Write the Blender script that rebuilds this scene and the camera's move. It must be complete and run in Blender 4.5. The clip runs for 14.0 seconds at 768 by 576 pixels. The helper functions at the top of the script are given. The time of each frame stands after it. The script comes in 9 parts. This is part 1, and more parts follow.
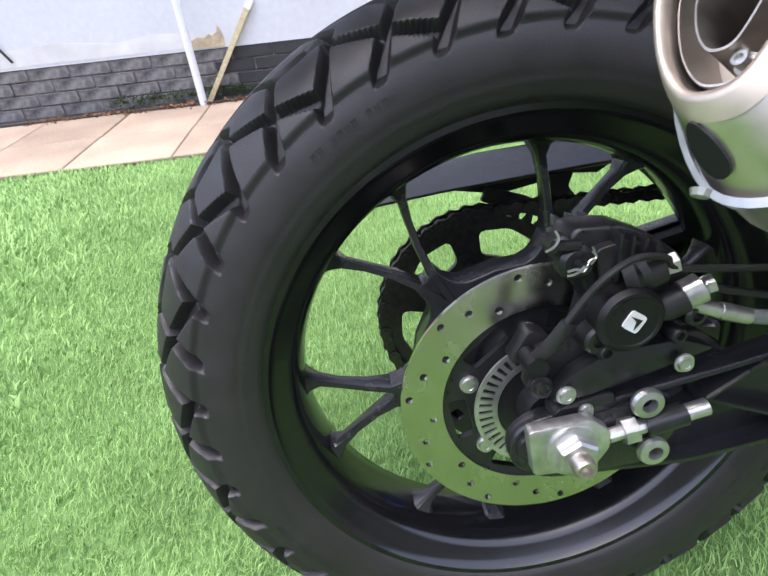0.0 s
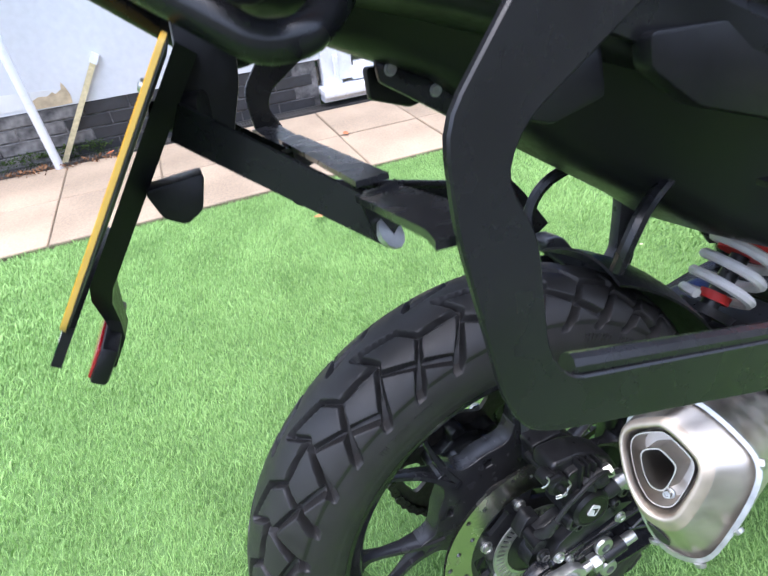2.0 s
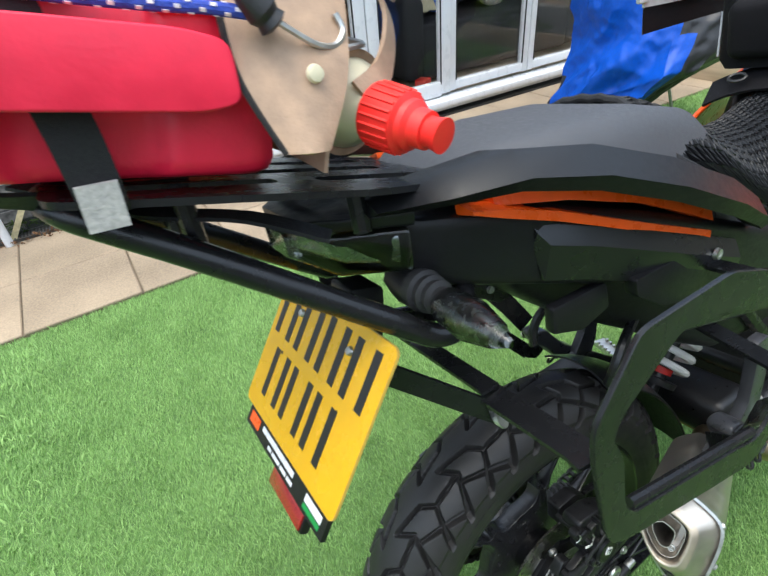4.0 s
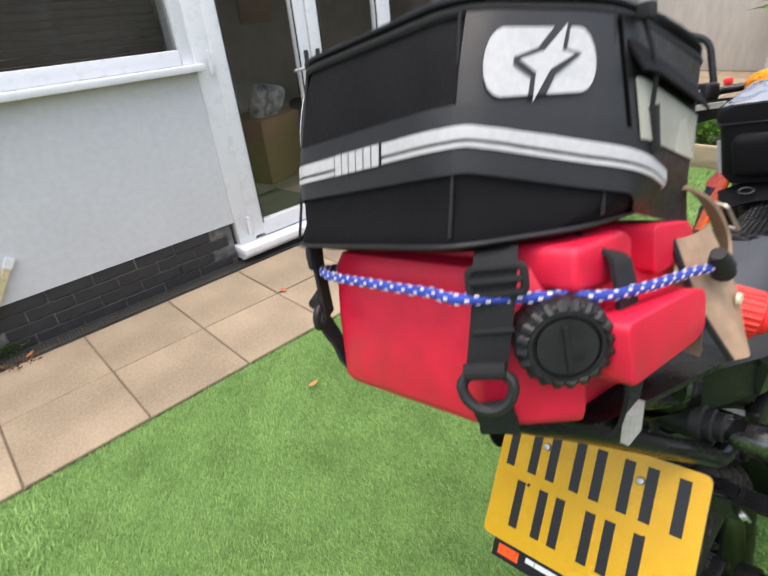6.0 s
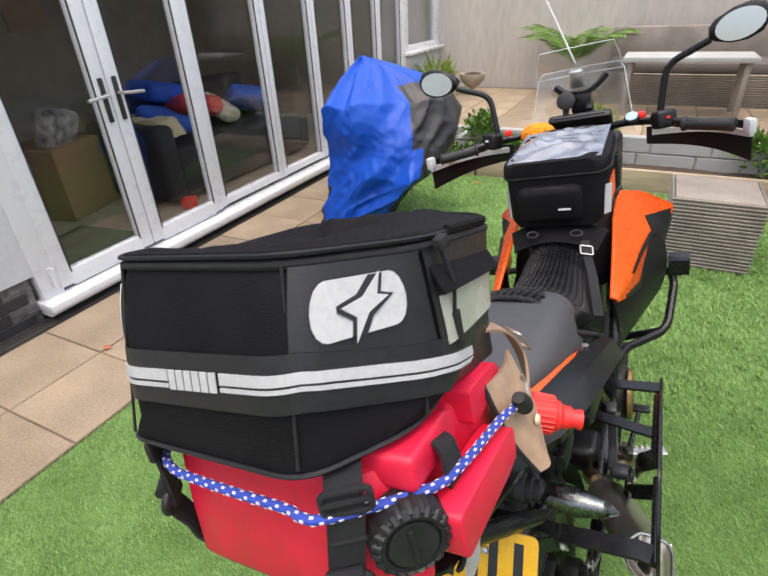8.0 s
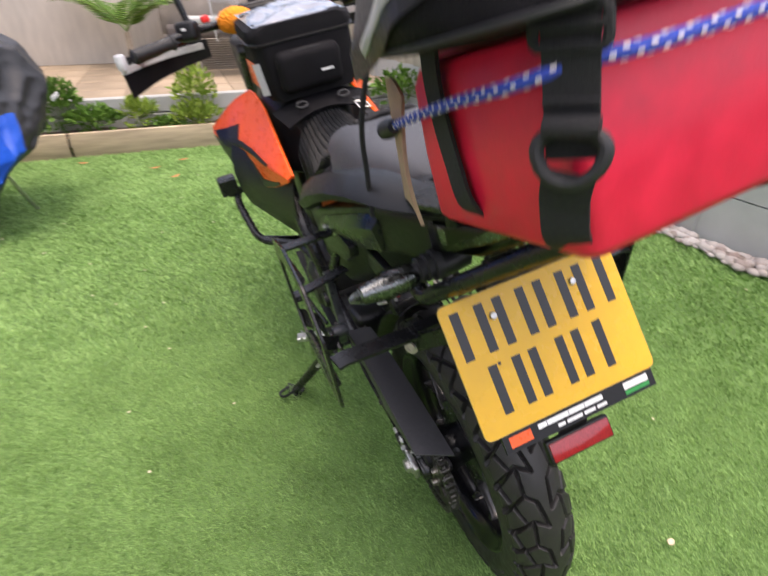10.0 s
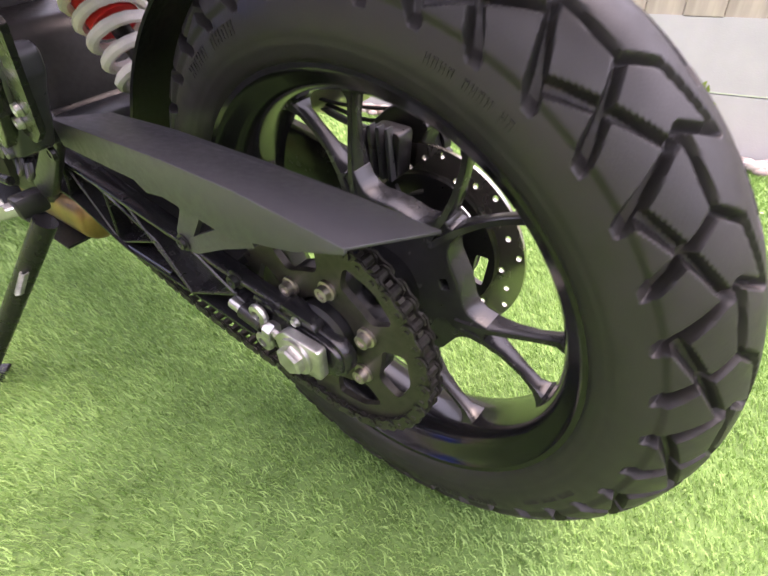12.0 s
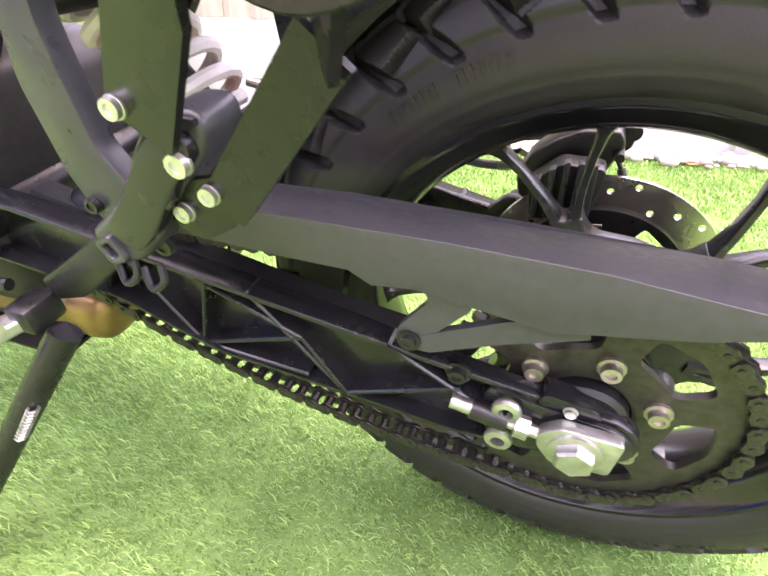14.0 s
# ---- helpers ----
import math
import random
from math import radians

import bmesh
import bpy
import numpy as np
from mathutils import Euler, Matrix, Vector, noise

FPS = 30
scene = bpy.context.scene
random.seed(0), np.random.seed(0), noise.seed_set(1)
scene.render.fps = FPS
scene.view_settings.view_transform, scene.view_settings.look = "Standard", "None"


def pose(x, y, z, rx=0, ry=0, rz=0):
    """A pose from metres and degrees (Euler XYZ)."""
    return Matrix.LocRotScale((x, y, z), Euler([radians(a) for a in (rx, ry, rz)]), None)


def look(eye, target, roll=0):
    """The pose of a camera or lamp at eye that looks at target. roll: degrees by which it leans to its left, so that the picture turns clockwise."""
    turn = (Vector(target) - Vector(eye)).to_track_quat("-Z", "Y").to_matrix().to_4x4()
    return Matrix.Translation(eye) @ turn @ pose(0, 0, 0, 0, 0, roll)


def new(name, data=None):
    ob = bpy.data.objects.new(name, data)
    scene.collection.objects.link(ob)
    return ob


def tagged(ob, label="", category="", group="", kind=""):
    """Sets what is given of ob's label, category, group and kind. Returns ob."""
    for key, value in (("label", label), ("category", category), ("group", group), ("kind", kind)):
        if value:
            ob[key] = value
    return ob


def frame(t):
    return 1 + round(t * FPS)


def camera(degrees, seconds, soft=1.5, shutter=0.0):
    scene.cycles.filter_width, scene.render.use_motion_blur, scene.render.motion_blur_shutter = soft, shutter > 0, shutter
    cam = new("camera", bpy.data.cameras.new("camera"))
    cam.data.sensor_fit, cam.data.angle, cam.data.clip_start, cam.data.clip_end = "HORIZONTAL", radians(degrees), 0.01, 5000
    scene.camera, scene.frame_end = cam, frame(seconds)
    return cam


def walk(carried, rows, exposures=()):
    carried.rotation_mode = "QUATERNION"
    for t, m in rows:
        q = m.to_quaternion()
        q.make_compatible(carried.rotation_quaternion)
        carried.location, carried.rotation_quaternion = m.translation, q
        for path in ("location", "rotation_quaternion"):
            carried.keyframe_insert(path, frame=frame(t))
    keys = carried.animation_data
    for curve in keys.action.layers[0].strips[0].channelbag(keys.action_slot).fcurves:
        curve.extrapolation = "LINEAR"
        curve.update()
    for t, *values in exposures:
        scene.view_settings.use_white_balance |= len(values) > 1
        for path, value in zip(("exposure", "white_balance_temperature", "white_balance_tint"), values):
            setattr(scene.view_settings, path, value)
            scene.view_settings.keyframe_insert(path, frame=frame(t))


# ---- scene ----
cam = camera(75.03, 14.0, soft=1.5, shutter=0.3)
PATH = [
    (0.0, -0.1327, -0.2867, 0.6265, 55.96, 5.04, -6.43),
    (0.5, -0.1735, -0.2796, 0.6427, 53.50, 5.40, -10.66),
    (1.0, -0.2069, -0.2620, 0.7262, 53.07, 5.04, -14.25),
    (1.5, -0.2152, -0.2515, 0.8331, 53.56, 4.72, -18.32),
    (2.0, -0.2330, -0.2329, 0.9249, 52.90, 4.71, -23.61),
    (2.2, -0.2343, -0.2351, 0.9550, 52.82, 4.97, -25.28),
    (4.3, -0.4375, -0.1946, 1.1846, 54.12, 4.50, -33.59),
    (4.5, -0.4728, -0.1762, 1.1696, 54.67, 4.85, -33.75),
    (5.0, -0.5485, -0.0997, 1.1909, 57.01, 5.23, -34.79),
    (5.5, -0.6220, -0.0362, 1.2284, 59.76, 5.40, -38.17),
    (6.0, -0.6895, 0.0119, 1.3381, 60.82, 5.16, -44.65),
    (6.5, -0.6798, -0.0015, 1.4459, 60.44, 4.78, -51.70),
    (7.0, -0.6293, -0.0178, 1.4997, 60.19, 4.47, -55.51),
    (7.2, -0.6036, -0.0336, 1.5184, 60.15, 4.50, -56.33),
    (9.3, -0.7160, 0.3430, 1.3270, 59.35, -0.50, -90.50),
    (9.5, -0.7022, 0.4035, 1.3054, 59.01, -0.25, -95.99),
    (10.0, -0.6568, 0.5308, 1.1641, 58.89, -0.52, -111.70),
    (10.5, -0.5413, 0.4943, 0.9367, 59.18, -1.00, -122.78),
    (11.0, -0.4436, 0.4135, 0.7778, 59.33, -1.36, -128.73),
    (11.5, -0.3603, 0.3968, 0.6611, 59.49, -1.56, -133.92),
    (12.0, -0.2774, 0.4367, 0.5524, 59.94, -1.82, -141.39),
    (12.5, -0.1801, 0.4694, 0.5181, 60.22, -2.28, -149.68),
    (13.0, -0.0901, 0.4861, 0.5105, 61.03, -1.71, -154.61),
    (13.5, -0.0158, 0.4947, 0.5262, 60.69, -1.70, -158.14),
    (14.0, 0.0442, 0.4968, 0.5495, 61.50, -0.96, -159.52),
]
walk(cam, [(t, pose(*p)) for t, *p in PATH], exposures=[(0.0, 1.60, 5800, 17), (0.5, 1.70, 5700, 15), (1.0, 1.57, 5650, 14), (2.2, 1.64, 5500, 13), (4.5, 1.02, 5950, 0), (5.0, 1.02, 5800, 1), (5.5, 1.02, 6150, 7), (6.5, 0.76, 6450, 8), (7.0, 0.80, 6400, 7), (9.5, 0.80, 6700, 14), (10.0, 1.05, 6650, 16), (10.5, 1.33, 6750, 20), (11.5, 1.95, 6950, 28), (12.5, 2.57, 6680, 36), (13.2, 2.74, 6600, 38), (14.0, 3.15, 6800, 35)])

# ---- daylight: bright overcast sky, soft high sun ----
world = bpy.data.worlds.new("overcast_sky")
scene.world = world
world.use_nodes = True
wn = world.node_tree.nodes
sky = wn.new("ShaderNodeTexSky")
sky.sky_type, sky.sun_disc = "NISHITA", False
sky.sun_elevation, sky.sun_rotation = radians(80), radians(260)
sky.air_density, sky.dust_density, sky.ozone_density = 1.0, 6.0, 0.6
world.node_tree.links.new(sky.outputs[0], wn["Background"].inputs[0])
wn["Background"].inputs[1].default_value = 0.15
sun_data = bpy.data.lights.new("sun", "SUN")
sun_data.energy, sun_data.angle, sun_data.color = 1.1, radians(140), (1.0, 0.975, 0.95)
sun = new("sun", sun_data)
sun.matrix_world = look((-0.8, -3.2, 9), (0.4, 0, 0))

# ---- materials ----


def mat(name, color, rough=0.5, metal=0.0, vary=0.15, scale=60.0, bump=0.0, bump_scale=400.0, spec=0.5, big=4.0, color2=None, random=0.0, coat=0.0, stretch=(1, 1, 1)):
    """A surface with fine grain and broad patches of tone, roughness that varies with them, and a fine relief."""
    m = bpy.data.materials.new(name)
    m.use_nodes = True
    t = m.node_tree
    p = t.nodes["Principled BSDF"]
    p.inputs["Metallic"].default_value = metal
    p.inputs["Specular IOR Level"].default_value = spec
    p.inputs["Coat Weight"].default_value = coat
    co = t.nodes.new("ShaderNodeTexCoord")
    mp = t.nodes.new("ShaderNodeMapping")
    mp.inputs["Scale"].default_value = stretch
    t.links.new(co.outputs["Object"], mp.inputs[0])
    fine = t.nodes.new("ShaderNodeTexNoise")
    fine.inputs["Scale"].default_value, fine.inputs["Detail"].default_value = scale, 6
    broad = t.nodes.new("ShaderNodeTexNoise")
    broad.inputs["Scale"].default_value, broad.inputs["Detail"].default_value = big, 3
    for n in (fine, broad):
        t.links.new(mp.outputs[0], n.inputs["Vector"])
    both = t.nodes.new("ShaderNodeMath")
    both.operation = "ADD"
    t.links.new(fine.outputs[0], both.inputs[0])
    t.links.new(broad.outputs[0], both.inputs[1])
    if random:
        info = t.nodes.new("ShaderNodeObjectInfo")
        mul = t.nodes.new("ShaderNodeMath")
        mul.operation, mul.inputs[1].default_value = "MULTIPLY_ADD", random
        t.links.new(info.outputs["Random"], mul.inputs[0])
        t.links.new(both.outputs[0], mul.inputs[2])
        both = mul
    ramp = t.nodes.new("ShaderNodeMapRange")
    ramp.inputs["From Min"].default_value, ramp.inputs["From Max"].default_value = 0.7, 1.3 + random
    t.links.new(both.outputs[0], ramp.inputs["Value"])
    mix = t.nodes.new("ShaderNodeMix")
    mix.data_type = "RGBA"
    c2 = color2 or tuple(min(1, c * (1 + 2 * vary)) for c in color)
    mix.inputs["A"].default_value = (*[c * (1 - vary) for c in color], 1)
    mix.inputs["B"].default_value = (*c2, 1)
    t.links.new(ramp.outputs[0], mix.inputs["Factor"])
    t.links.new(mix.outputs["Result"], p.inputs["Base Color"])
    rr = t.nodes.new("ShaderNodeMapRange")
    rr.inputs["From Min"].default_value, rr.inputs["From Max"].default_value = 0.3, 0.7
    rr.inputs["To Min"].default_value, rr.inputs["To Max"].default_value = max(0.02, rough * 0.8), min(1, rough * 1.2)
    t.links.new(fine.outputs[0], rr.inputs["Value"])
    t.links.new(rr.outputs[0], p.inputs["Roughness"])
    if bump:
        b = t.nodes.new("ShaderNodeBump")
        b.inputs["Strength"].default_value, b.inputs["Distance"].default_value = bump, 0.002
        n = t.nodes.new("ShaderNodeTexNoise")
        n.inputs["Scale"].default_value, n.inputs["Detail"].default_value = bump_scale, 4
        t.links.new(mp.outputs[0], n.inputs["Vector"])
        t.links.new(n.outputs[0], b.inputs["Height"])
        t.links.new(b.outputs[0], p.inputs["Normal"])
    return m


def glass(name, color=(1, 1, 1), rough=0.0, ior=1.45):
    m = bpy.data.materials.new(name)
    m.use_nodes = True
    p = m.node_tree.nodes["Principled BSDF"]
    p.inputs["Base Color"].default_value = (*color, 1)
    p.inputs["Transmission Weight"].default_value = 1
    p.inputs["Roughness"].default_value, p.inputs["IOR"].default_value = rough, ior
    return m


def islands(name, dark, light, rough=0.5, glow_through=0.0):
    """A material for loose stuff: each separate piece has its own tone."""
    m = bpy.data.materials.new(name)
    m.use_nodes = True
    t = m.node_tree
    p = t.nodes["Principled BSDF"]
    geo = t.nodes.new("ShaderNodeNewGeometry")
    co = t.nodes.new("ShaderNodeTexCoord")
    broad = t.nodes.new("ShaderNodeTexNoise")
    broad.inputs["Scale"].default_value, broad.inputs["Detail"].default_value = 5.0, 4
    t.links.new(co.outputs["Object"], broad.inputs["Vector"])
    add = t.nodes.new("ShaderNodeMath")
    add.operation, add.inputs[1].default_value = "MULTIPLY_ADD", 0.85
    t.links.new(geo.outputs["Random Per Island"], add.inputs[0])
    t.links.new(broad.outputs[0], add.inputs[2])
    ramp = t.nodes.new("ShaderNodeMapRange")
    ramp.inputs["From Min"].default_value, ramp.inputs["From Max"].default_value = 0.3, 1.5
    t.links.new(add.outputs[0], ramp.inputs["Value"])
    mix = t.nodes.new("ShaderNodeMix")
    mix.data_type = "RGBA"
    mix.inputs["A"].default_value, mix.inputs["B"].default_value = (*dark, 1), (*light, 1)
    t.links.new(ramp.outputs[0], mix.inputs["Factor"])
    t.links.new(mix.outputs["Result"], p.inputs["Base Color"])
    p.inputs["Roughness"].default_value = rough
    p.inputs["Specular IOR Level"].default_value = 0.2
    if glow_through:
        # thin plastic lets some light through from behind
        tr = t.nodes.new("ShaderNodeBsdfTranslucent")
        t.links.new(mix.outputs["Result"], tr.inputs["Color"])
        both = t.nodes.new("ShaderNodeMixShader")
        both.inputs[0].default_value = glow_through
        t.links.new(p.outputs[0], both.inputs[1])
        t.links.new(tr.outputs[0], both.inputs[2])
        t.links.new(both.outputs[0], t.nodes["Material Output"].inputs["Surface"])
    return m


M_TURF = mat("turf_backing", (0.108, 0.205, 0.053), 0.9, vary=0.3, scale=220, bump=0.6, bump_scale=300, big=9, color2=(0.152, 0.272, 0.077))
M_BLADE = islands("turf_blade", (0.110, 0.222, 0.046), (0.43, 0.645, 0.235), 0.55, glow_through=0.2)
M_SLAB = mat("paving_slab", (0.27, 0.21, 0.145), 0.85, vary=0.35, scale=130, bump=0.5, bump_scale=350, big=2.2, random=0.25)
M_JOINT = mat("paving_joint", (0.14, 0.11, 0.075), 0.95, vary=0.3, scale=120, bump=0.5)
M_RENDER = mat("white_render", (0.56, 0.57, 0.585), 0.8, vary=0.05, scale=30, bump=0.25, bump_scale=250, big=1.2)
M_STAINED = mat("stained_render", (0.58, 0.58, 0.565), 0.85, vary=0.12, scale=7, bump=0.35, bump_scale=120, big=1.5)
M_PLINTH = mat("black_plinth_paint", (0.022, 0.022, 0.024), 0.6, vary=0.4, scale=40, bump=0.4, bump_scale=120, big=3)
M_WORN = mat("worn_plinth_paint", (0.030, 0.029, 0.031), 0.85, vary=0.4, scale=26, bump=1.0, bump_scale=70, big=7, color2=(0.24, 0.23, 0.22))
M_UPVC = mat("white_upvc", (0.72, 0.73, 0.75), 0.3, vary=0.008, scale=20)
M_PANE = glass("window_glass", (0.93, 0.95, 0.95))
M_DRAIN = mat("drain_plastic", (0.05, 0.047, 0.043), 0.5, vary=0.3)
M_WALL2 = mat("beige_render", (0.50, 0.46, 0.41), 0.9, vary=0.10, scale=18, bump=0.3, bump_scale=120, big=1.0, stretch=(1, 1, 0.25))
M_SLEEPER = mat("pale_timber", (0.40, 0.32, 0.22), 0.8, vary=0.2, scale=30, bump=0.5, bump_scale=90, stretch=(1, 0.12, 1))
M_CONC = mat("white_concrete", (0.40, 0.405, 0.39), 0.85, vary=0.06, scale=9, bump=0.4, bump_scale=160, big=1.5)
M_FENCE = mat("fence_timber", (0.30, 0.27, 0.21), 0.85, vary=0.25, scale=40, bump=0.5, bump_scale=120, stretch=(1, 1, 0.1))
M_PEBBLE = islands("white_pebbles", (0.19, 0.135, 0.11), (0.55, 0.52, 0.49), 0.7)
M_SOIL = mat("soil", (0.05, 0.035, 0.025), 0.95, vary=0.4, scale=80, bump=1.0)
M_LEAF = islands("shrub_leaf", (0.03, 0.09, 0.012), (0.17, 0.30, 0.05), 0.5)
M_LIME = islands("lime_leaf", (0.09, 0.17, 0.02), (0.36, 0.46, 0.08), 0.5)
M_LITTER = islands("leaf_litter", (0.05, 0.032, 0.02), (0.30, 0.16, 0.08), 0.85)
M_MOSS = islands("wall_moss", (0.02, 0.035, 0.008), (0.07, 0.11, 0.025), 0.9)
M_DRY = mat("dry_leaf", (0.42, 0.20, 0.07), 0.8, vary=0.35, scale=200, bump=0.6)
M_BARK = mat("red_bark", (0.42, 0.13, 0.05), 0.8, vary=0.3, scale=150, bump=0.6)

# the motorcycle
M_TYRE = mat("tyre_rubber", (0.020, 0.0190, 0.0186), 0.48, vary=0.12, scale=50, bump=0.12, bump_scale=700, big=9, spec=0.45)
M_GLOSS = mat("gloss_black_paint", (0.006, 0.006, 0.007), 0.20, vary=0.2, scale=30, coat=0.15)
M_SATIN = mat("satin_black_steel", (0.009, 0.0092, 0.0103), 0.27, vary=0.1, scale=40, bump=0.02, bump_scale=900, spec=0.42)
M_CAST = mat("black_cast_alloy", (0.011, 0.011, 0.012), 0.34, vary=0.3, scale=120, bump=0.12, bump_scale=800)
M_SPOKE = mat("satin_black_spoke", (0.020, 0.020, 0.0215), 0.24, vary=0.2, scale=60)
M_ARM = mat("satin_grey_casting", (0.040, 0.041, 0.046), 0.32, vary=0.12, scale=60, bump=0.03, bump_scale=800)
M_ARMBLACK = mat("gloss_black_casting", (0.013, 0.013, 0.0145), 0.24, vary=0.15, scale=60, bump=0.05, bump_scale=700)
M_PLASTIC = mat("matt_black_plastic", (0.0075, 0.0075, 0.0085), 0.38, vary=0.2, scale=150, bump=0.15, bump_scale=1100, spec=0.34)
M_GLOSSPL = mat("semi_gloss_black_plastic", (0.010, 0.010, 0.011), 0.28, vary=0.05, scale=25)
M_GREYPL = mat("dark_grey_plastic", (0.052, 0.052, 0.057), 0.46, vary=0.15, scale=150, bump=0.1, bump_scale=1100)
M_DISC = mat("brake_disc_steel", (0.55, 0.53, 0.47), 0.25, metal=1.0, vary=0.06, scale=40)
M_STEEL = mat("zinc_plated_steel", (0.50, 0.50, 0.48), 0.36, metal=0.9, vary=0.2, scale=90)
M_BRONZE = mat("yellow_zinc_bolt", (0.46, 0.42, 0.37), 0.36, metal=0.9, vary=0.2, scale=200)
M_EXH = mat("brushed_stainless", (0.56, 0.52, 0.46), 0.40, metal=1.0, vary=0.10, scale=90, stretch=(0.2, 1, 1))
M_LIP = mat("blasted_stainless_lip", (0.55, 0.48, 0.39), 0.5, metal=0.9, vary=0.12, scale=70)
M_PIPE = mat("heat_tinted_steel", (0.42, 0.33, 0.22), 0.35, metal=1.0, vary=0.3, scale=30)
M_CHAIN = mat("oily_chain", (0.066, 0.063, 0.058), 0.36, metal=0.8, vary=0.4, scale=300)
M_SPROCKET = mat("sprocket_steel", (0.07, 0.066, 0.058), 0.42, metal=0.7, vary=0.3, scale=120)
M_ORANGE = mat("orange_plastic", (0.86, 0.10, 0.006), 0.3, vary=0.05, scale=60)
M_RUBBER = mat("black_rubber", (0.016, 0.016, 0.017), 0.6, vary=0.2, scale=150)
M_SPRING = mat("white_spring_paint", (0.74, 0.72, 0.68), 0.4, vary=0.08, scale=60)
M_REDALU = mat("red_rubber_stop", (0.55, 0.02, 0.015), 0.5, vary=0.15, scale=60)
M_YELLOW = mat("yellow_reflective_sheet", (0.72, 0.40, 0.004), 0.26, vary=0.04, scale=30)
# black of printed marks, also painted where holes and grooves lie in shade
M_PRINTSHADE = mat("black_print_and_shade", (0.012, 0.012, 0.013), 0.35, vary=0.2, scale=90)
M_WHITEINK = mat("white_print", (0.78, 0.78, 0.78), 0.5, vary=0.05, scale=90)
M_REFRED = mat("red_reflector", (0.28, 0.01, 0.013), 0.2, vary=0.3, scale=500, coat=0.6)
M_LENS = glass("clear_lens", (0.9, 0.92, 0.92), 0.05)
M_SMOKE = glass("smoked_lens", (0.25, 0.27, 0.27), 0.05)
M_REFLECTOR = mat("lamp_reflector", (0.7, 0.7, 0.7), 0.25, metal=1.0, vary=0.1, scale=200)
M_SEAT = mat("grey_seat_vinyl", (0.055, 0.056, 0.062), 0.55, vary=0.12, scale=200, bump=0.3, bump_scale=900)
M_MESH = mat("black_mesh_fabric", (0.014, 0.014, 0.016), 0.8, vary=0.3, scale=250)
M_MIRROR = mat("mirror_glass", (0.85, 0.87, 0.88), 0.02, metal=1.0, vary=0.01)
M_SCREEN = glass("clear_windscreen", (0.94, 0.96, 0.96), 0.06)
# pale opaque rim: the bright edge of clear plastic put into its colour
M_EDGE = mat("pale_edge_sheen", (0.72, 0.75, 0.75), 0.2, vary=0.1)
M_ALU = mat("engine_alloy", (0.035, 0.034, 0.033), 0.45, metal=0.4, vary=0.2, scale=120)
M_HEADER = mat("bronze_engine_cover", (0.30, 0.19, 0.08), 0.4, metal=0.8, vary=0.3, scale=40)

# the luggage
M_RED = mat("red_polyethylene", (0.70, 0.013, 0.05), 0.42, vary=0.10, scale=45, bump=0.12, bump_scale=300, big=6)
M_CAP = mat("black_cap_plastic", (0.012, 0.012, 0.013), 0.5, vary=0.25, scale=90, bump=0.15)
M_WEB = mat("black_webbing", (0.010, 0.010, 0.0115), 0.7, vary=0.3, scale=500, bump=0.8, bump_scale=1500)
M_CORDURA = mat("black_cordura", (0.0066, 0.0062, 0.0074), 0.7, vary=0.3, scale=350, bump=0.5, bump_scale=900, big=14, spec=0.14)
M_PANEL = mat("charcoal_coated_fabric", (0.0135, 0.0135, 0.015), 0.42, vary=0.2, scale=150, bump=0.2, bump_scale=900)
M_SILVER = mat("silver_reflective_print", (0.50, 0.50, 0.51), 0.45, vary=0.08, scale=200)
M_POCKET = mat("clear_pocket_film", (0.42, 0.42, 0.36), 0.25, vary=0.15, scale=20)
M_BLUECORD = mat("blue_cord", (0.03, 0.06, 0.36), 0.8, vary=0.25, scale=600, bump=0.6)
M_WHITECORD = mat("white_cord_fleck", (0.72, 0.66, 0.68), 0.8, vary=0.15, scale=500)
M_LEATHER = mat("tan_leather", (0.34, 0.23, 0.15), 0.6, vary=0.2, scale=70, bump=0.3, bump_scale=500)
M_CREAM = mat("cream_polyethylene", (0.66, 0.60, 0.42), 0.45, vary=0.06, scale=40)
M_CAPRED = mat("bright_red_cap", (0.80, 0.025, 0.02), 0.4, vary=0.06, scale=60)
M_BLUE = mat("blue_nylon_cover", (0.004, 0.066, 0.43), 0.46, vary=0.12, scale=60, bump=0.5, bump_scale=45, spec=0.35)
M_BLACKCOVER = mat("black_nylon_cover", (0.018, 0.018, 0.02), 0.4, vary=0.2, scale=60, bump=0.4, bump_scale=60)
M_SPONGE = mat("orange_sponge", (0.90, 0.26, 0.01), 0.9, vary=0.2, scale=160, bump=1.0, bump_scale=220)
# opaque half-metal grey puts the sky's sheen into the clear film
M_MAPFILM = mat("map_film_sky_sheen", (0.30, 0.30, 0.32), 0.16, metal=0.6, vary=0.25, scale=14, spec=1.0, coat=1.0)
M_ALUBAR = mat("pale_aluminium_bar", (0.55, 0.56, 0.57), 0.4, vary=0.08, scale=80)
M_WICKER = mat("grey_wicker", (0.24, 0.21, 0.18), 0.8, vary=0.25, scale=100)
M_TERRA = mat("weathered_stoneware", (0.36, 0.30, 0.23), 0.9, vary=0.2, scale=50, bump=0.4)

# ---- building helpers ----
ORG = {}
LEAN = -11.28
BIKE = pose(0, 0, 0, LEAN, 0, 0)
HERE = Matrix.Identity(4)


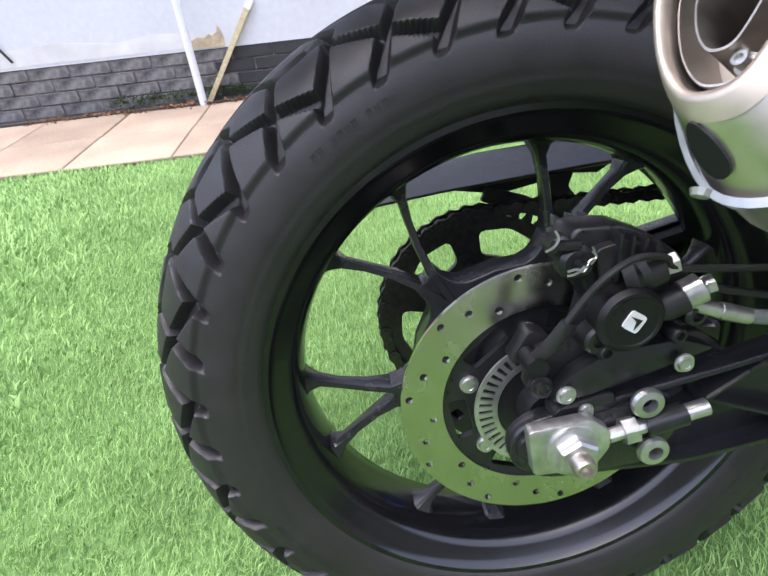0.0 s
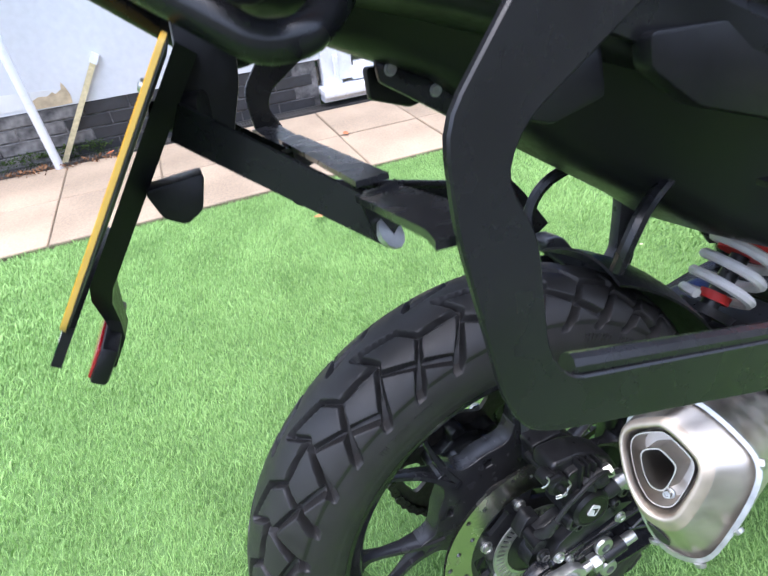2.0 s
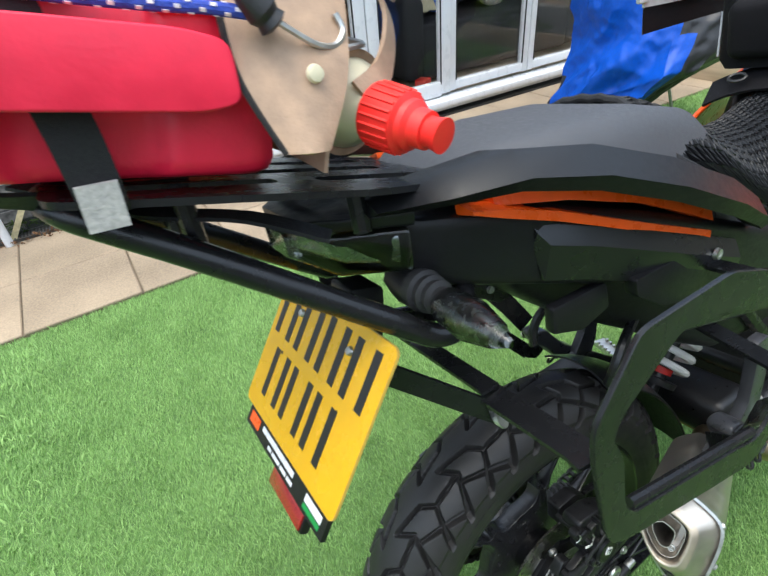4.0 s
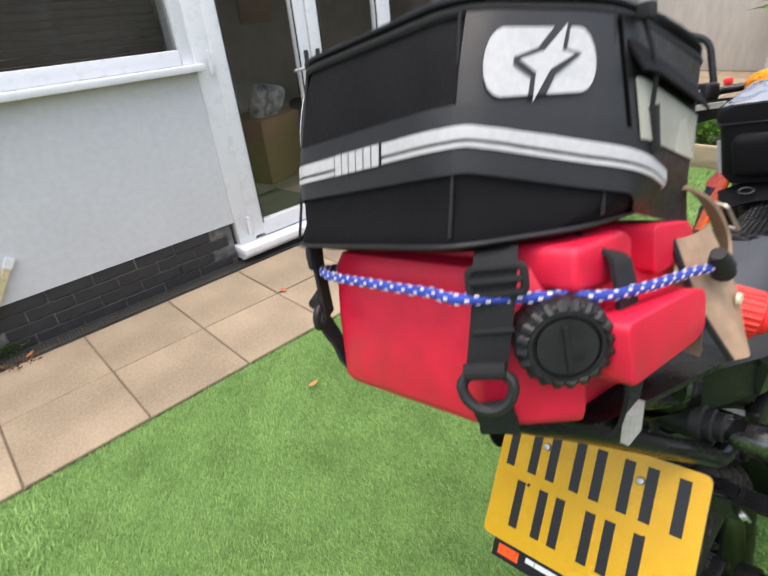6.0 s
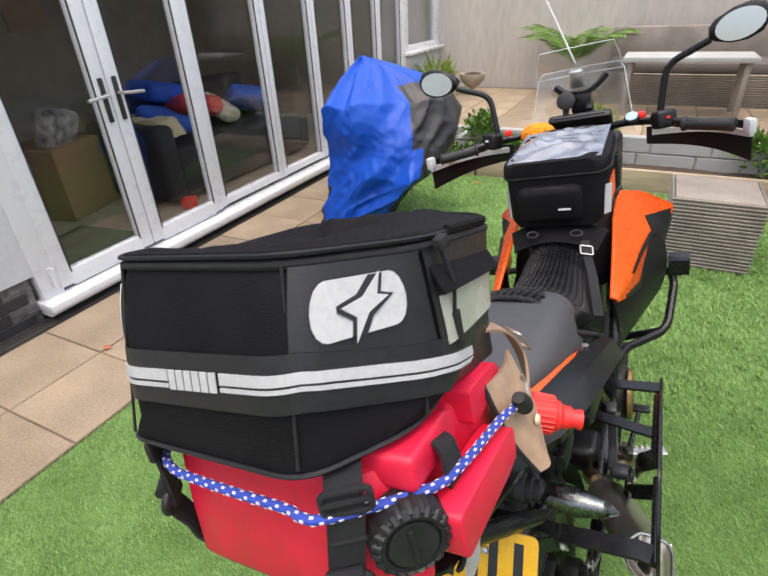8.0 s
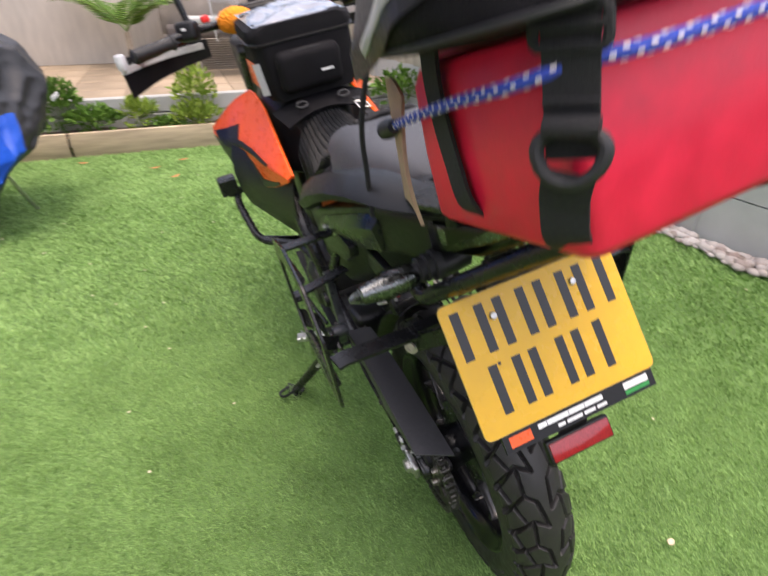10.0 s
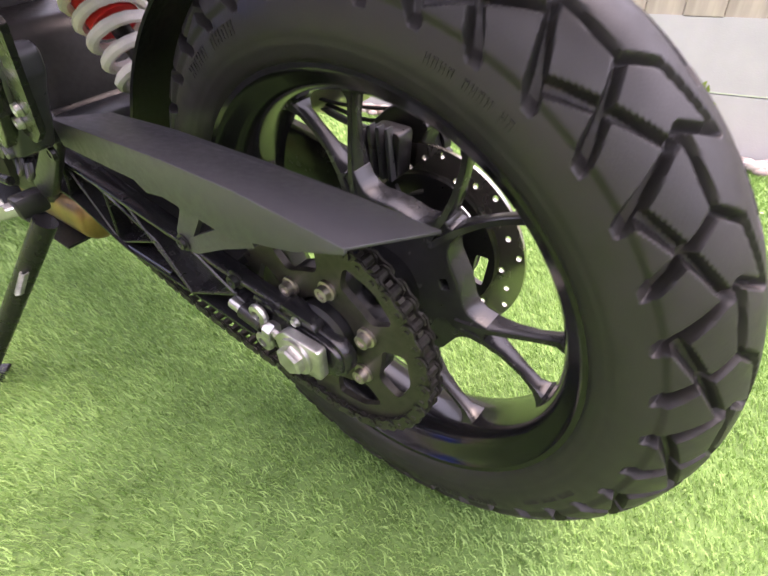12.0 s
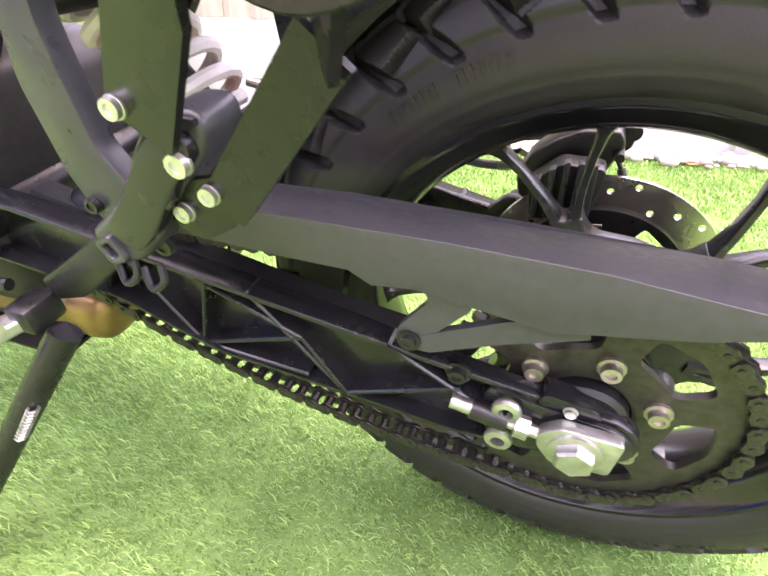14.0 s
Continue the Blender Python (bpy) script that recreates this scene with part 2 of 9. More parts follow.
def thing(name, base, label, category, m=None, group="", kind=""):
    """An empty at the thing's base; its parts are given in the coordinates of m."""
    ob = new(name)
    ob.empty_display_size = 0.05
    ob.matrix_world = (BIKE if m is None else m) @ Matrix.Translation(base)
    ORG[ob] = Vector(base)
    return tagged(ob, label, category, group, kind)


def mesh_of(bm, name, material, org, smooth=32):
    bmesh.ops.translate(bm, verts=bm.verts, vec=-org)
    bmesh.ops.recalc_face_normals(bm, faces=bm.faces)
    me = bpy.data.meshes.new(name)
    bm.to_mesh(me)
    bm.free()
    for m in material if isinstance(material, (list, tuple)) else [material]:
        me.materials.append(m)
    if smooth:
        me.polygons.foreach_set("use_smooth", [True] * len(me.polygons))
        me.set_sharp_from_angle(angle=radians(smooth))
    return me


def part(name, bm, material, parent, label="", smooth=32):
    org = ORG[parent]
    ob = new(name, mesh_of(bm, name, material, org, smooth))
    ob.parent = parent
    ORG[ob] = org
    return tagged(ob, label)


def solo(name, bm, material, label, category, m=None, kind="", group="", smooth=32):
    """A thing that is one mesh; its origin lies at the middle of its base."""
    xs = [v.co for v in bm.verts]
    org = Vector((sum(v.x for v in xs) / len(xs), sum(v.y for v in xs) / len(xs), min(v.z for v in xs)))
    ob = new(name, mesh_of(bm, name, material, org, smooth))
    ob.matrix_world = (BIKE if m is None else m) @ Matrix.Translation(org)
    ORG[ob] = org
    return tagged(ob, label, category, group, kind)


def bevel(bm, width, segs=2, angle=35, geom=None):
    es = [e for e in (geom or bm.edges) if len(e.link_faces) == 2 and e.calc_face_angle(0) > radians(angle)]
    if es and width:
        bmesh.ops.bevel(bm, geom=es, offset=width, segments=segs, profile=0.5, affect="EDGES", clamp_overlap=True)
    return bm


def join(*bms):
    """One bmesh out of several."""
    out = bmesh.new()
    for b in bms:
        me = bpy.data.meshes.new("tmp")
        b.to_mesh(me)
        b.free()
        out.from_mesh(me)
        bpy.data.meshes.remove(me)
    return out


def box(c, s, rot=(0, 0, 0), bev=0.0, segs=2):
    bm = bmesh.new()
    bmesh.ops.create_cube(bm, size=1.0)
    bmesh.ops.scale(bm, vec=s, verts=bm.verts)
    bevel(bm, bev, segs)
    bmesh.ops.transform(bm, matrix=pose(*c, *rot), verts=bm.verts)
    return bm


def prism(outline, a, b, plane="xz", bev=0.0, segs=2):
    """A flat outline, extruded from a to b along the third axis (xz: y; xy: z; yz: x)."""
    bm = bmesh.new()
    put = {"xz": lambda p, d: (p[0], d, p[1]), "xy": lambda p, d: (p[0], p[1], d), "yz": lambda p, d: (d, p[0], p[1])}[plane]
    lo = [bm.verts.new(put(p, a)) for p in outline]
    hi = [bm.verts.new(put(p, b)) for p in outline]
    bm.faces.new(lo)
    bm.faces.new(hi[::-1])
    n = len(outline)
    for i in range(n):
        bm.faces.new((lo[i], hi[i], hi[(i + 1) % n], lo[(i + 1) % n]))
    bmesh.ops.recalc_face_normals(bm, faces=bm.faces)
    return bevel(bm, bev, segs)


def smooth_path(pts, n=6, closed=False):
    """Points on a curve through the given ones."""
    p = [Vector(q) for q in pts]
    out = []
    m = len(p)
    for i in range(m if closed else m - 1):
        a, b, c, d = (p[(i + k - 1) % m] if closed else p[min(max(i + k - 1, 0), m - 1)] for k in range(4))
        for j in range(n):
            t = j / n
            out.append(0.5 * (2 * b + (c - a) * t + (2 * a - 5 * b + 4 * c - d) * t * t + (3 * b - a - 3 * c + d) * t ** 3))
    if not closed:
        out.append(p[-1])
    return out


def round_path(pts, r=0.02, n=4, closed=False):
    """A polyline whose corners are rounded."""
    p = [Vector(q) for q in pts]
    out = []
    for i in range(len(p)):
        if not closed and i in (0, len(p) - 1):
            out.append(p[i])
            continue
        a, b, c = p[i - 1], p[i], p[(i + 1) % len(p)]
        k = min(r, (a - b).length * 0.45, (c - b).length * 0.45)
        s, e = b + (a - b).normalized() * k, b + (c - b).normalized() * k
        for j in range(n + 1):
            t = j / n
            out.append(s * (1 - t) ** 2 + b * 2 * t * (1 - t) + e * t * t)
    return out


def tube(path, r, sides=10, closed=False, flat=None, up=(0, 0, 1)):
    """A round bar along a path (r: a number, or one for each point), or a flat strap where flat gives (width, thickness)."""
    bm = bmesh.new()
    path = [Vector(p) for p in path]
    n = len(path)
    rings = []
    ref = Vector(up)
    for i, p in enumerate(path):
        a, b = (path[i - 1], path[(i + 1) % n]) if closed else (path[max(i - 1, 0)], path[min(i + 1, n - 1)])
        t = (b - a).normalized()
        x = ref - t * ref.dot(t)
        if x.length < 1e-4:
            x = t.orthogonal()
        x.normalize()
        y = t.cross(x)
        if flat:
            w, h = flat[0] / 2, flat[1] / 2
            ring = [p + x * (h * s) + y * (w * u) for s, u in ((1, 1), (1, -1), (-1, -1), (-1, 1))]
        else:
            ref = x
            rr = r[i] if isinstance(r, (list, tuple)) else r
            ring = [p + (x * math.cos(k) + y * math.sin(k)) * rr for k in np.linspace(0, 2 * math.pi, sides, endpoint=False)]
        rings.append([bm.verts.new(q) for q in ring])
    m = len(rings[0])
    for i in range(n if closed else n - 1):
        a, b = rings[i], rings[(i + 1) % n]
        for k in range(m):
            bm.faces.new((a[k], a[(k + 1) % m], b[(k + 1) % m], b[k]))
    if not closed:
        bm.faces.new(rings[0])
        bm.faces.new(rings[-1][::-1])
    return bm


def lathe(profile, c, axis=(0, 1, 0), segs=32, closed=False, arc=None):
    """A turned body: profile of (distance along the axis, radius) round the axis through c."""
    bm = bmesh.new()
    ax = Vector(axis).normalized()
    u = Vector((0, 0, 1)) - ax * ax.z
    u = (u if u.length > 1e-3 else Vector((1, 0, 0))).normalized()
    v = ax.cross(u)
    c = Vector(c)
    angles = np.linspace(0, 2 * math.pi, segs, endpoint=False) if arc is None else np.linspace(arc[0], arc[1], segs)
    rings = []
    for h, r in profile:
        if r < 1e-6 and arc is None:
            rings.append([bm.verts.new(c + ax * h)])
        else:
            rings.append([bm.verts.new(c + ax * h + (u * math.cos(a) + v * math.sin(a)) * r) for a in angles])
    pairs = list(zip(rings, rings[1:])) + ([(rings[-1], rings[0])] if closed else [])
    for a, b in pairs:
        m = max(len(a), len(b))
        for k in range(m if arc is None else m - 1):
            q = [a[k % len(a)], a[(k + 1) % len(a)], b[(k + 1) % len(b)], b[k % len(b)]]
            q = list(dict.fromkeys(q))
            if len(q) > 2:
                bm.faces.new(q)
    if not closed and arc is None:
        for r in (rings[0], rings[-1]):
            if len(r) > 2:
                bm.faces.new(r)
    return bm


def loft(loops, cap=True, closed=False):
    """A skin over loops that have equally many points."""
    bm = bmesh.new()
    rings = [[bm.verts.new(p) for p in l] for l in loops]
    m = len(rings[0])
    for a, b in list(zip(rings, rings[1:])) + ([(rings[-1], rings[0])] if closed else []):
        for k in range(m):
            bm.faces.new((a[k], a[(k + 1) % m], b[(k + 1) % m], b[k]))
    if cap and not closed:
        bm.faces.new(rings[0])
        bm.faces.new(rings[-1][::-1])
    bmesh.ops.recalc_face_normals(bm, faces=bm.faces)
    return bm


def sheet(f, nu, nv, thick=0.0):
    """A curved sheet through f(u, v), u and v from 0 to 1, with a thickness."""
    bm = bmesh.new()
    g = [[bm.verts.new(f(i / nu, j / nv)) for j in range(nv + 1)] for i in range(nu + 1)]
    for i in range(nu):
        for j in range(nv):
            bm.faces.new((g[i][j], g[i + 1][j], g[i + 1][j + 1], g[i][j + 1]))
    if thick:
        bmesh.ops.recalc_face_normals(bm, faces=bm.faces)
        bmesh.ops.solidify(bm, geom=bm.faces[:], thickness=thick)
    return bm


def bolt(c, axis, r=0.007, h=0.006, flange=1.5):
    """A hexagon flange bolt's head."""
    ax = Vector(axis).normalized()
    head = lathe([(0.0, 0), (0, r * flange), (h * 0.3, r * flange), (h * 0.35, r), (h, r * 0.96), (h, r * 0.55), (h * 0.8, r * 0.5), (h * 0.8, 0)], c, ax, 12)
    return head


def rring(c, axis, r0, r1, h, segs=48, bev=0.0):
    """A flat ring of height h, from r0 to r1."""
    b = bev
    return lathe([(-h / 2, r0), (-h / 2, r1 - b), (-h / 2 + b, r1), (h / 2 - b, r1), (h / 2, r1 - b), (h / 2, r0)], c, axis, segs, closed=True)


def pieces_mesh(name, bm, material):
    me = bpy.data.meshes.new(name)
    bm.to_mesh(me)
    bm.free()
    me.materials.append(material)
    return me


def piece(name, me, parent, loc, rot=(0, 0, 0), size=(1, 1, 1)):
    """One of many alike pieces, under its thing or part of the setting."""
    ob = new(name, me)
    ob.parent = parent
    ob.matrix_basis = pose(*(Vector(loc) - ORG.get(parent, Vector())), *rot) @ Matrix.Diagonal((*size, 1))
    return ob


def inside(p, loop):
    """Whether a point lies in a closed outline."""
    x, y = p
    hit = False
    for (a, b), (c, d) in zip(loop, loop[1:] + loop[:1]):
        if (b > y) != (d > y) and x < (c - a) * (y - b) / (d - b) + a:
            hit = not hit
    return hit


def cutplate(loops, a, b, plane="xz", bev=0.0):
    """A flat plate with openings: loops[0] is its outline, the others are holes. From a to b along the third axis."""
    from mathutils.geometry import delaunay_2d_cdt
    put = {"xz": lambda p, d: (p[0], d, p[1]), "xy": lambda p, d: (p[0], p[1], d), "yz": lambda p, d: (d, p[0], p[1])}[plane]
    vs, es = [], []
    for l in loops:
        k = len(vs)
        vs += [Vector(p) for p in l]
        es += [(k + i, k + (i + 1) % len(l)) for i in range(len(l))]
    v2, _, f2, *_ = delaunay_2d_cdt(vs, es, [], 0, 1e-7)
    bm = bmesh.new()
    lo = [bm.verts.new(put(v, a)) for v in v2]
    hi = [bm.verts.new(put(v, b)) for v in v2]
    for f in f2:
        c = sum((v2[i] for i in f), Vector((0, 0))) / len(f)
        if sum(inside((c.x, c.y), [tuple(p) for p in l]) for l in loops) % 2:
            bm.faces.new([lo[i] for i in f])
            bm.faces.new([hi[i] for i in reversed(f)])
    bm.edges.ensure_lookup_table()
    for e in [e for e in bm.edges if len(e.link_faces) == 1 and e.verts[0] in set(lo)]:
        i, j = lo.index(e.verts[0]), lo.index(e.verts[1])
        bm.faces.new((lo[i], lo[j], hi[j], hi[i]))
    bmesh.ops.delete(bm, geom=[v for v in bm.verts if not v.link_faces], context="VERTS")
    bmesh.ops.recalc_face_normals(bm, faces=bm.faces)
    return bm


def ring2(cx, cz, r, n=24, a0=0.0):
    return [(cx + r * math.cos(a0 + 2 * math.pi * k / n), cz + r * math.sin(a0 + 2 * math.pi * k / n)) for k in range(n)]


def round2(pts, r=0.01, n=4):
    return [(p.x, p.y) for p in round_path([(a, b, 0) for a, b in pts], r, n, closed=True)]


def rsec(x, y0, y1, z0, z1, r, n=4):
    """A rounded rectangle across the machine at x."""
    return [(x, p[0], p[1]) for p in round2([(y0, z0), (y1, z0), (y1, z1), (y0, z1)], r, n)]


def body(stations, r=0.02, n=4):
    """A moulded body through stations (x, half width below, half width above, z below, z above)."""
    return loft([[(x, p[0], p[1]) for p in round2([(-a, z0), (a, z0), (b, z1), (-b, z1)], min(r, (z1 - z0) * 0.45, a * 0.9, b * 0.9), n)] for x, a, b, z0, z1 in stations])

# ================= the yard =================
YARD = pose(0, 0, 0, 0, 0, -0.6)
WALL_Y, EDGE_Y = 2.83, 1.82


def setting(name, bm, material, label="", category="", m=YARD, smooth=0):
    ob = new(name, mesh_of(bm, name, material, Vector(), smooth))
    ob.matrix_world = m
    ORG[ob] = Vector()
    return tagged(ob, label, category, kind="structure")


def ground_f(u, v):
    x, y = -30 + 60 * u, -30 + 60 * v
    return (x, y, -0.022 + (0.004 * noise.noise((x * 0.8, y * 0.8, 0)) if abs(x) < 8 else 0))


setting("ground", sheet(ground_f, 60, 60), M_TURF, "green artificial turf lawn", "lawn", HERE)

# paving beside the house: a bed, and slabs laid on it
bed = setting("pavement", box((-0.5, (EDGE_Y + 2.735) / 2, -0.035), (15, 2.735 - EDGE_Y, 0.05)), M_JOINT, "buff concrete slab path along the house wall", "paving")
# slot drain against the wall
drain = thing("drain_channel", (0, 2.76, -0.03), "black plastic slotted drain channel along the house wall", "drain", YARD, kind="structure")
part("channel", join(box((-0.4, 2.738, -0.02), (9, 0.008, 0.05)), box((-0.4, 2.826, -0.02), (9, 0.008, 0.05)), box((-0.4, 2.782, -0.042), (9, 0.09, 0.006))), M_DRAIN, drain)

# ---- house wall ----
# from left to right: rendered wall, the part under the window, the door opening, the rest
WX0, WX1, DX0, DX1 = -1.05, 0.56, 0.64, 5.46
house = cutplate([
    [(-6.97, 0.26), (0.64, 0.26), (0.64, 2.2), (5.43, 2.2), (5.43, 0.0), (7.41, 0.0), (7.41, 2.64), (-6.97, 2.64)],
    [(-1.06, 1.14), (0.60, 1.14), (0.60, 2.26), (-1.06, 2.26)],
    [(5.49, 0.88), (6.59, 0.88), (6.59, 1.96), (5.49, 1.96)]], WALL_Y, WALL_Y + 0.3)
setting("wall_house", house, M_RENDER, "white rendered house wall with peeling patches", "wall")
plinth = setting("plinth", join(box((-3.2, WALL_Y + 0.16, 0.125), (7.54, 0.30, 0.27))), M_WORN, "black-painted brick plinth with worn flaking paint", "plinth")
# patch of old brown render above the plinth where the paint has come off
solo("render_patch", prism([(-0.93, 0.268), (-0.80, 0.266), (-0.732, 0.268), (-0.726, 0.31), (-0.736, 0.352), (-0.747, 0.372), (-0.757, 0.340), (-0.79, 0.322), (-0.80, 0.334), (-0.83, 0.318), (-0.87, 0.322), (-0.92, 0.300)], WALL_Y - 0.004, WALL_Y + 0.004), mat("bare_render", (0.42, 0.34, 0.22), 0.9, vary=0.3, scale=25, bump=0.6), "patch of bare tan render where white paint flaked off", "render patch", YARD, kind="structure")
solo("stained_band", prism([(-2.6, 0.275), (-0.74, 0.275), (-0.74, 0.33), (-0.8, 0.345), (-1.1, 0.36), (-1.3, 0.335), (-1.6, 0.37), (-2.0, 0.35), (-2.6, 0.38)], WALL_Y - 0.002, WALL_Y + 0.004), M_STAINED, "damp-stained band of white render above the plinth", "render", YARD, kind="structure")

# window over the render
win = thing("window_1", (-0.24, WALL_Y, 1.14), "white plastic window with a dark slatted blind", "window", YARD, kind="structure")
part("window_sill", box((-0.24, WALL_Y - 0.03, 1.155), (1.72, 0.12, 0.035), bev=0.006), M_UPVC, win)
wf = [box((WX1 + 0.015, WALL_Y + 0.03, 1.70), (0.075, 0.07, 1.06), bev=0.006), box((WX0 - 0.0, WALL_Y + 0.03, 1.70), (0.075, 0.07, 1.06), bev=0.006)]
wf += [box((-0.24, WALL_Y + 0.03, 1.21), (1.55, 0.072, 0.075), bev=0.006), box((-0.24, WALL_Y + 0.03, 2.2), (1.55, 0.072, 0.07), bev=0.006)]
part("window_frame", join(*wf), M_UPVC, win)
wp = part("pane", box((-0.24, WALL_Y + 0.03, 1.7), (1.55, 0.008, 0.95)), M_PANE, win)
wp.visible_shadow = False
blind = thing("window_blind", (-0.24, WALL_Y + 0.12, 1.2), "closed dark brown slatted blind behind the window", "blind", YARD)
M_BLIND = mat("dark_blind_slats", (0.035, 0.028, 0.024), 0.6, vary=0.3)
slat = pieces_mesh("slat", box((0, 0, 0), (1.5, 0.003, 0.034), rot=(25, 0, 0)), M_BLIND)
for i in range(28):
    piece("slat", slat, blind, (-0.24, WALL_Y + 0.12, 1.24 + i * 0.034))

# glazed doors and the fixed lights beside them
doors = thing("door_1", (3.0, WALL_Y, 0.06), "white plastic french doors with a row of fixed glass panels", "door", YARD, kind="structure")
part("threshold", join(box((3.03, WALL_Y - 0.035, 0.085), (4.92, 0.16, 0.045), bev=0.008), box((3.03, WALL_Y - 0.012, 0.05), (4.9, 0.09, 0.05))), M_UPVC, doors)
part("outer_frame", join(box((DX0 + 0.02, WALL_Y + 0.03, 1.15), (0.12, 0.09, 2.12), bev=0.006), box((DX1 - 0.05, WALL_Y + 0.03, 1.15), (0.12, 0.09, 2.12), bev=0.006), box((3.03, WALL_Y + 0.03, 2.17), (4.8, 0.085, 0.08), bev=0.006)), M_UPVC, doors)
posts = [0.70, 1.365, 2.04, 2.83, 3.52, 4.16, 4.79, 5.40]
for i, (a, b) in enumerate(zip(posts, posts[1:])):
    leaf = i < 2
    y = WALL_Y + (0.012 if leaf else 0.03)
    w = 0.085 if leaf else 0.055
    fr = [box((a + w / 2 + 0.004, y, 1.13), (w, 0.062, 2.0), bev=0.006), box((b - w / 2 - 0.004, y, 1.13), (w, 0.062, 2.0), bev=0.006)]
    fr += [box(((a + b) / 2, y, 0.165), (b - a - 2 * w, 0.060, 0.10 if leaf else 0.06), bev=0.006), box(((a + b) / 2, y, 2.09), (b - a - 2 * w, 0.060, 0.09), bev=0.006)]
    d = part("door_leaf" if leaf else "fixed_light", join(*fr), M_UPVC, doors)
    gb = box(((a + b) / 2, y + 0.006, 1.12), (b - a - 2 * w + 0.01, 0.006, 1.9))
    pn = part("pane", gb, M_PANE, d)
    pn.visible_shadow = False
    bead = [box((q, y - 0.028, 1.12), (0.008, 0.008, 1.84)) for q in (a + w + 0.006, b - w - 0.006)]
    part("seal", join(*bead), M_RUBBER, d)
    if leaf:
        hx = b - 0.045 if i == 0 else a + 0.045
        s = -1 if i == 0 else 1
        hb = part("door_handle", join(box((hx, y - 0.04, 1.04), (0.03, 0.014, 0.24), bev=0.006), ), M_RUBBER, d, "black handle plate")
        part("lever", join(tube([(hx, y - 0.04, 1.07), (hx, y - 0.085, 1.07)], 0.009), tube(round_path([(hx, y - 0.085, 1.07), (hx + s * 0.14, y - 0.09, 1.06)]), 0.0095)), M_STEEL, d, "polished chrome lever")
for z in (0.22, 1.17):
    part("hinge", join(box((DX0 + 0.045, WALL_Y - 0.025, z), (0.03, 0.02, 0.1), bev=0.004), lathe([(-0.06, 0), (-0.06, 0.009), (0.06, 0.009), (0.06, 0)], (DX0 + 0.035, WALL_Y - 0.034, z), (0, 0, 1), 12)), M_UPVC, doors)

win2 = thing("window_2", (6.0, WALL_Y, 0.86), "small white plastic window near the garden corner", "window", YARD, kind="structure")
part("window_sill", box((6.02, WALL_Y - 0.03, 0.87), (1.16, 0.12, 0.035), bev=0.006), M_UPVC, win2)
part("window_frame", join(box((5.53, WALL_Y + 0.03, 1.42), (0.07, 0.07, 1.06), bev=0.006), box((6.51, WALL_Y + 0.03, 1.42), (0.14, 0.07, 1.06), bev=0.006), box((6.02, WALL_Y + 0.03, 0.92), (1.0, 0.068, 0.07), bev=0.006), box((6.02, WALL_Y + 0.03, 1.93), (1.0, 0.068, 0.06), bev=0.006)), M_UPVC, win2)
pn = part("pane", box((6.0, WALL_Y + 0.03, 1.42), (0.95, 0.008, 0.96)), M_PANE, win2)
pn.visible_shadow = False
solo("window_curtain", sheet(lambda u, v: (5.5 + u * 1.05, WALL_Y + 0.16 + 0.015 * math.sin(u * 60), 0.9 + v * 1.1), 60, 2, 0.003), mat("grey_curtain", (0.36, 0.35, 0.34), 0.9, vary=0.1), "pale grey pleated curtain behind the window", "curtain", YARD)

# room behind the glass
M_ROOMWALL = mat("room_wall_paint", (0.34, 0.31, 0.26), 0.9, vary=0.08, scale=10)
setting("wall_room", join(box((3, 6.6, 1.2), (7.2, 0.1, 2.5)), box((-0.15, 4.9, 1.2), (0.1, 3.5, 2.5)), box((5.75, 4.9, 1.2), (0.1, 3.5, 2.5)), box((-0.98, WALL_Y + 0.5, 1.6), (0.1, 0.5, 1.2)), box((-0.2, WALL_Y + 0.75, 1.6), (1.7, 0.06, 1.3))), M_ROOMWALL, "painted room walls behind the glass", "wall")
setting("floor", box((3, 4.87, 0.03), (6, 3.5, 0.06)), mat("room_floor", (0.34, 0.29, 0.22), 0.35, vary=0.2, scale=12), "brown room floor", "floor")
setting("ceiling", box((3, 4.9, 2.48), (6.2, 3.5, 0.06)), M_ROOMWALL, "room ceiling", "ceiling")
M_SOFA = mat("black_sofa_fabric", (0.018, 0.018, 0.02), 0.8, vary=0.3, scale=100)


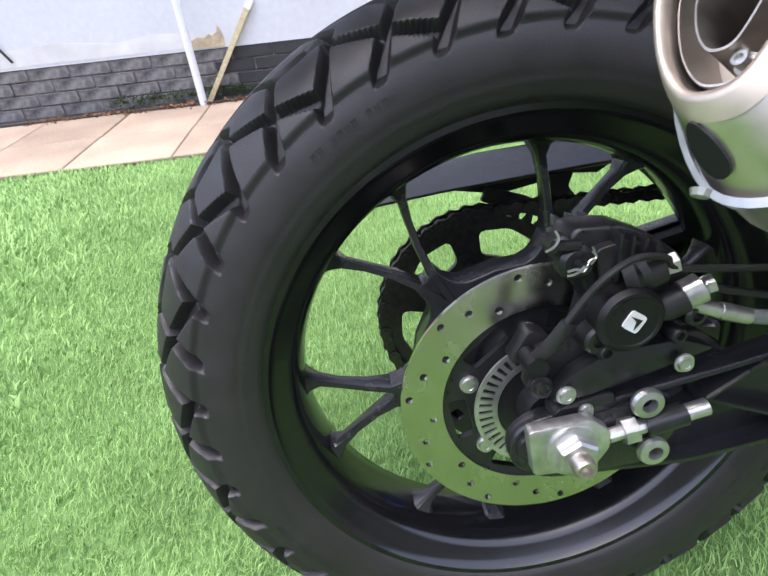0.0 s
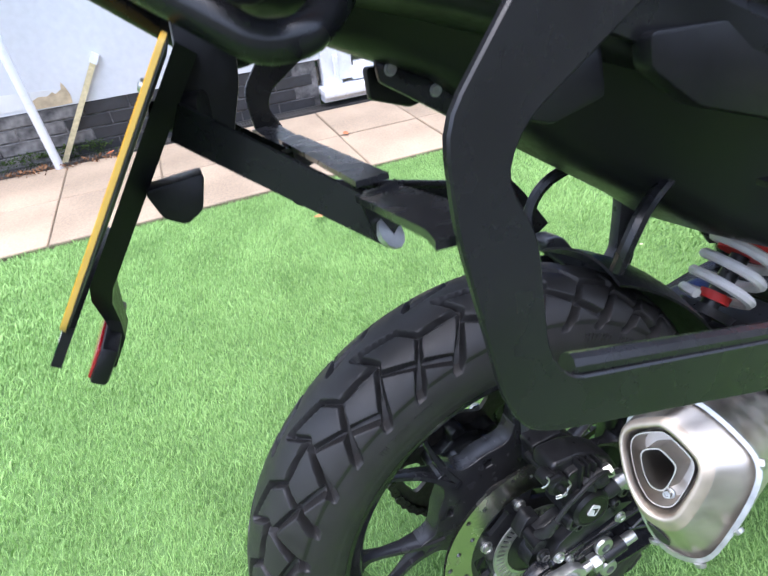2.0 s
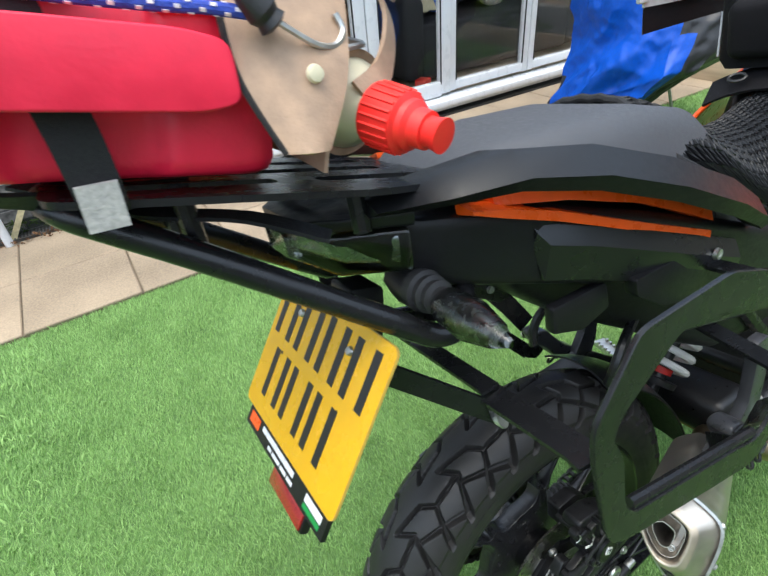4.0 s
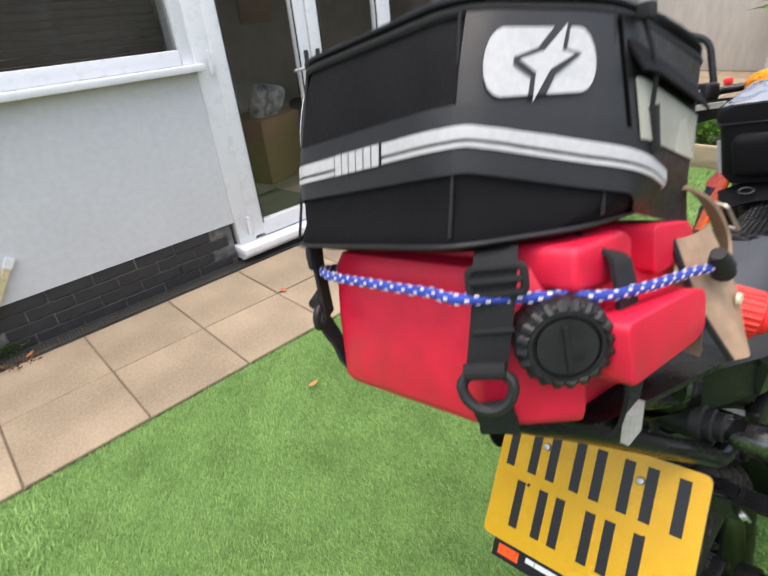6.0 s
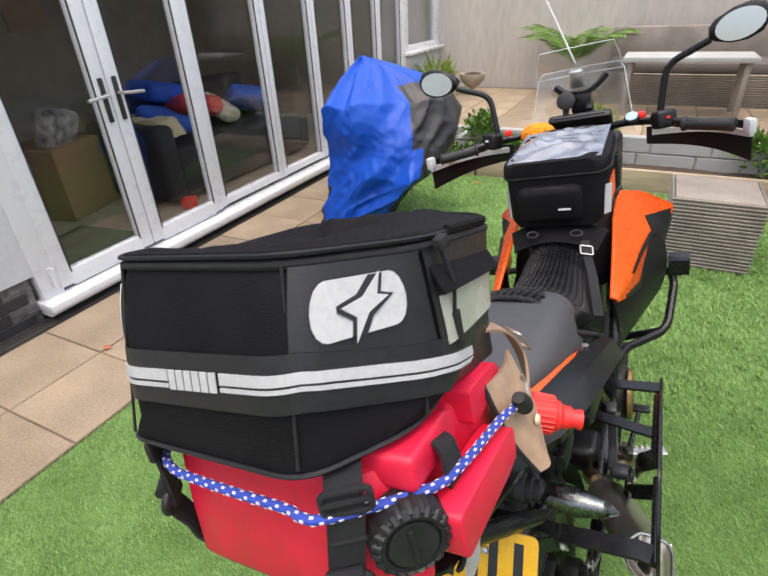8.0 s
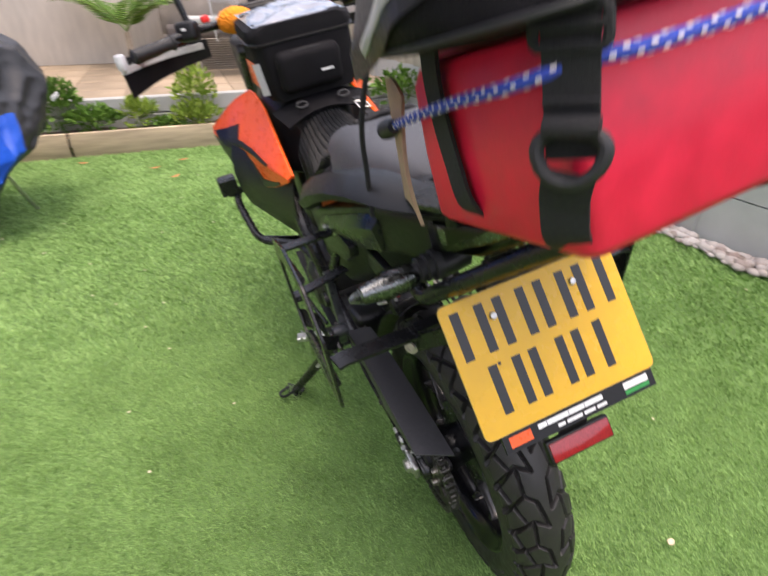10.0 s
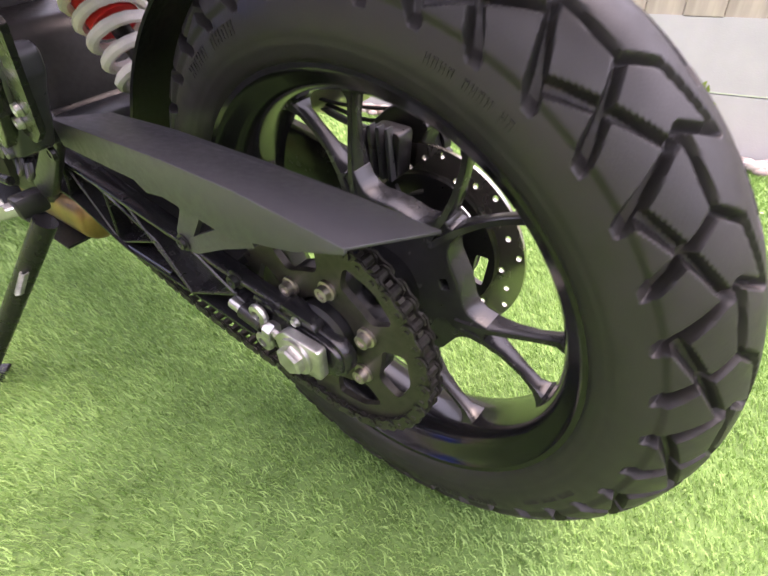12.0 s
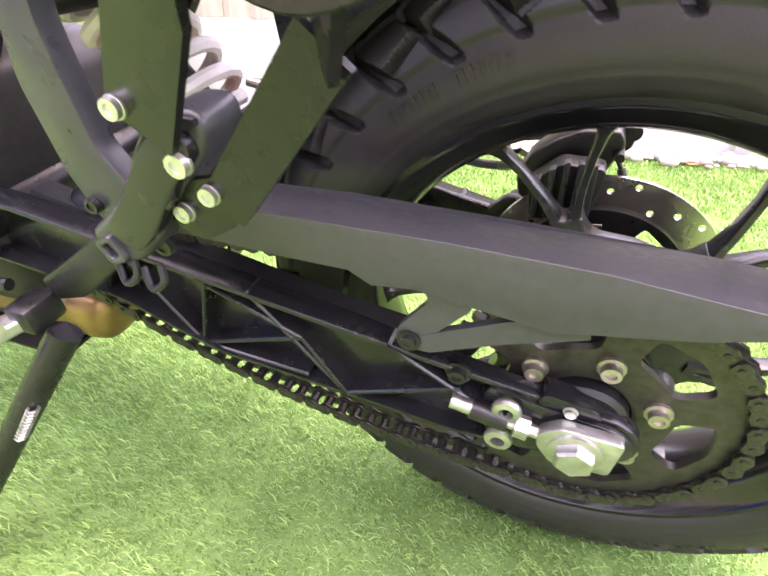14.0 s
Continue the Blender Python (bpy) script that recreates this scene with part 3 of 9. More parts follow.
def sofa():
    t = thing("sofa", (3.0, 3.75, 0.06), "black fabric sofa heaped with cushions and throws", "sofa", YARD)
    part("seat_base", box((3.0, 3.75, 0.30), (1.7, 0.85, 0.42), bev=0.05, segs=3), M_SOFA, t)
    part("backrest", box((3.0, 4.1, 0.62), (1.7, 0.22, 0.5), bev=0.06, segs=3), M_SOFA, t)
    for x in (2.1, 3.9):
        part("armrest", box((x, 3.75, 0.4), (0.2, 0.86, 0.6), bev=0.06, segs=3), M_SOFA, t)
    for x, y, z, c, r in ((2.45, 3.7, 0.66, (0.03, 0.10, 0.45), 20), (2.75, 3.65, 0.72, (0.45, 0.03, 0.03), -15), (3.1, 3.7, 0.64, (0.55, 0.5, 0.38), 35), (3.5, 3.7, 0.66, (0.04, 0.12, 0.5), -30), (2.6, 3.9, 0.86, (0.02, 0.07, 0.35), 5)):
        cu = box((x, y, z), (0.42, 0.36, 0.16), (r, 12, r), bev=0.07, segs=4)
        solo("cushion", cu, mat("cushion_cloth", c, 0.9, vary=0.3, scale=30, bump=0.4, bump_scale=60), "coloured fabric cushion heaped on the sofa", "cushion", YARD, group="cushions on the sofa")


sofa()
solo("cardboard_box", box((1.75, 4.2, 0.34), (0.6, 0.5, 0.55), (0, 0, 15), bev=0.008), mat("cardboard", (0.30, 0.18, 0.09), 0.9, vary=0.1), "brown cardboard box on the room floor", "box", YARD)
solo("floor_mat", box((1.15, 3.45, 0.064), (0.75, 0.55, 0.008), (0, 0, 8), bev=0.003), mat("green_mat_pile", (0.06, 0.12, 0.06), 0.95, vary=0.3, scale=120, bump=0.8), "dark green door mat on the room floor", "mat", YARD)
solo("sofa_throw", sheet(lambda u, v: (2.02 + 0.30 * u, 3.35 + 0.75 * v, 0.715 + 0.02 * noise.noise((u * 4, v * 6, 1)) - (0.16 * max(0, 0.35 - u) / 0.35 + 0.12 * max(0, 0.12 - v) / 0.12)), 14, 24, 0.008), mat("cream_throw_cloth", (0.46, 0.40, 0.26), 0.95, vary=0.15, scale=40, bump=0.5, bump_scale=90), "cream throw laid over the sofa's arm", "throw", YARD)
solo("patterned_cushion", box((1.72, 4.05, 0.72), (0.34, 0.14, 0.30), (18, 12, 20), bev=0.05, segs=3), mat("patterned_cloth", (0.10, 0.10, 0.11), 0.9, vary=0.6, scale=14, color2=(0.75, 0.73, 0.68)), "black and white patterned cushion on a box", "cushion", YARD)
solo("toy_brick", box((2.1, 3.25, 0.1), (0.12, 0.1, 0.08), (0, 0, 30), bev=0.01), M_CAPRED, "small red and yellow toy on the floor", "toy", YARD)
solo("picture_frame", box((3.3, 6.54, 1.65), (0.5, 0.03, 0.65), bev=0.01), M_LEATHER, "brown framed picture on the room wall", "picture", YARD)

# waste pipe and garden stake leaning against the wall
pipe = thing("waste_pipe", (-0.897, 2.70, 0.0), "white plastic waste pipe rising along the wall", "pipe", YARD)
part("pipe_run", tube([(-0.897, 2.705, -0.02), (-0.893, 2.70, 0.5), (-0.888, 2.695, 1.7)], 0.021, 16), M_UPVC, pipe)
solo("timber_stake", join(tube([(-0.885, 2.79, -0.01), (-0.56, 2.818, 0.445)], 0, flat=(0.026, 0.026), up=(0, 1, 0))), mat("weathered_stake", (0.50, 0.43, 0.25), 0.85, vary=0.2, scale=60, bump=0.4), "weathered pale timber stake leaning on the wall", "stake", YARD)
solo("stake_cap", tube([(-0.568, 2.817, 0.435), (-0.540, 2.819, 0.475)], 0, flat=(0.036, 0.036), up=(0, 1, 0)), M_UPVC, "white plastic cap on the stake's top", "cap", YARD)
solo("wall_cable", tube(smooth_path([(-2.05, 2.815, 0.9), (-1.98, 2.81, 0.55), (-1.90, 2.812, 0.38), (-1.86, 2.815, 0.30)]), 0.007, 8), M_RUBBER, "black cable hanging down the white wall", "cable", YARD)

# ---- end of the garden ----
PX = 3.88
setting("wall_end", box((6.75, -0.6, 1.3), (0.25, 6.9, 2.6)), M_WALL2, "streaked beige rendered garden wall", "wall")
patio = setting("patio", box((5.45, -0.3, 0.15), (2.36, 6.24, 0.38)), M_JOINT, "raised patio of buff slabs", "patio")
retain = setting("retaining_wall", box((4.24, -0.3, 0.13), (0.06, 6.24, 0.44)), M_CONC, "low grey block retaining wall", "retaining wall")
planter = thing("raised_planter", (PX, 0.2, 0), "long low timber-edged planting bed", "planter", YARD, kind="structure")
for k in range(4):
    part("sleeper", box((PX, 2.0 - 1.22 * k, 0.065), (0.05, 1.2, 0.20), bev=0.006), M_SLEEPER, planter)
part("soil", sheet(lambda u, v: (PX + 0.02 + u * 0.32, -2.2 + v * 4.8, 0.115 + 0.02 * noise.noise((u * 3, v * 25, 1))), 6, 60), M_SOIL, planter)


def leaves(name, spots, n, size, material, label, category, seed, m=YARD, up=0.5, long=1.7, kind=""):
    """A plant: thin stems from the base and many single leaves round them."""
    rng = np.random.default_rng(seed)
    vs, fs = [], []
    for (cx, cy, cz), (rx, ry, rz) in spots:
        for i in range(n):
            d = rng.normal(size=3)
            d /= np.linalg.norm(d)
            d[2] = abs(d[2]) if rng.random() < 0.7 else d[2]
            r = rng.random() ** 0.45
            p = np.array((cx, cy, cz)) + d * r * np.array((rx, ry, rz))
            a = d + np.array((0, 0, up)) + rng.normal(size=3) * 0.5
            a /= np.linalg.norm(a)
            s = np.cross(a, rng.normal(size=3))
            s /= np.linalg.norm(s) + 1e-9
            q = np.cross(a, s)
            L = size * (0.6 + 0.8 * rng.random())
            w = L / long / 2
            k = len(vs)
            vs += [p, p + a * L * 0.45 + s * w + q * L * 0.06, p + a * L + q * -L * 0.12, p + a * L * 0.45 - s * w + q * L * 0.06, p + a * L * 0.5]
            fs += [(k, k + 1, k + 4), (k + 1, k + 2, k + 4), (k + 2, k + 3, k + 4), (k + 3, k, k + 4)]
        for i in range(9):
            e = np.array((cx, cy, cz)) + rng.normal(size=3) * np.array((rx, ry, rz)) * 0.5
            b = np.array((cx + rng.normal() * rx * 0.15, cy + rng.normal() * ry * 0.15, cz - rz))
            k = len(vs)
            t = 0.0025
            vs += [b + (t, 0, 0), b + (-t, t, 0), b + (0, -t, 0), e]
            fs += [(k, k + 1, k + 3), (k + 1, k + 2, k + 3), (k + 2, k, k + 3)]
    me = bpy.data.meshes.new(name)
    org = np.array(spots[0][0]) - (0, 0, spots[0][1][2])
    me.from_pydata([tuple(v - org) for v in vs], [], fs)
    me.materials.append(material)
    ob = new(name, me)
    ob.matrix_world = m @ Matrix.Translation(org)
    return tagged(ob, label, category, kind=kind)


leaves("garden_shrub", [((4.06, 1.42, 0.33), (0.14, 0.17, 0.20)), ((4.02, 1.2, 0.22), (0.12, 0.2, 0.1))], 420, 0.05, M_LEAF, "bushy green shrub in the planting bed", "shrub", 3)
leaves("garden_shrub", [((4.05, 0.86, 0.24), (0.1, 0.13, 0.13))], 260, 0.06, M_LIME, "lime green leafy plant in the planting bed", "shrub", 4, up=0.9, long=2.5)
leaves("garden_shrub", [((4.06, 0.40, 0.36), (0.17, 0.18, 0.25)), ((3.99, 0.42, 0.20), (0.12, 0.2, 0.12))], 560, 0.05, M_LIME, "tall yellow-green shrub in the planting bed", "shrub", 5, up=0.8, long=2.6)
leaves("garden_shrub", [((4.06, -0.9, 0.3), (0.15, 0.3, 0.2)), ((4.04, -1.5, 0.3), (0.15, 0.3, 0.2))], 420, 0.06, M_LEAF, "green shrub at the planting bed's end", "shrub", 6)
leaves("ground_cover", [((4.02, 1.75, 0.16), (0.12, 0.3, 0.06))], 240, 0.04, M_LEAF, "low trailing green plants in the bed", "plant", 7)
leaves("ground_cover", [((4.03, 0.65, 0.15), (0.12, 0.15, 0.05))], 240, 0.04, M_LEAF, "low trailing green plants in the bed", "plant", 17)


def urn(x, y):
    t = thing("garden_urn", (x, y, 0.34), "weathered stone urn on a foot with moss", "urn", YARD)
    part("bowl", lathe([(0.0, 0), (0.0, 0.08), (0.02, 0.09), (0.04, 0.04), (0.08, 0.04), (0.10, 0.08), (0.17, 0.15), (0.22, 0.165), (0.25, 0.165), (0.25, 0.14), (0.21, 0.12), (0.21, 0)], (x, y, 0.34), (0, 0, 1), 24), M_TERRA, t)
    part("planting", lathe([(0.20, 0.12), (0.25, 0.10), (0.27, 0)], (x, y, 0.34), (0, 0, 1), 16), M_SOIL, t)


urn(6.05, 2.15)
leaves("spiky_plant", [((5.8, 2.56, 0.50), (0.18, 0.18, 0.16))], 130, 0.22, M_LIME, "spiky yellow-green plant in a pot on the patio", "plant", 8, up=0.8, long=9)
solo("plant_pot", lathe([(0, 0), (0, 0.10), (0.12, 0.14), (0.12, 0.12), (0.1, 0)], (5.8, 2.56, 0.34), (0, 0, 1), 20), M_TERRA, "stoneware pot holding a spiky plant", "pot", YARD)


def palm(x, y, z, h, seed):
    rng = np.random.default_rng(seed)
    t = thing("palm_plant", (x, y, z), "potted palm with feathered green fronds on the patio", "palm", YARD)
    part("trunk", tube([(x, y, z), (x + 0.01, y, z + h * 0.4)], [0.04, 0.03]), M_TERRA, t)
    for i in range(12):
        a = rng.random() * 6.28
        L = h * (0.5 + 0.3 * rng.random())
        pts = [Vector((x + math.cos(a) * L * s, y + math.sin(a) * L * s, z + h * 0.4 + L * (1.15 * s - 0.62 * s * s))) for s in np.linspace(0, 1, 9)]
        bm = tube(pts, 0.004, 4)
        for p, q in zip(pts[1:], pts[2:]):
            d = (q - p).normalized()
            s = d.cross(Vector((0, 0, 1))).normalized()
            for k in range(3):
                o = p.lerp(q, k / 3)
                for g in (-1, 1):
                    tip = o + (s * g + d * 0.7 - Vector((0, 0, 0.25))) * L * 0.28
                    v = [bm.verts.new(o), bm.verts.new(o.lerp(tip, 0.4) + d * 0.012), bm.verts.new(tip), bm.verts.new(o.lerp(tip, 0.4) - d * 0.012)]
                    bm.faces.new(v)
        part("frond", bm, M_LEAF, t)


palm(5.95, 0.93, 0.34, 0.95, 11)


def wicker_seat(name, x, y, z, sx, sy, sz, label, cat, back=False):
    t = thing(name, (x, y, z), label, cat, YARD)
    nb = max(4, int(sz / 0.022))
    part("core", box((x, y, z + sz / 2), (sx - 0.02, sy - 0.02, sz), bev=0.01), M_WICKER, t)
    part("weave", join(*[tube([Vector((x + (sx / 2) * c + 0.006 * s, y + (sy / 2) * e, z + 0.012 + k * sz / nb)) for c, e, s in ((-1, -1, 0), (1, -1, 0), (1, 1, 0), (-1, 1, 0))], 0.009, 5, closed=True) for k in range(nb)]), M_WICKER, t)
    if back:
        part("backrest", box((x + sx / 2 - 0.06, y, z + sz + 0.2), (0.12, sy, 0.42), bev=0.03), M_WICKER, t)
        part("seat_cushion", box((x - 0.06, y, z + sz + 0.05), (sx - 0.15, sy - 0.1, 0.11), bev=0.03), mat("grey_cushion", (0.14, 0.12, 0.11), 0.9), t)


wicker_seat("wicker_stool", 2.78, -0.42, -0.01, 0.46, 0.46, 0.42, "grey woven wicker cube stool on the lawn", "stool")
wicker_seat("wicker_sofa", 6.1, -0.42, 0.34, 0.8, 2.0, 0.32, "dark grey wicker garden sofa on the patio", "sofa", True)
tb = thing("garden_table", (5.3, -0.2, 0.34), "grey slatted garden table on the patio", "table", YARD)
part("tabletop", box((5.3, -0.2, 0.86), (0.5, 1.1, 0.05), bev=0.01), M_CONC, tb)
for a in (-0.25, 0.25):
    for b in (-0.48, 0.48):
        part("leg", box((5.3 + a * 0.8, -0.2 + b, 0.59), (0.05, 0.05, 0.50), bev=0.006), M_WICKER, tb)

# ---- fence ----
FA = math.degrees(math.atan(0.135))
FENCE = pose(0, -2.15, 0, 0, 0, FA)
setting("wall_fence_base", join(box((-0.5, -0.03, 0.115), (14.6, 0.05, 0.27)), box((-0.5, -0.03, 0.395), (14.6, 0.05, 0.275))), M_CONC, "white-painted concrete gravel boards under a fence", "fence base", FENCE)
fence = thing("fence", (0, -0.02, 0.52), "weathered grey-brown timber board fence", "fence", FENCE, kind="structure")
for k in range(9):
    part("post", box((1.12 - 1.83 * (k - 3), -0.03, 0.95), (0.11, 0.11, 1.95), bev=0.008), M_CONC, fence, "white concrete post")
part("rail", join(box((0, -0.06, 0.7), (14.6, 0.03, 0.07)), box((0, -0.06, 1.5), (14.6, 0.03, 0.07))), M_FENCE, fence)
# unseen fence, added to close the garden and fill reflections
setting("wall_rear", box((-7.2, 0, 0.9), (0.12, 8.5, 1.85)), M_FENCE, "plain timber fence added out of view to close the garden", "fence")
# border of white pebbles along the fence
rng = np.random.default_rng(21)
pv, pf = [], []
ico = bmesh.new()
bmesh.ops.create_icosphere(ico, subdivisions=1, radius=1)
iv = np.array([v.co[:] for v in ico.verts])
fi = [[v.index for v in f.verts] for f in ico.faces]
ico.free()
for i in range(2600):
    s = 0.012 + 0.026 * rng.random() ** 2
    c = np.array((rng.uniform(-3.2, 4.2), 0.045 + abs(rng.normal()) * 0.045, -0.012 + s * 0.5 + rng.random() * 0.012))
    k = len(pv)
    pv += list(map(tuple, iv * np.array((s * 1.3, s, s * 0.7)) * (0.85 + 0.3 * rng.random((len(iv), 1))) + c))
    pf += [[k + j for j in f] for f in fi]
me = bpy.data.meshes.new("pebbles")
me.from_pydata(pv, [], pf)
me.materials.append(M_PEBBLE)
me.polygons.foreach_set("use_smooth", [True] * len(me.polygons))
pb = tagged(new("pebbles", me), "border of white and grey pebbles along the fence", "pebbles", kind="stuff")
pb.matrix_world = FENCE
leaves("weed", [((0.08, 0.05, 0.15), (0.04, 0.03, 0.15))], 40, 0.045, M_LIME, "green weed growing against the white fence base", "weed", 31, FENCE, up=-0.1, long=1.6)
bx = thing("planter_box", (2.35, 0.25, 0.0), "dark grey plastic planter box full of plants", "planter", FENCE)
part("box", loft([[(2.05, 0.12, 0), (2.65, 0.12, 0), (2.65, 0.38, 0), (2.05, 0.38, 0)], [(2.0, 0.08, 0.3), (2.7, 0.08, 0.3), (2.7, 0.42, 0.3), (2.0, 0.42, 0.3)]]), M_GREYPL, bx)
leaves("box_plant", [((2.2, 0.25, 0.4), (0.25, 0.2, 0.14)), ((2.55, 0.25, 0.42), (0.2, 0.2, 0.16))], 380, 0.055, M_LEAF, "trailing green plants in a planter box", "plant", 33, FENCE)
leaves("climber", [((2.3, 0.0, 1.25), (0.25, 0.09, 0.35))], 340, 0.08, M_LEAF, "green climbing plant on the fence", "climber", 34, FENCE)


# ---- covered motorbike ----
def cover():
    t = thing("covered_motorbike", (2.25, 1.8, 0), "parked motorbike under a blue and black rain cover", "covered motorbike", YARD)
    # six upright creases (front left, front middle, front right, side, back right, back left) at each height
    F = [(0.0, (2.10, 1.98), (2.08, 1.82), (2.30, 1.62), (2.36, 1.64), (2.40, 1.76), (2.34, 1.98)),
         (0.20, (2.15, 1.97), (2.12, 1.78), (2.24, 1.52), (2.40, 1.50), (2.55, 1.62), (2.50, 1.98)),
         (0.33, (2.20, 1.95), (2.17, 1.70), (2.24, 1.42), (2.46, 1.40), (2.80, 1.48), (2.80, 2.0)),
         (0.43, (2.23, 1.94), (2.20, 1.67), (2.20, 1.31), (2.52, 1.27), (3.05, 1.38), (3.0, 2.04)),
         (0.55, (2.24, 1.93), (2.26, 1.68), (2.29, 1.36), (2.60, 1.21), (3.10, 1.33), (3.0, 2.05)),
         (0.74, (2.18, 1.91), (2.24, 1.70), (2.40, 1.42), (2.67, 1.19), (3.10, 1.30), (3.0, 2.05)),
         (0.88, (2.15, 1.89), (2.25, 1.74), (2.50, 1.46), (2.66, 1.25), (3.0, 1.36), (2.92, 2.0)),
         (1.0, (2.42, 1.92), (2.42, 1.82), (2.60, 1.62), (2.72, 1.48), (2.94, 1.55), (2.92, 1.96)),
         (1.08, (2.58, 1.92), (2.58, 1.86), (2.67, 1.74), (2.74, 1.68), (2.84, 1.72), (2.84, 1.93)),
         (1.13, (2.68, 1.90), (2.68, 1.885), (2.70, 1.87), (2.71, 1.87), (2.73, 1.88), (2.73, 1.90))]
    zs = np.array([r[0] for r in F])
    loops = []
    n = 24
    for z in np.linspace(0, 1.13, 110):
        c6 = [(np.interp(z, zs, [r[k + 1][0] for r in F]), np.interp(z, zs, [r[k + 1][1] for r in F])) for k in range(6)]
        mx, my = sum(c[0] for c in c6) / 6, sum(c[1] for c in c6) / 6
        lp = []
        for k in range(6):
            a, b = c6[k], c6[(k + 1) % 6]
            for j in range(n):
                t_ = j / n
                x, y = a[0] + (b[0] - a[0]) * t_, a[1] + (b[1] - a[1]) * t_
                u = k + t_
                # the cloth hangs in slack diagonal folds from the peak, with fine creases across them
                q_ = u * 0.55 - z * 1.5
                fold = 0.075 * (0.20 - abs(noise.noise((q_ * 1.6, u * 0.5 + z * 0.6, 4)))) + 0.040 * (0.2 - abs(noise.noise((q_ * 3.6 + 2, z * 2.0 + u * 0.4, 9)))) + 0.017 * (0.2 - abs(noise.noise((u * 4.5 + z * 7, z * 9 - u * 3, 2)))) + 0.006 * (0.2 - abs(noise.noise((u * 9 - z * 6, z * 17 + u * 4, 7))))
                fold *= min(1, (1.13 - z) * 6 + 0.1)
                d = Vector((x - mx, y - my)).normalized() if z < 1.129 else Vector((0, 0))
                lp.append((x + d.x * fold, y + d.y * fold, max(0.0, z + 0.03 * noise.noise((u * 2, z * 4, 5)) * (z > 0.02))))
        loops.append(lp)
    bm = loft(loops)
    bm.faces.ensure_lookup_table()
    i = 0
    for f in bm.faces:
        if len(f.verts) != 4:
            continue
        lev, k = divmod(i, 6 * n)
        i += 1
        side, z = k / n, lev / 109 * 1.13
        f.material_index = 1 if (2.3 - 0.25 * (z > 0.6) <= side < 5.0 and z < 0.97) or (side >= 5.0 and z < 0.75) or (side < 0.07 and z < 0.34) else 0
    part("cover", bm, [M_BLUE, M_BLACKCOVER], t, smooth=38)
    part("side_stand", tube(smooth_path([(2.62, 1.52, 0.30), (2.66, 1.47, 0.12), (2.72, 1.44, 0.0)]), 0.009, 8), M_STEEL, t)
    part("green_tab", box((2.27, 1.66, 0.01), (0.1, 0.05, 0.03), (0, 0, 30), bev=0.006), mat("green_strap", (0.01, 0.14, 0.07), 0.6), t)
    for i, w in enumerate((0.02, 0.03, 0.02, 0.025)):
        part("printed_bar", box((2.80 + 0.05 * i, 1.20, 0.60), (w, 0.012, 0.022)), M_WHITEINK, t)


cover()
PLINTH_BRICKS = [pieces_mesh("brick", box((0, 0, 0), (0.217, 0.03, 0.0605), bev=0.003, segs=1), m) for m in (M_PLINTH, M_WORN)]

# ================= the motorcycle =================
# lengths along the machine: x ahead, y to its left, z up from the ground line; the rear axle is the origin of x
HX, HZ = 0.0, 0.307
HUB = (HX, 0, HZ)
YAX = (0, 1, 0)
moto = thing("motorcycle", (0.3, 0, 0), "black and orange adventure motorcycle on its side stand", "motorcycle")


def polar(r, deg, cx=HX, cz=HZ):
    return (cx + r * math.cos(radians(deg)), cz + r * math.sin(radians(deg)))


# ---- rear wheel ----
def rim_mesh():
    half = [(0.050, 0.2295), (0.0545, 0.2275), (0.0535, 0.2205), (0.046, 0.2155), (0.0415, 0.206), (0.032, 0.1985), (0.012, 0.1945)]
    inner = [(-y, r) for y, r in half] + [(y, r) for y, r in reversed(half)]
    outer = [(0.041, 0.222), (0.03, 0.206), (-0.03, 0.206), (-0.041, 0.222)]
    return lathe(inner + outer, HUB, YAX, 144, closed=True)


def hub_skirt():
    """The dished web round the hub from which the forked arms spring, with a small window between each pair."""
    out = []
    for k in range(6):
        a = 71.16 + 60 * k
        out += [polar(0.093, a - 30), polar(0.0925, a - 21), polar(0.094, a - 14), polar(0.099, a - 9.5), polar(0.107, a - 7.0), polar(0.119, a - 6.0), polar(0.119, a - 2), polar(0.117, a), polar(0.119, a + 2), polar(0.119, a + 6.0), polar(0.107, a + 7.0), polar(0.099, a + 9.5), polar(0.094, a + 14), polar(0.0925, a + 21)]
    slots_ = [round2([polar(0.0735, 101.16 + 60 * k - 4), polar(0.0815, 101.16 + 60 * k - 4), polar(0.0815, 101.16 + 60 * k + 4), polar(0.0735, 101.16 + 60 * k + 4)], 0.002, 2) for k in range(6)]
    bm = bevel(cutplate([out] + slots_, -0.012, 0.012), 0.004, 3, 50)
    for v in bm.verts:
        r = math.hypot(v.co.x - HX, v.co.z - HZ)
        v.co.y *= 1 + 0.8 * max(0.0, (0.115 - r) / 0.115) + 0.25 * max(0.0, (r - 0.11) / 0.02)
    return bm


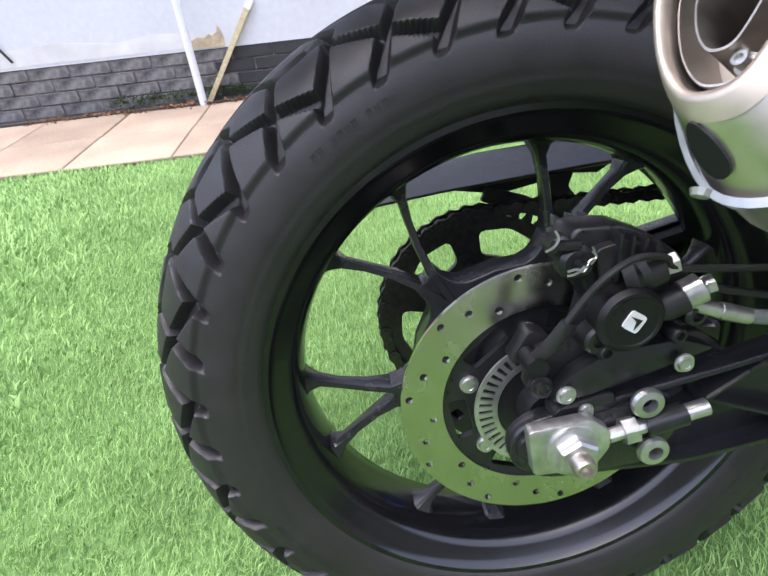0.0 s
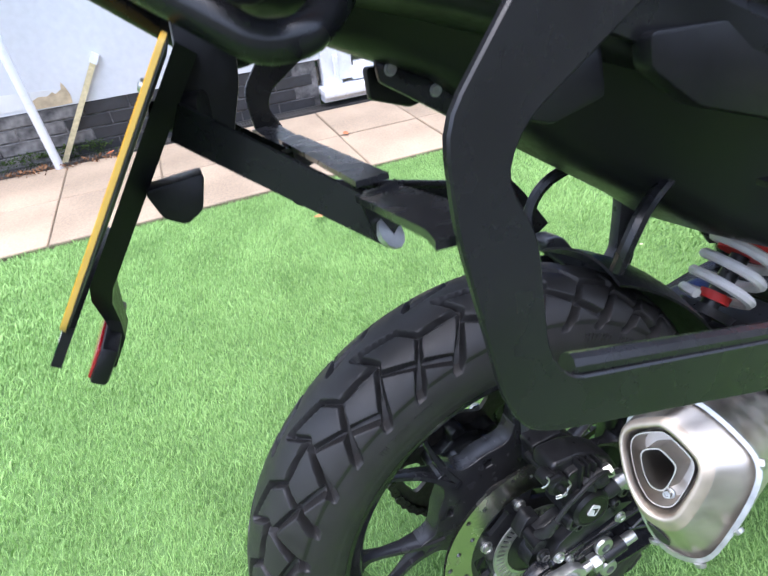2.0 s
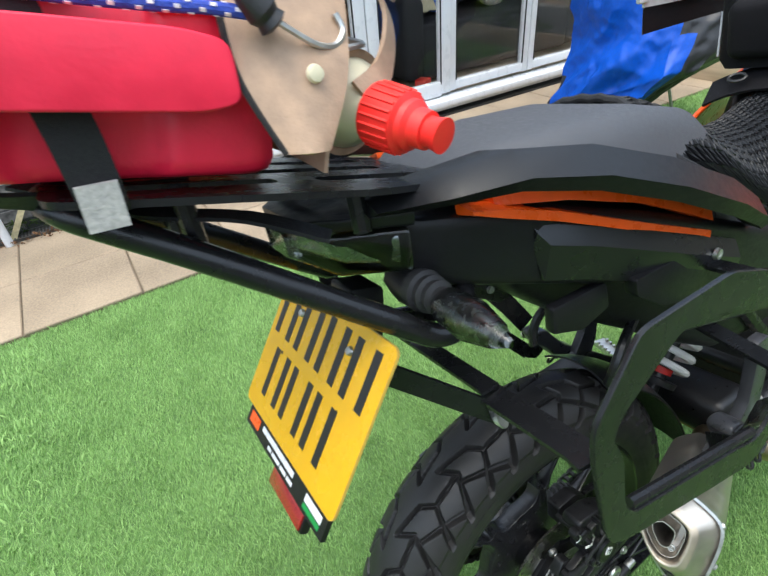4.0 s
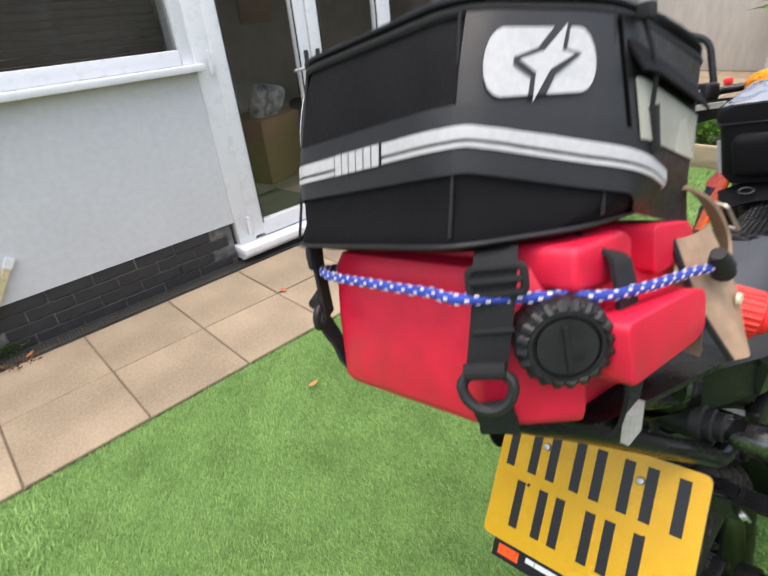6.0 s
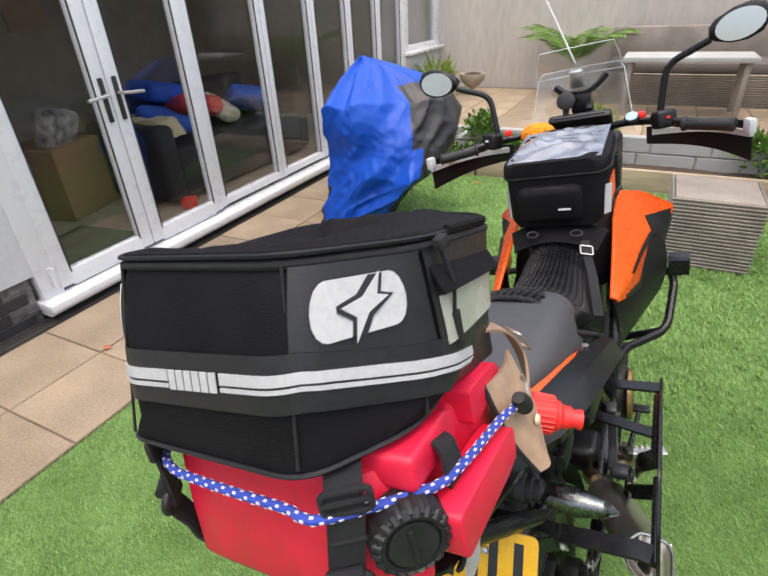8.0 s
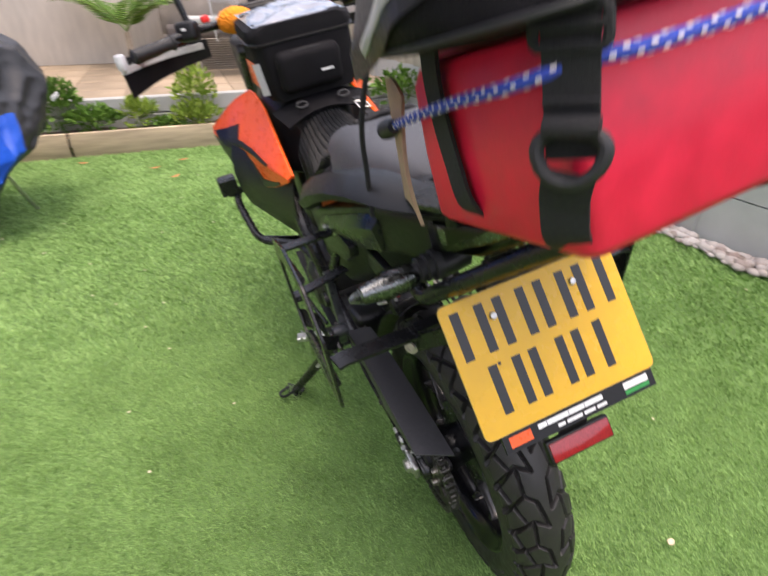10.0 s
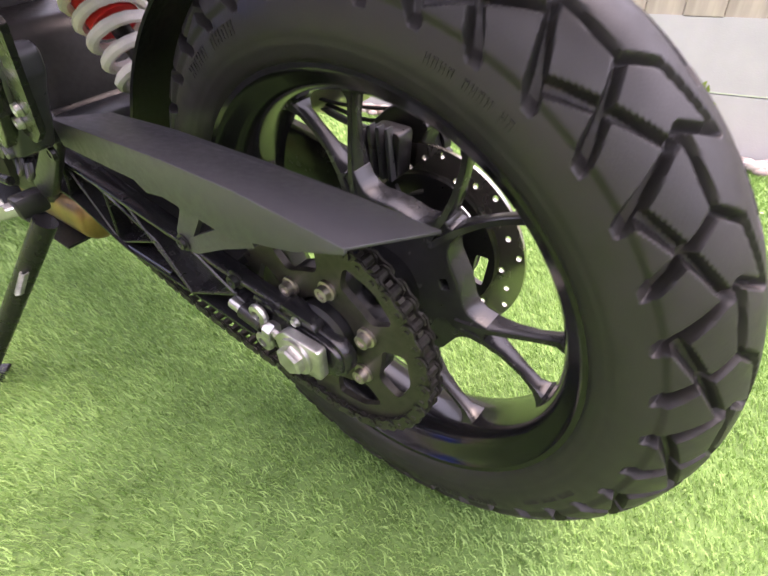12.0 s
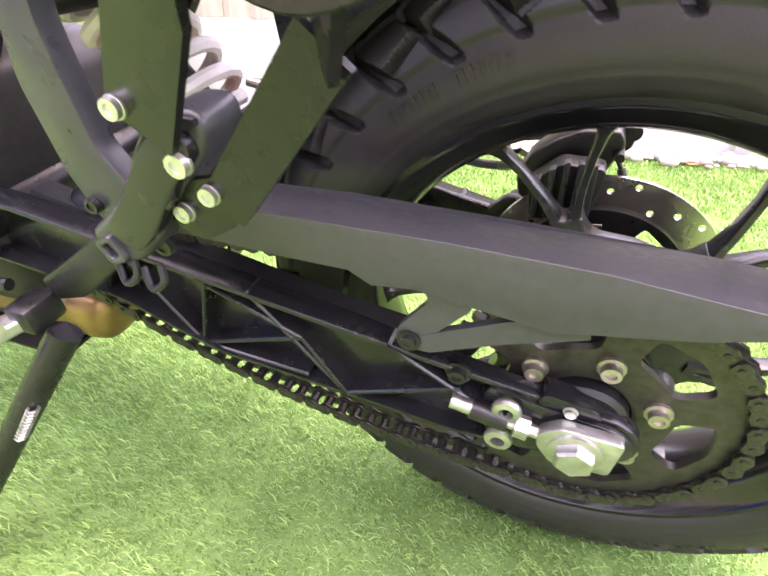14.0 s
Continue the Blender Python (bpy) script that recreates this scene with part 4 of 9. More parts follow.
def spoke_mesh(a0):
    """One forked pair of arms."""
    bms = []
    for s in (-1, 1):
        stations = [(0.086, 1.2, 0.008, 0.034), (0.100, 2.4, 0.0085, 0.033), (0.120, 4.0, 0.0082, 0.025), (0.14, 6.2, 0.0072, 0.018), (0.165, 9.2, 0.0068, 0.014), (0.183, 11.3, 0.0085, 0.016), (0.192, 12.0, 0.016, 0.024), (0.199, 12.0, 0.034, 0.036)]
        loops = []
        for r, da, wt, dp in stations:
            x, z = polar(r, a0 + s * da)
            t = Vector((-math.sin(radians(a0 + s * da)), 0, math.cos(radians(a0 + s * da))))
            u = Vector((0, 1, 0))
            c = Vector((x, 0, z))
            loops.append([c + t * (wt / 2 * a) + u * (dp / 2 * b) for a, b in ((1, -0.75), (1, 0.75), (0.7, 1), (-0.7, 1), (-1, 0.75), (-1, -0.75), (-0.7, -1), (0.7, -1))])
        bms.append(loft(loops))
    return join(*bms)


wheel = part("rear_wheel", rim_mesh(), M_GLOSS, moto, "gloss black cast wheel with forked spokes")
part("hub_skirt", hub_skirt(), M_SPOKE, wheel)
part("hub", lathe([(-0.062, 0.0), (-0.062, 0.036), (-0.05, 0.042), (-0.02, 0.040), (0.03, 0.046), (0.055, 0.052), (0.07, 0.052), (0.07, 0)], HUB, YAX, 48), M_GLOSS, wheel)
for k in range(6):
    part("spoke", spoke_mesh(71.16 + 60 * k), M_SPOKE, wheel)


def tyre_mesh(hx, hz, crown=0.318, seed=0):
    """The tyre: a smooth carcass into which the pattern of grooves is cut, fourteen millimetres apart at least."""
    N, M = 168, 1900
    wy, rm = 0.0665, 0.2505
    prof = []
    for i in range(12):
        t = i / 12
        prof.append((0.0535 + 0.013 * math.sin(t * math.pi / 2) ** 0.8, 0.2245 + (rm - 0.2245) * t))
    top = [(wy * math.cos(q), rm + (crown - rm) * math.sin(q)) for q in np.linspace(0, math.pi, N - 24)]
    left = [(y, r) for y, r in prof]
    ring = np.array(left + top + [(-y, r) for y, r in reversed(left)])
    y, r = ring[:, 0], ring[:, 1]
    dy, dr = np.gradient(y), np.gradient(r)
    ln = np.hypot(dy, dr)
    ny, nr = dr / ln, -dy / ln
    ang = np.linspace(0, 360, M, endpoint=False)
    A = ang[:, None] * np.ones_like(y)[None]
    Y = np.ones_like(ang)[:, None] * y[None]
    pitch = 18.0
    segs = [((0, .031), (6.9, .0645), 1.0), ((0, .031), (2.7, .015), 1.0), ((2.7, .015), (11.7, .006), 1.0), ((11.7, .006), (8.7, .0285), 1.0), ((8.7, .0285), (15.3, .0635), 1.0), ((8.7, .0285), (18, .031), 0.9), ((3.5, .048), (10.0, .0365), 0.9), ((-3.4, .0575), (3.5, .048), 0.8)]
    deep = np.zeros_like(A)
    mm = math.radians(1) * 0.31
    for side, shift in ((1, 111.4), (-1, 106.2)):
        Q = np.mod(A - shift, pitch)
        # measure across along the surface, not in plan, so that shoulder grooves keep their width
        S = np.arcsin(np.clip(side * Y / wy, -1, 1)) * wy
        for (a0, y0), (a1, y1), k in segs:
            s0, s1 = math.asin(min(1, y0 / wy)) * wy, math.asin(min(1, y1 / wy)) * wy
            for off in (-pitch, 0, pitch):
                px, py = (Q + off - a0) * mm, S - s0
                vx, vy = (a1 - a0) * mm, s1 - s0
                t = np.clip((px * vx + py * vy) / (vx * vx + vy * vy), 0, 1)
                d = np.hypot(px - t * vx, py - t * vy)
                g = np.clip(((0.0030 + 0.0030 * np.clip((S - 0.045) / 0.03, 0, 1)) * (0.7 + 0.3 * k) + 0.0009 - d) / 0.0030, 0, 1)
                deep = np.maximum(deep, g * ((0.0085 + 0.004 * np.clip((S - 0.04) / 0.02, 0, 1)) * k))
    deep *= np.clip((r - 0.266) / 0.010, 0, 1)[None]
    # the shoulder blocks stand proud of the sidewall
    step = 0.0032 * np.clip((0.2790 - r) / 0.0040, 0, 1) * np.clip((r - 0.228) / 0.012, 0, 1)
    deep = np.maximum(deep, step[None])
    # fine moulding ridges on the sidewall
    for rr, h in ((0.2385, 0.0005),):
        deep -= h * (np.abs(r - rr) < 0.0016)[None]
    rad = r[None] - deep * nr[None]
    yy = y[None] - deep * ny[None]
    a = np.radians(A)
    X = np.stack([hx + rad * np.cos(a), yy, hz + rad * np.sin(a)], -1).reshape(-1, 3)
    n = len(y)
    i = np.arange(M)[:, None]
    j = np.arange(n - 1)[None]
    q = np.stack([i * n + j, i * n + j + 1, ((i + 1) % M) * n + j + 1, ((i + 1) % M) * n + j], -1).reshape(-1, 4)
    return X, q


def raw_part(name, X, F, material, parent, label="", kind=""):
    me = bpy.data.meshes.new(name)
    me.from_pydata((X - np.array(ORG[parent])).tolist(), [], F.tolist())
    me.materials.append(material)
    me.polygons.foreach_set("use_smooth", [True] * len(me.polygons))
    me.set_sharp_from_angle(angle=radians(40))
    ob = new(name, me)
    ob.parent = parent
    ORG[ob] = ORG[parent]
    return tagged(ob, label, kind=kind)


tyre = raw_part("tyre", *tyre_mesh(HX, HZ), M_TYRE, wheel, "black dual-sport tyre with zigzag tread")
# moulded marks on the sidewalls, too faint to read
for s in (-1, 1):
    bars = []
    for a0, n_, st_, hh, rr in ((52, 9, 2.3, 0.010, 0.2600), (112, 12, 1.3, 0.006, 0.2575), (205, 14, 1.2, 0.006, 0.2575), (232, 9, 2.3, 0.010, 0.2600), (330, 12, 1.3, 0.006, 0.2575)):
        for k in range(n_):
            a = a0 + k * st_
            if k % 5 == 4:
                continue
            for da in (-0.28 * st_, 0.2 * st_):
                w_ = 0.09 * st_
                bars.append(prism([polar(rr - hh / 2, a + da - w_), polar(rr + hh / 2, a + da - w_), polar(rr + hh / 2, a + da + w_), polar(rr - hh / 2, a + da + w_)], s * 0.0605, s * 0.0634))
            bars.append(prism([polar(rr + hh * (0.3 if k % 2 else -0.1), a - 0.28 * st_), polar(rr + hh * (0.5 if k % 2 else 0.1), a - 0.28 * st_), polar(rr + hh * (0.5 if k % 2 else 0.1), a + 0.2 * st_), polar(rr + hh * (0.3 if k % 2 else -0.1), a + 0.2 * st_)], s * 0.0605, s * 0.0634))
    tagged(part("moulded_lettering", join(*bars), M_TYRE, wheel), "faint raised rubber marks", kind="stuff")
part("valve", tube([(polar(0.19, -60)[0], 0, polar(0.19, -60)[1]), (polar(0.165, -60)[0], -0.012, polar(0.165, -60)[1])], 0.004, 8), M_RUBBER, wheel)

# brake disc, its carrier and the slotted sensor ring, on the right
holes = []
for k in range(30):
    holes.append(ring2(*polar((0.0895, 0.1005, 0.1085)[k % 3], k * 12 + 4), 0.0033, 10))
DY = -0.072
disc = part("brake_disc", cutplate([ring2(HX, HZ, 0.115, 120), ring2(HX, HZ, 0.0815, 96)] + holes, DY - 0.002, DY + 0.002), M_DISC, wheel, "drilled steel brake disc")
win_ = []
for k in range(6):
    a = 70.6 + 60 * k
    win_.append(round2([polar(0.062, a - 17), polar(0.077, a - 15), polar(0.077, a + 15), polar(0.062, a + 17)], 0.004, 3))
part("disc_carrier", cutplate([ring2(HX, HZ, 0.0835, 96), ring2(HX, HZ, 0.030, 48)] + win_, DY + 0.001, DY + 0.007), M_CAST, wheel)
for k in range(6):
    x, z = polar(0.0622, 40.6 + 60 * k)
    part("disc_bolt", join(bolt((x, DY + 0.001, z), (0, -1, 0), 0.0062, 0.005, 1.25)), M_STEEL, wheel)
slots = []
for k in range(48):
    a = k * 7.5
    slots.append([polar(0.0435, a - 1.7), polar(0.0545, a - 1.9), polar(0.0545, a + 1.9), polar(0.0435, a + 1.7)])
part("sensor_ring", cutplate([ring2(HX, HZ, 0.0578, 96), ring2(HX, HZ, 0.0395, 64)] + slots, -0.0835, -0.0815), M_STEEL, wheel, "slotted steel sensor ring")
part("ring_flange", lathe([(-0.082, 0.0405), (-0.07, 0.0405), (-0.07, 0.026), (-0.1, 0.022), (-0.1, 0)], HUB, YAX, 40), M_CAST, wheel)

# sprocket with its carrier and bolts, on the left
SY = 0.098
NT = 46
teeth = []
for k in range(NT):
    a = 360 / NT * k
    teeth += [polar(0.108, a - 2.4), polar(0.1165, a - 0.9), polar(0.1165, a + 0.9), polar(0.108, a + 2.4)]
sh = []
for k in range(6):
    a = 12 + 60 * k
    sh.append(round2([polar(0.066, a - 19), polar(0.093, a - 20), polar(0.097, a), polar(0.093, a + 20), polar(0.066, a + 19), polar(0.064, a)], 0.008, 4))
sprocket = part("sprocket", cutplate([teeth, ring2(HX, HZ, 0.036, 48)] + sh, SY - 0.0035, SY + 0.0035), M_SPROCKET, wheel, "dark steel chain sprocket")
arms = []
for k in range(6):
    a = 42 + 60 * k
    arms += [polar(0.045, a - 20), polar(0.062, a - 9), polar(0.066, a), polar(0.062, a + 9), polar(0.045, a + 20)]
part("sprocket_carrier", join(bevel(cutplate([arms, ring2(HX, HZ, 0.03, 32)], 0.068, SY - 0.003), 0.003, 2, 40), lathe([(SY, 0.034), (SY + 0.012, 0.034), (SY + 0.016, 0.030), (SY + 0.016, 0)], HUB, YAX, 40)), M_CAST, wheel)
for k in range(6):
    x, z = polar(0.0535, 42 + 60 * k)
    part("sprocket_bolt", bolt((x, SY + 0.0035, z), YAX, 0.0075, 0.010, 1.35), M_BRONZE, wheel)

# ---- drive chain ----
FX, FZ, FR = 0.545, 0.372, 0.036
path = []
RC = 0.1135
t1 = math.atan2(FZ - HZ, FX - HX)
dd = math.hypot(FX - HX, FZ - HZ)
al = math.acos((RC - FR) / dd)
a_top, a_bot = t1 + al, t1 - al
for q in np.linspace(a_top, a_bot + 2 * math.pi, 60):
    path.append(Vector((HX + RC * math.cos(q), SY, HZ + RC * math.sin(q))))
for q in np.linspace(a_bot, a_top, 14):
    path.append(Vector((FX + FR * math.cos(q), SY, FZ + FR * math.sin(q))))
# points at even steps along the loop
P = []
total = sum((path[(i + 1) % len(path)] - path[i]).length for i in range(len(path)))
NL = int(round(total / 0.0159 / 2)) * 2
stepl = total / NL
i, left = 0, 0.0
cum = [0.0]
for k in range(len(path)):
    cum.append(cum[-1] + (path[(k + 1) % len(path)] - path[k]).length)
for k in range(NL):
    s = k * stepl
    j = max(q for q in range(len(path)) if cum[q] <= s + 1e-9)
    P.append(path[j].lerp(path[(j + 1) % len(path)], (s - cum[j]) / max(1e-9, cum[j + 1] - cum[j])))
    # the lower run sags a little
    if path[j].z < HZ - 0.02 and 0.03 < P[-1].x < 0.52:
        u = (P[-1].x - 0.03) / 0.49
        P[-1] = P[-1] + Vector((0, 0, -0.035 * 4 * u * (1 - u)))


def link_plate(wide):
    h = 0.0068
    o = []
    for c, a0 in ((-0.00795, 90), (0.00795, -90)):
        o += [(c + h * math.cos(radians(a0 + q)), h * math.sin(radians(a0 + q))) for q in (0, 45, 90, 135, 180)]
    out = o[:5] + [(0.0, -0.0048)] + o[5:] + [(0.0, 0.0048)]
    y = 0.0085 if wide else 0.0055
    return join(prism(out, y, y + 0.0018), prism(out, -y - 0.0018, -y), *[lathe([(-y - 0.003, 0), (-y - 0.003, 0.0026), (y + 0.003, 0.0026), (y + 0.003, 0)], (c, 0, 0), YAX, 8) for c in (-0.00795, 0.00795)], *([] if wide else [lathe([(-0.005, 0), (-0.005, 0.005), (0.005, 0.005), (0.005, 0)], (c, 0, 0), YAX, 10) for c in (-0.00795, 0.00795)]))


chain = part("drive_chain", lathe([(-0.004, 0), (-0.004, 0.030), (0.004, 0.030), (0.004, 0)], (FX, SY, FZ), YAX, 24), M_SPROCKET, moto, "oily roller drive chain")
LM = [pieces_mesh("chain_link", link_plate(w), M_CHAIN) for w in (True, False)]
for k in range(NL):
    a, b = P[k], P[(k + 1) % NL]
    c = (a + b) / 2
    piece("chain_link", LM[k % 2], chain, c, (0, -math.degrees(math.atan2(b.z - a.z, b.x - a.x)), 0))

# ---- swingarm ----
sw = [(0.60, 0.44), (0.50, 0.43), (0.385, 0.408), (0.185, 0.368), (0.089, 0.347), (0.018, 0.331), (-0.026, 0.325), (-0.043, 0.311), (-0.042, 0.287), (-0.016, 0.270), (0.09, 0.268), (0.204, 0.287), (0.318, 0.303), (0.419, 0.345), (0.5, 0.352), (0.60, 0.365)]
for s in (-1, 1):
    lo_, hi_ = (0.109, 0.114)
    outline = round2(sw, 0.012, 3)
    arm = join(bevel(prism(outline, s * lo_, s * hi_), 0.002, 2), bevel(prism(round2([(0.07, 0.338), (0.03, 0.329), (-0.024, 0.320), (-0.039, 0.309), (-0.038, 0.289), (-0.01, 0.275), (0.06, 0.275), (0.08, 0.30)], 0.006, 2), s * 0.106, s * 0.128), 0.003))
    sa = part("swingarm", arm, M_ARMBLACK, moto, "gloss black cast swingarm with lattice ribs")
    # rim flange: deep along the arm, shallow round the axle
    rim_ = []
    for k, (x, z) in enumerate(outline):
        (ax_, az_), (bx_, bz_) = outline[k - 1], outline[(k + 1) % len(outline)]
        n_ = Vector((bz_ - az_, ax_ - bx_)).normalized()
        if n_.dot(Vector((0.25 - x, 0.33 - z))) < 0 and abs(n_.y) < 0.4 or n_.y * (z - (0.30 + 0.15 * x)) > 0:
            n_ = -n_
        w_ = 0.0045
        yo = np.interp(x, (0.03, 0.11, 0.3), (0.1235, 0.1285, 0.1345))
        rim_.append([(x, s * 0.112, z), (x, s * (yo - 0.001), z), (x + n_.x * 0.001, s * yo, z + n_.y * 0.001), (x + n_.x * w_, s * yo, z + n_.y * w_), (x + n_.x * (w_ + 0.001), s * 0.112, z + n_.y * (w_ + 0.001))])
    part("edge_rib", loft(rim_, closed=True), M_ARMBLACK, sa, smooth=50)
    ribs = [((0.309, 0.392), (0.335, 0.308)), ((0.342, 0.397), (0.226, 0.345)), ((0.226, 0.345), (0.335, 0.308)), ((0.226, 0.345), (0.191, 0.288)), ((0.335, 0.308), (0.226, 0.30)), ((0.191, 0.288), (0.27, 0.385)), ((0.40, 0.408), (0.43, 0.352)), ((0.40, 0.408), (0.335, 0.308)), ((0.191, 0.288), (0.09, 0.33)), ((0.15, 0.36), (0.05, 0.30))]
    for p, q in ribs:
        part("rib", join(tube([(p[0], s * 0.1205, p[1]), (q[0], s * 0.1205, q[1])], 0, flat=(0.0030, 0.020), up=(0, s, 0.0)), tube([(p[0], s * 0.130, p[1]), (q[0], s * 0.130, q[1])], 0.0020, 6)), M_ARMBLACK, sa)
    part("axle_lug", bevel(prism(round2([(0.034, 0.330), (0.030, 0.343), (-0.008, 0.336), (-0.014, 0.326), (-0.004, 0.322)], 0.005, 3), s * 0.108, s * 0.127), 0.003, 2), M_ARMBLACK, sa)
    part("lug_bolt", bolt((0.010, s * 0.1275, 0.3315), (0, s, 0), 0.0042, 0.004, 1.3), M_STEEL, sa)
    if s > 0:
        part("chain_slider", tube([(0.50, 0.10, 0.43), (0.385, 0.10, 0.402), (0.2, 0.10, 0.36), (0.11, 0.10, 0.345)], 0, flat=(0.02, 0.012), up=(0, 0, 1)), M_RUBBER, sa)
        part("slider_bolt", bolt((0.094, 0.124, 0.343), YAX, 0.007, 0.008), M_CAST, sa)
    # axle carrier, adjuster and the bushes beside it
    ya = s * 0.131
    up_, fw_ = (0.009, -0.002) if s < 0 else (0.002, 0.005)
    blk = prism(round2([(x + fw_, z + up_) for x, z in ((-0.034, 0.322), (0.010, 0.325), (0.024, 0.313), (0.024, 0.299), (0.012, 0.282), (-0.030, 0.284))], 0.004, 3), ya, ya + s * 0.011, bev=0.0015)
    ab = part("axle_block", blk, M_STEEL, sa, "zinc-plated axle adjuster block")
    stub = 0.022 if s < 0 else 0.010
    part("axle_washer", lathe([(0, 0.008), (0, 0.0195), (0.003, 0.0195), (0.0035, 0.0185), (0.0035, 0.008)], (-0.003 + fw_, ya + s * 0.011, 0.303 + up_), (0, s, 0), 32), M_STEEL, ab)
    part("axle_nut", lathe([(0.0035, 0.007), (0.0035, 0.0150), (0.010, 0.0150), (0.012, 0.0130), (0.012, 0.007)], (-0.003 + fw_, ya + s * 0.011, 0.303 + up_), (0, s, 0), 6), M_STEEL, ab)
    part("axle_end", lathe([(0.004, 0), (0.004, 0.0078), (stub - 0.002, 0.0078), (stub, 0.0066), (stub, 0.004), (stub - 0.004, 0.0036), (stub - 0.004, 0)], (-0.003 + fw_, ya + s * 0.011, 0.303 + up_), (0, s, 0), 20), M_BRONZE, ab)
    part("adjuster_bolt", join(tube([(0.024 + fw_ * 0.5, ya + s * 0.004, 0.306 + up_ * 0.7), (0.050 + fw_ * 0.5, ya + s * 0.004, 0.3105 + up_ * 0.7)], 0.0052, 10), tube([(0.034 + fw_ * 0.5, ya + s * 0.004, 0.308 + up_ * 0.7), (0.044 + fw_ * 0.5, ya + s * 0.004, 0.3095 + up_ * 0.7)], 0.0095, 6)), M_STEEL, sa)
    part("adjuster_sleeve", tube([(0.05 + fw_ * 0.5, ya + s * 0.004, 0.3105 + up_ * 0.7), (0.078 + fw_ * 0.5, ya + s * 0.004, 0.316 + up_ * 0.7)], 0.0085, 12), M_CAST, sa)
    part("adjuster_tip", tube([(0.078 + fw_ * 0.5, ya + s * 0.004, 0.316 + up_ * 0.7), (0.094 + fw_ * 0.5, ya + s * 0.004, 0.319 + up_ * 0.7)], 0.0062, 12), M_STEEL, sa)
    for x, z in ((0.054, 0.3255), (0.057, 0.2895)) if s > 0 else ((0.049, 0.3365), (0.057, 0.2945)):
        part("bush", lathe([(0.0, 0.0055), (0, 0.0105), (0.003, 0.0115), (0.006, 0.0105), (0.007, 0.0055), (0.002, 0.005)], (x, s * 0.133, z), (0, s, 0), 24, closed=True), M_STEEL, sa)
part("swingarm_bridge", box((0.42, 0, 0.40), (0.10, 0.22, 0.08), bev=0.02, segs=3), M_CAST, moto)
part("swingarm_pivot", lathe([(-0.15, 0), (-0.15, 0.022), (0.15, 0.022), (0.15, 0)], (0.57, 0, 0.40), YAX, 20), M_CAST, moto)

# chain guard over the top run: side face, top face and its bracket
ridge = [(0.30, 0.478), (0.25, 0.4775), (0.10, 0.4765), (0.012, 0.4725), (-0.092, 0.460)]
gb = bmesh.new()
out_ = [(0.30, 0.449), (0.263, 0.447), (0.2, 0.444), (0.165, 0.443), (0.150, 0.434), (0.122, 0.437), (0.036, 0.424), (-0.038, 0.438), (-0.092, 0.4545)]
side_pts = [(x, 0.150, z) for x, z in ridge] + [(x, 0.150, z) for x, z in reversed(out_)]
top_in = [(0.30, 0.090, 0.464), (0.187, 0.084, 0.462), (0.058, 0.082, 0.456), (-0.045, 0.082, 0.450), (-0.118, 0.082, 0.4435)]
top_pts = [(x, 0.150, z) for x, z in ridge] + list(reversed(top_in))
for pts in (side_pts, top_pts):
    gb.faces.new([gb.verts.new(p) for p in pts])
bmesh.ops.remove_doubles(gb, verts=gb.verts, dist=1e-5)
bmesh.ops.recalc_face_normals(gb, faces=gb.faces)
bmesh.ops.solidify(gb, geom=gb.faces[:], thickness=0.003)
bevel(gb, 0.0022, 3, 30)
guard = part("chain_guard", gb, M_GREYPL, moto, "dark grey angular plastic chain guard", smooth=25)
part("guard_bracket", join(prism(round2([(0.118, 0.440), (0.112, 0.425), (0.134, 0.397), (0.137, 0.384), (0.126, 0.378), (0.114, 0.385), (0.108, 0.397), (0.084, 0.424), (0.085, 0.440)], 0.003, 2), 0.138, 0.144), prism(round2([(0.128, 0.379), (0.112, 0.378), (0.060, 0.402), (0.012, 0.420), (0.020, 0.436), (0.064, 0.420), (0.118, 0.393)], 0.003, 2), 0.1385, 0.1445)), M_GREYPL, guard)
part("guard_bolt", bolt((0.126, 0.145, 0.387), YAX, 0.006, 0.005), M_CAST, guard)

# ---- rear brake ----
cal = part("brake_caliper", join(
    bevel(prism(round2([(-0.001, 0.446), (0.005, 0.459), (0.036, 0.457), (0.058, 0.447), (0.078, 0.431), (0.090, 0.408), (0.086, 0.386), (0.058, 0.374), (0.030, 0.372), (0.014, 0.380), (0.020, 0.402), (0.008, 0.425)], 0.005, 3), -0.112, -0.080), 0.004, 3),
    bevel(prism(round2([(0.014, 0.446), (0.038, 0.450), (0.060, 0.436), (0.066, 0.412), (0.056, 0.384), (0.028, 0.378), (0.014, 0.392), (0.020, 0.42)], 0.006, 3), -0.120, -0.108), 0.004, 3),
    bevel(prism(round2([(0.012, 0.44), (0.05, 0.442), (0.075, 0.42), (0.07, 0.385), (0.02, 0.39)], 0.006, 3), -0.065, -0.042), 0.005, 3)), M_CAST, moto, "black brake caliper with a round badge")
part("pin_lobe", join(lathe([(0, 0), (0, 0.012), (0.010, 0.012), (0.013, 0.009), (0.013, 0)], (0.003, -0.110, 0.439), (0, -1, 0), 24), lathe([(0, 0), (0, 0.008), (0.012, 0.008), (0.014, 0.006), (0.014, 0)], (-0.006, -0.105, 0.449), (0, -1, 0), 18)), M_CAST, cal)
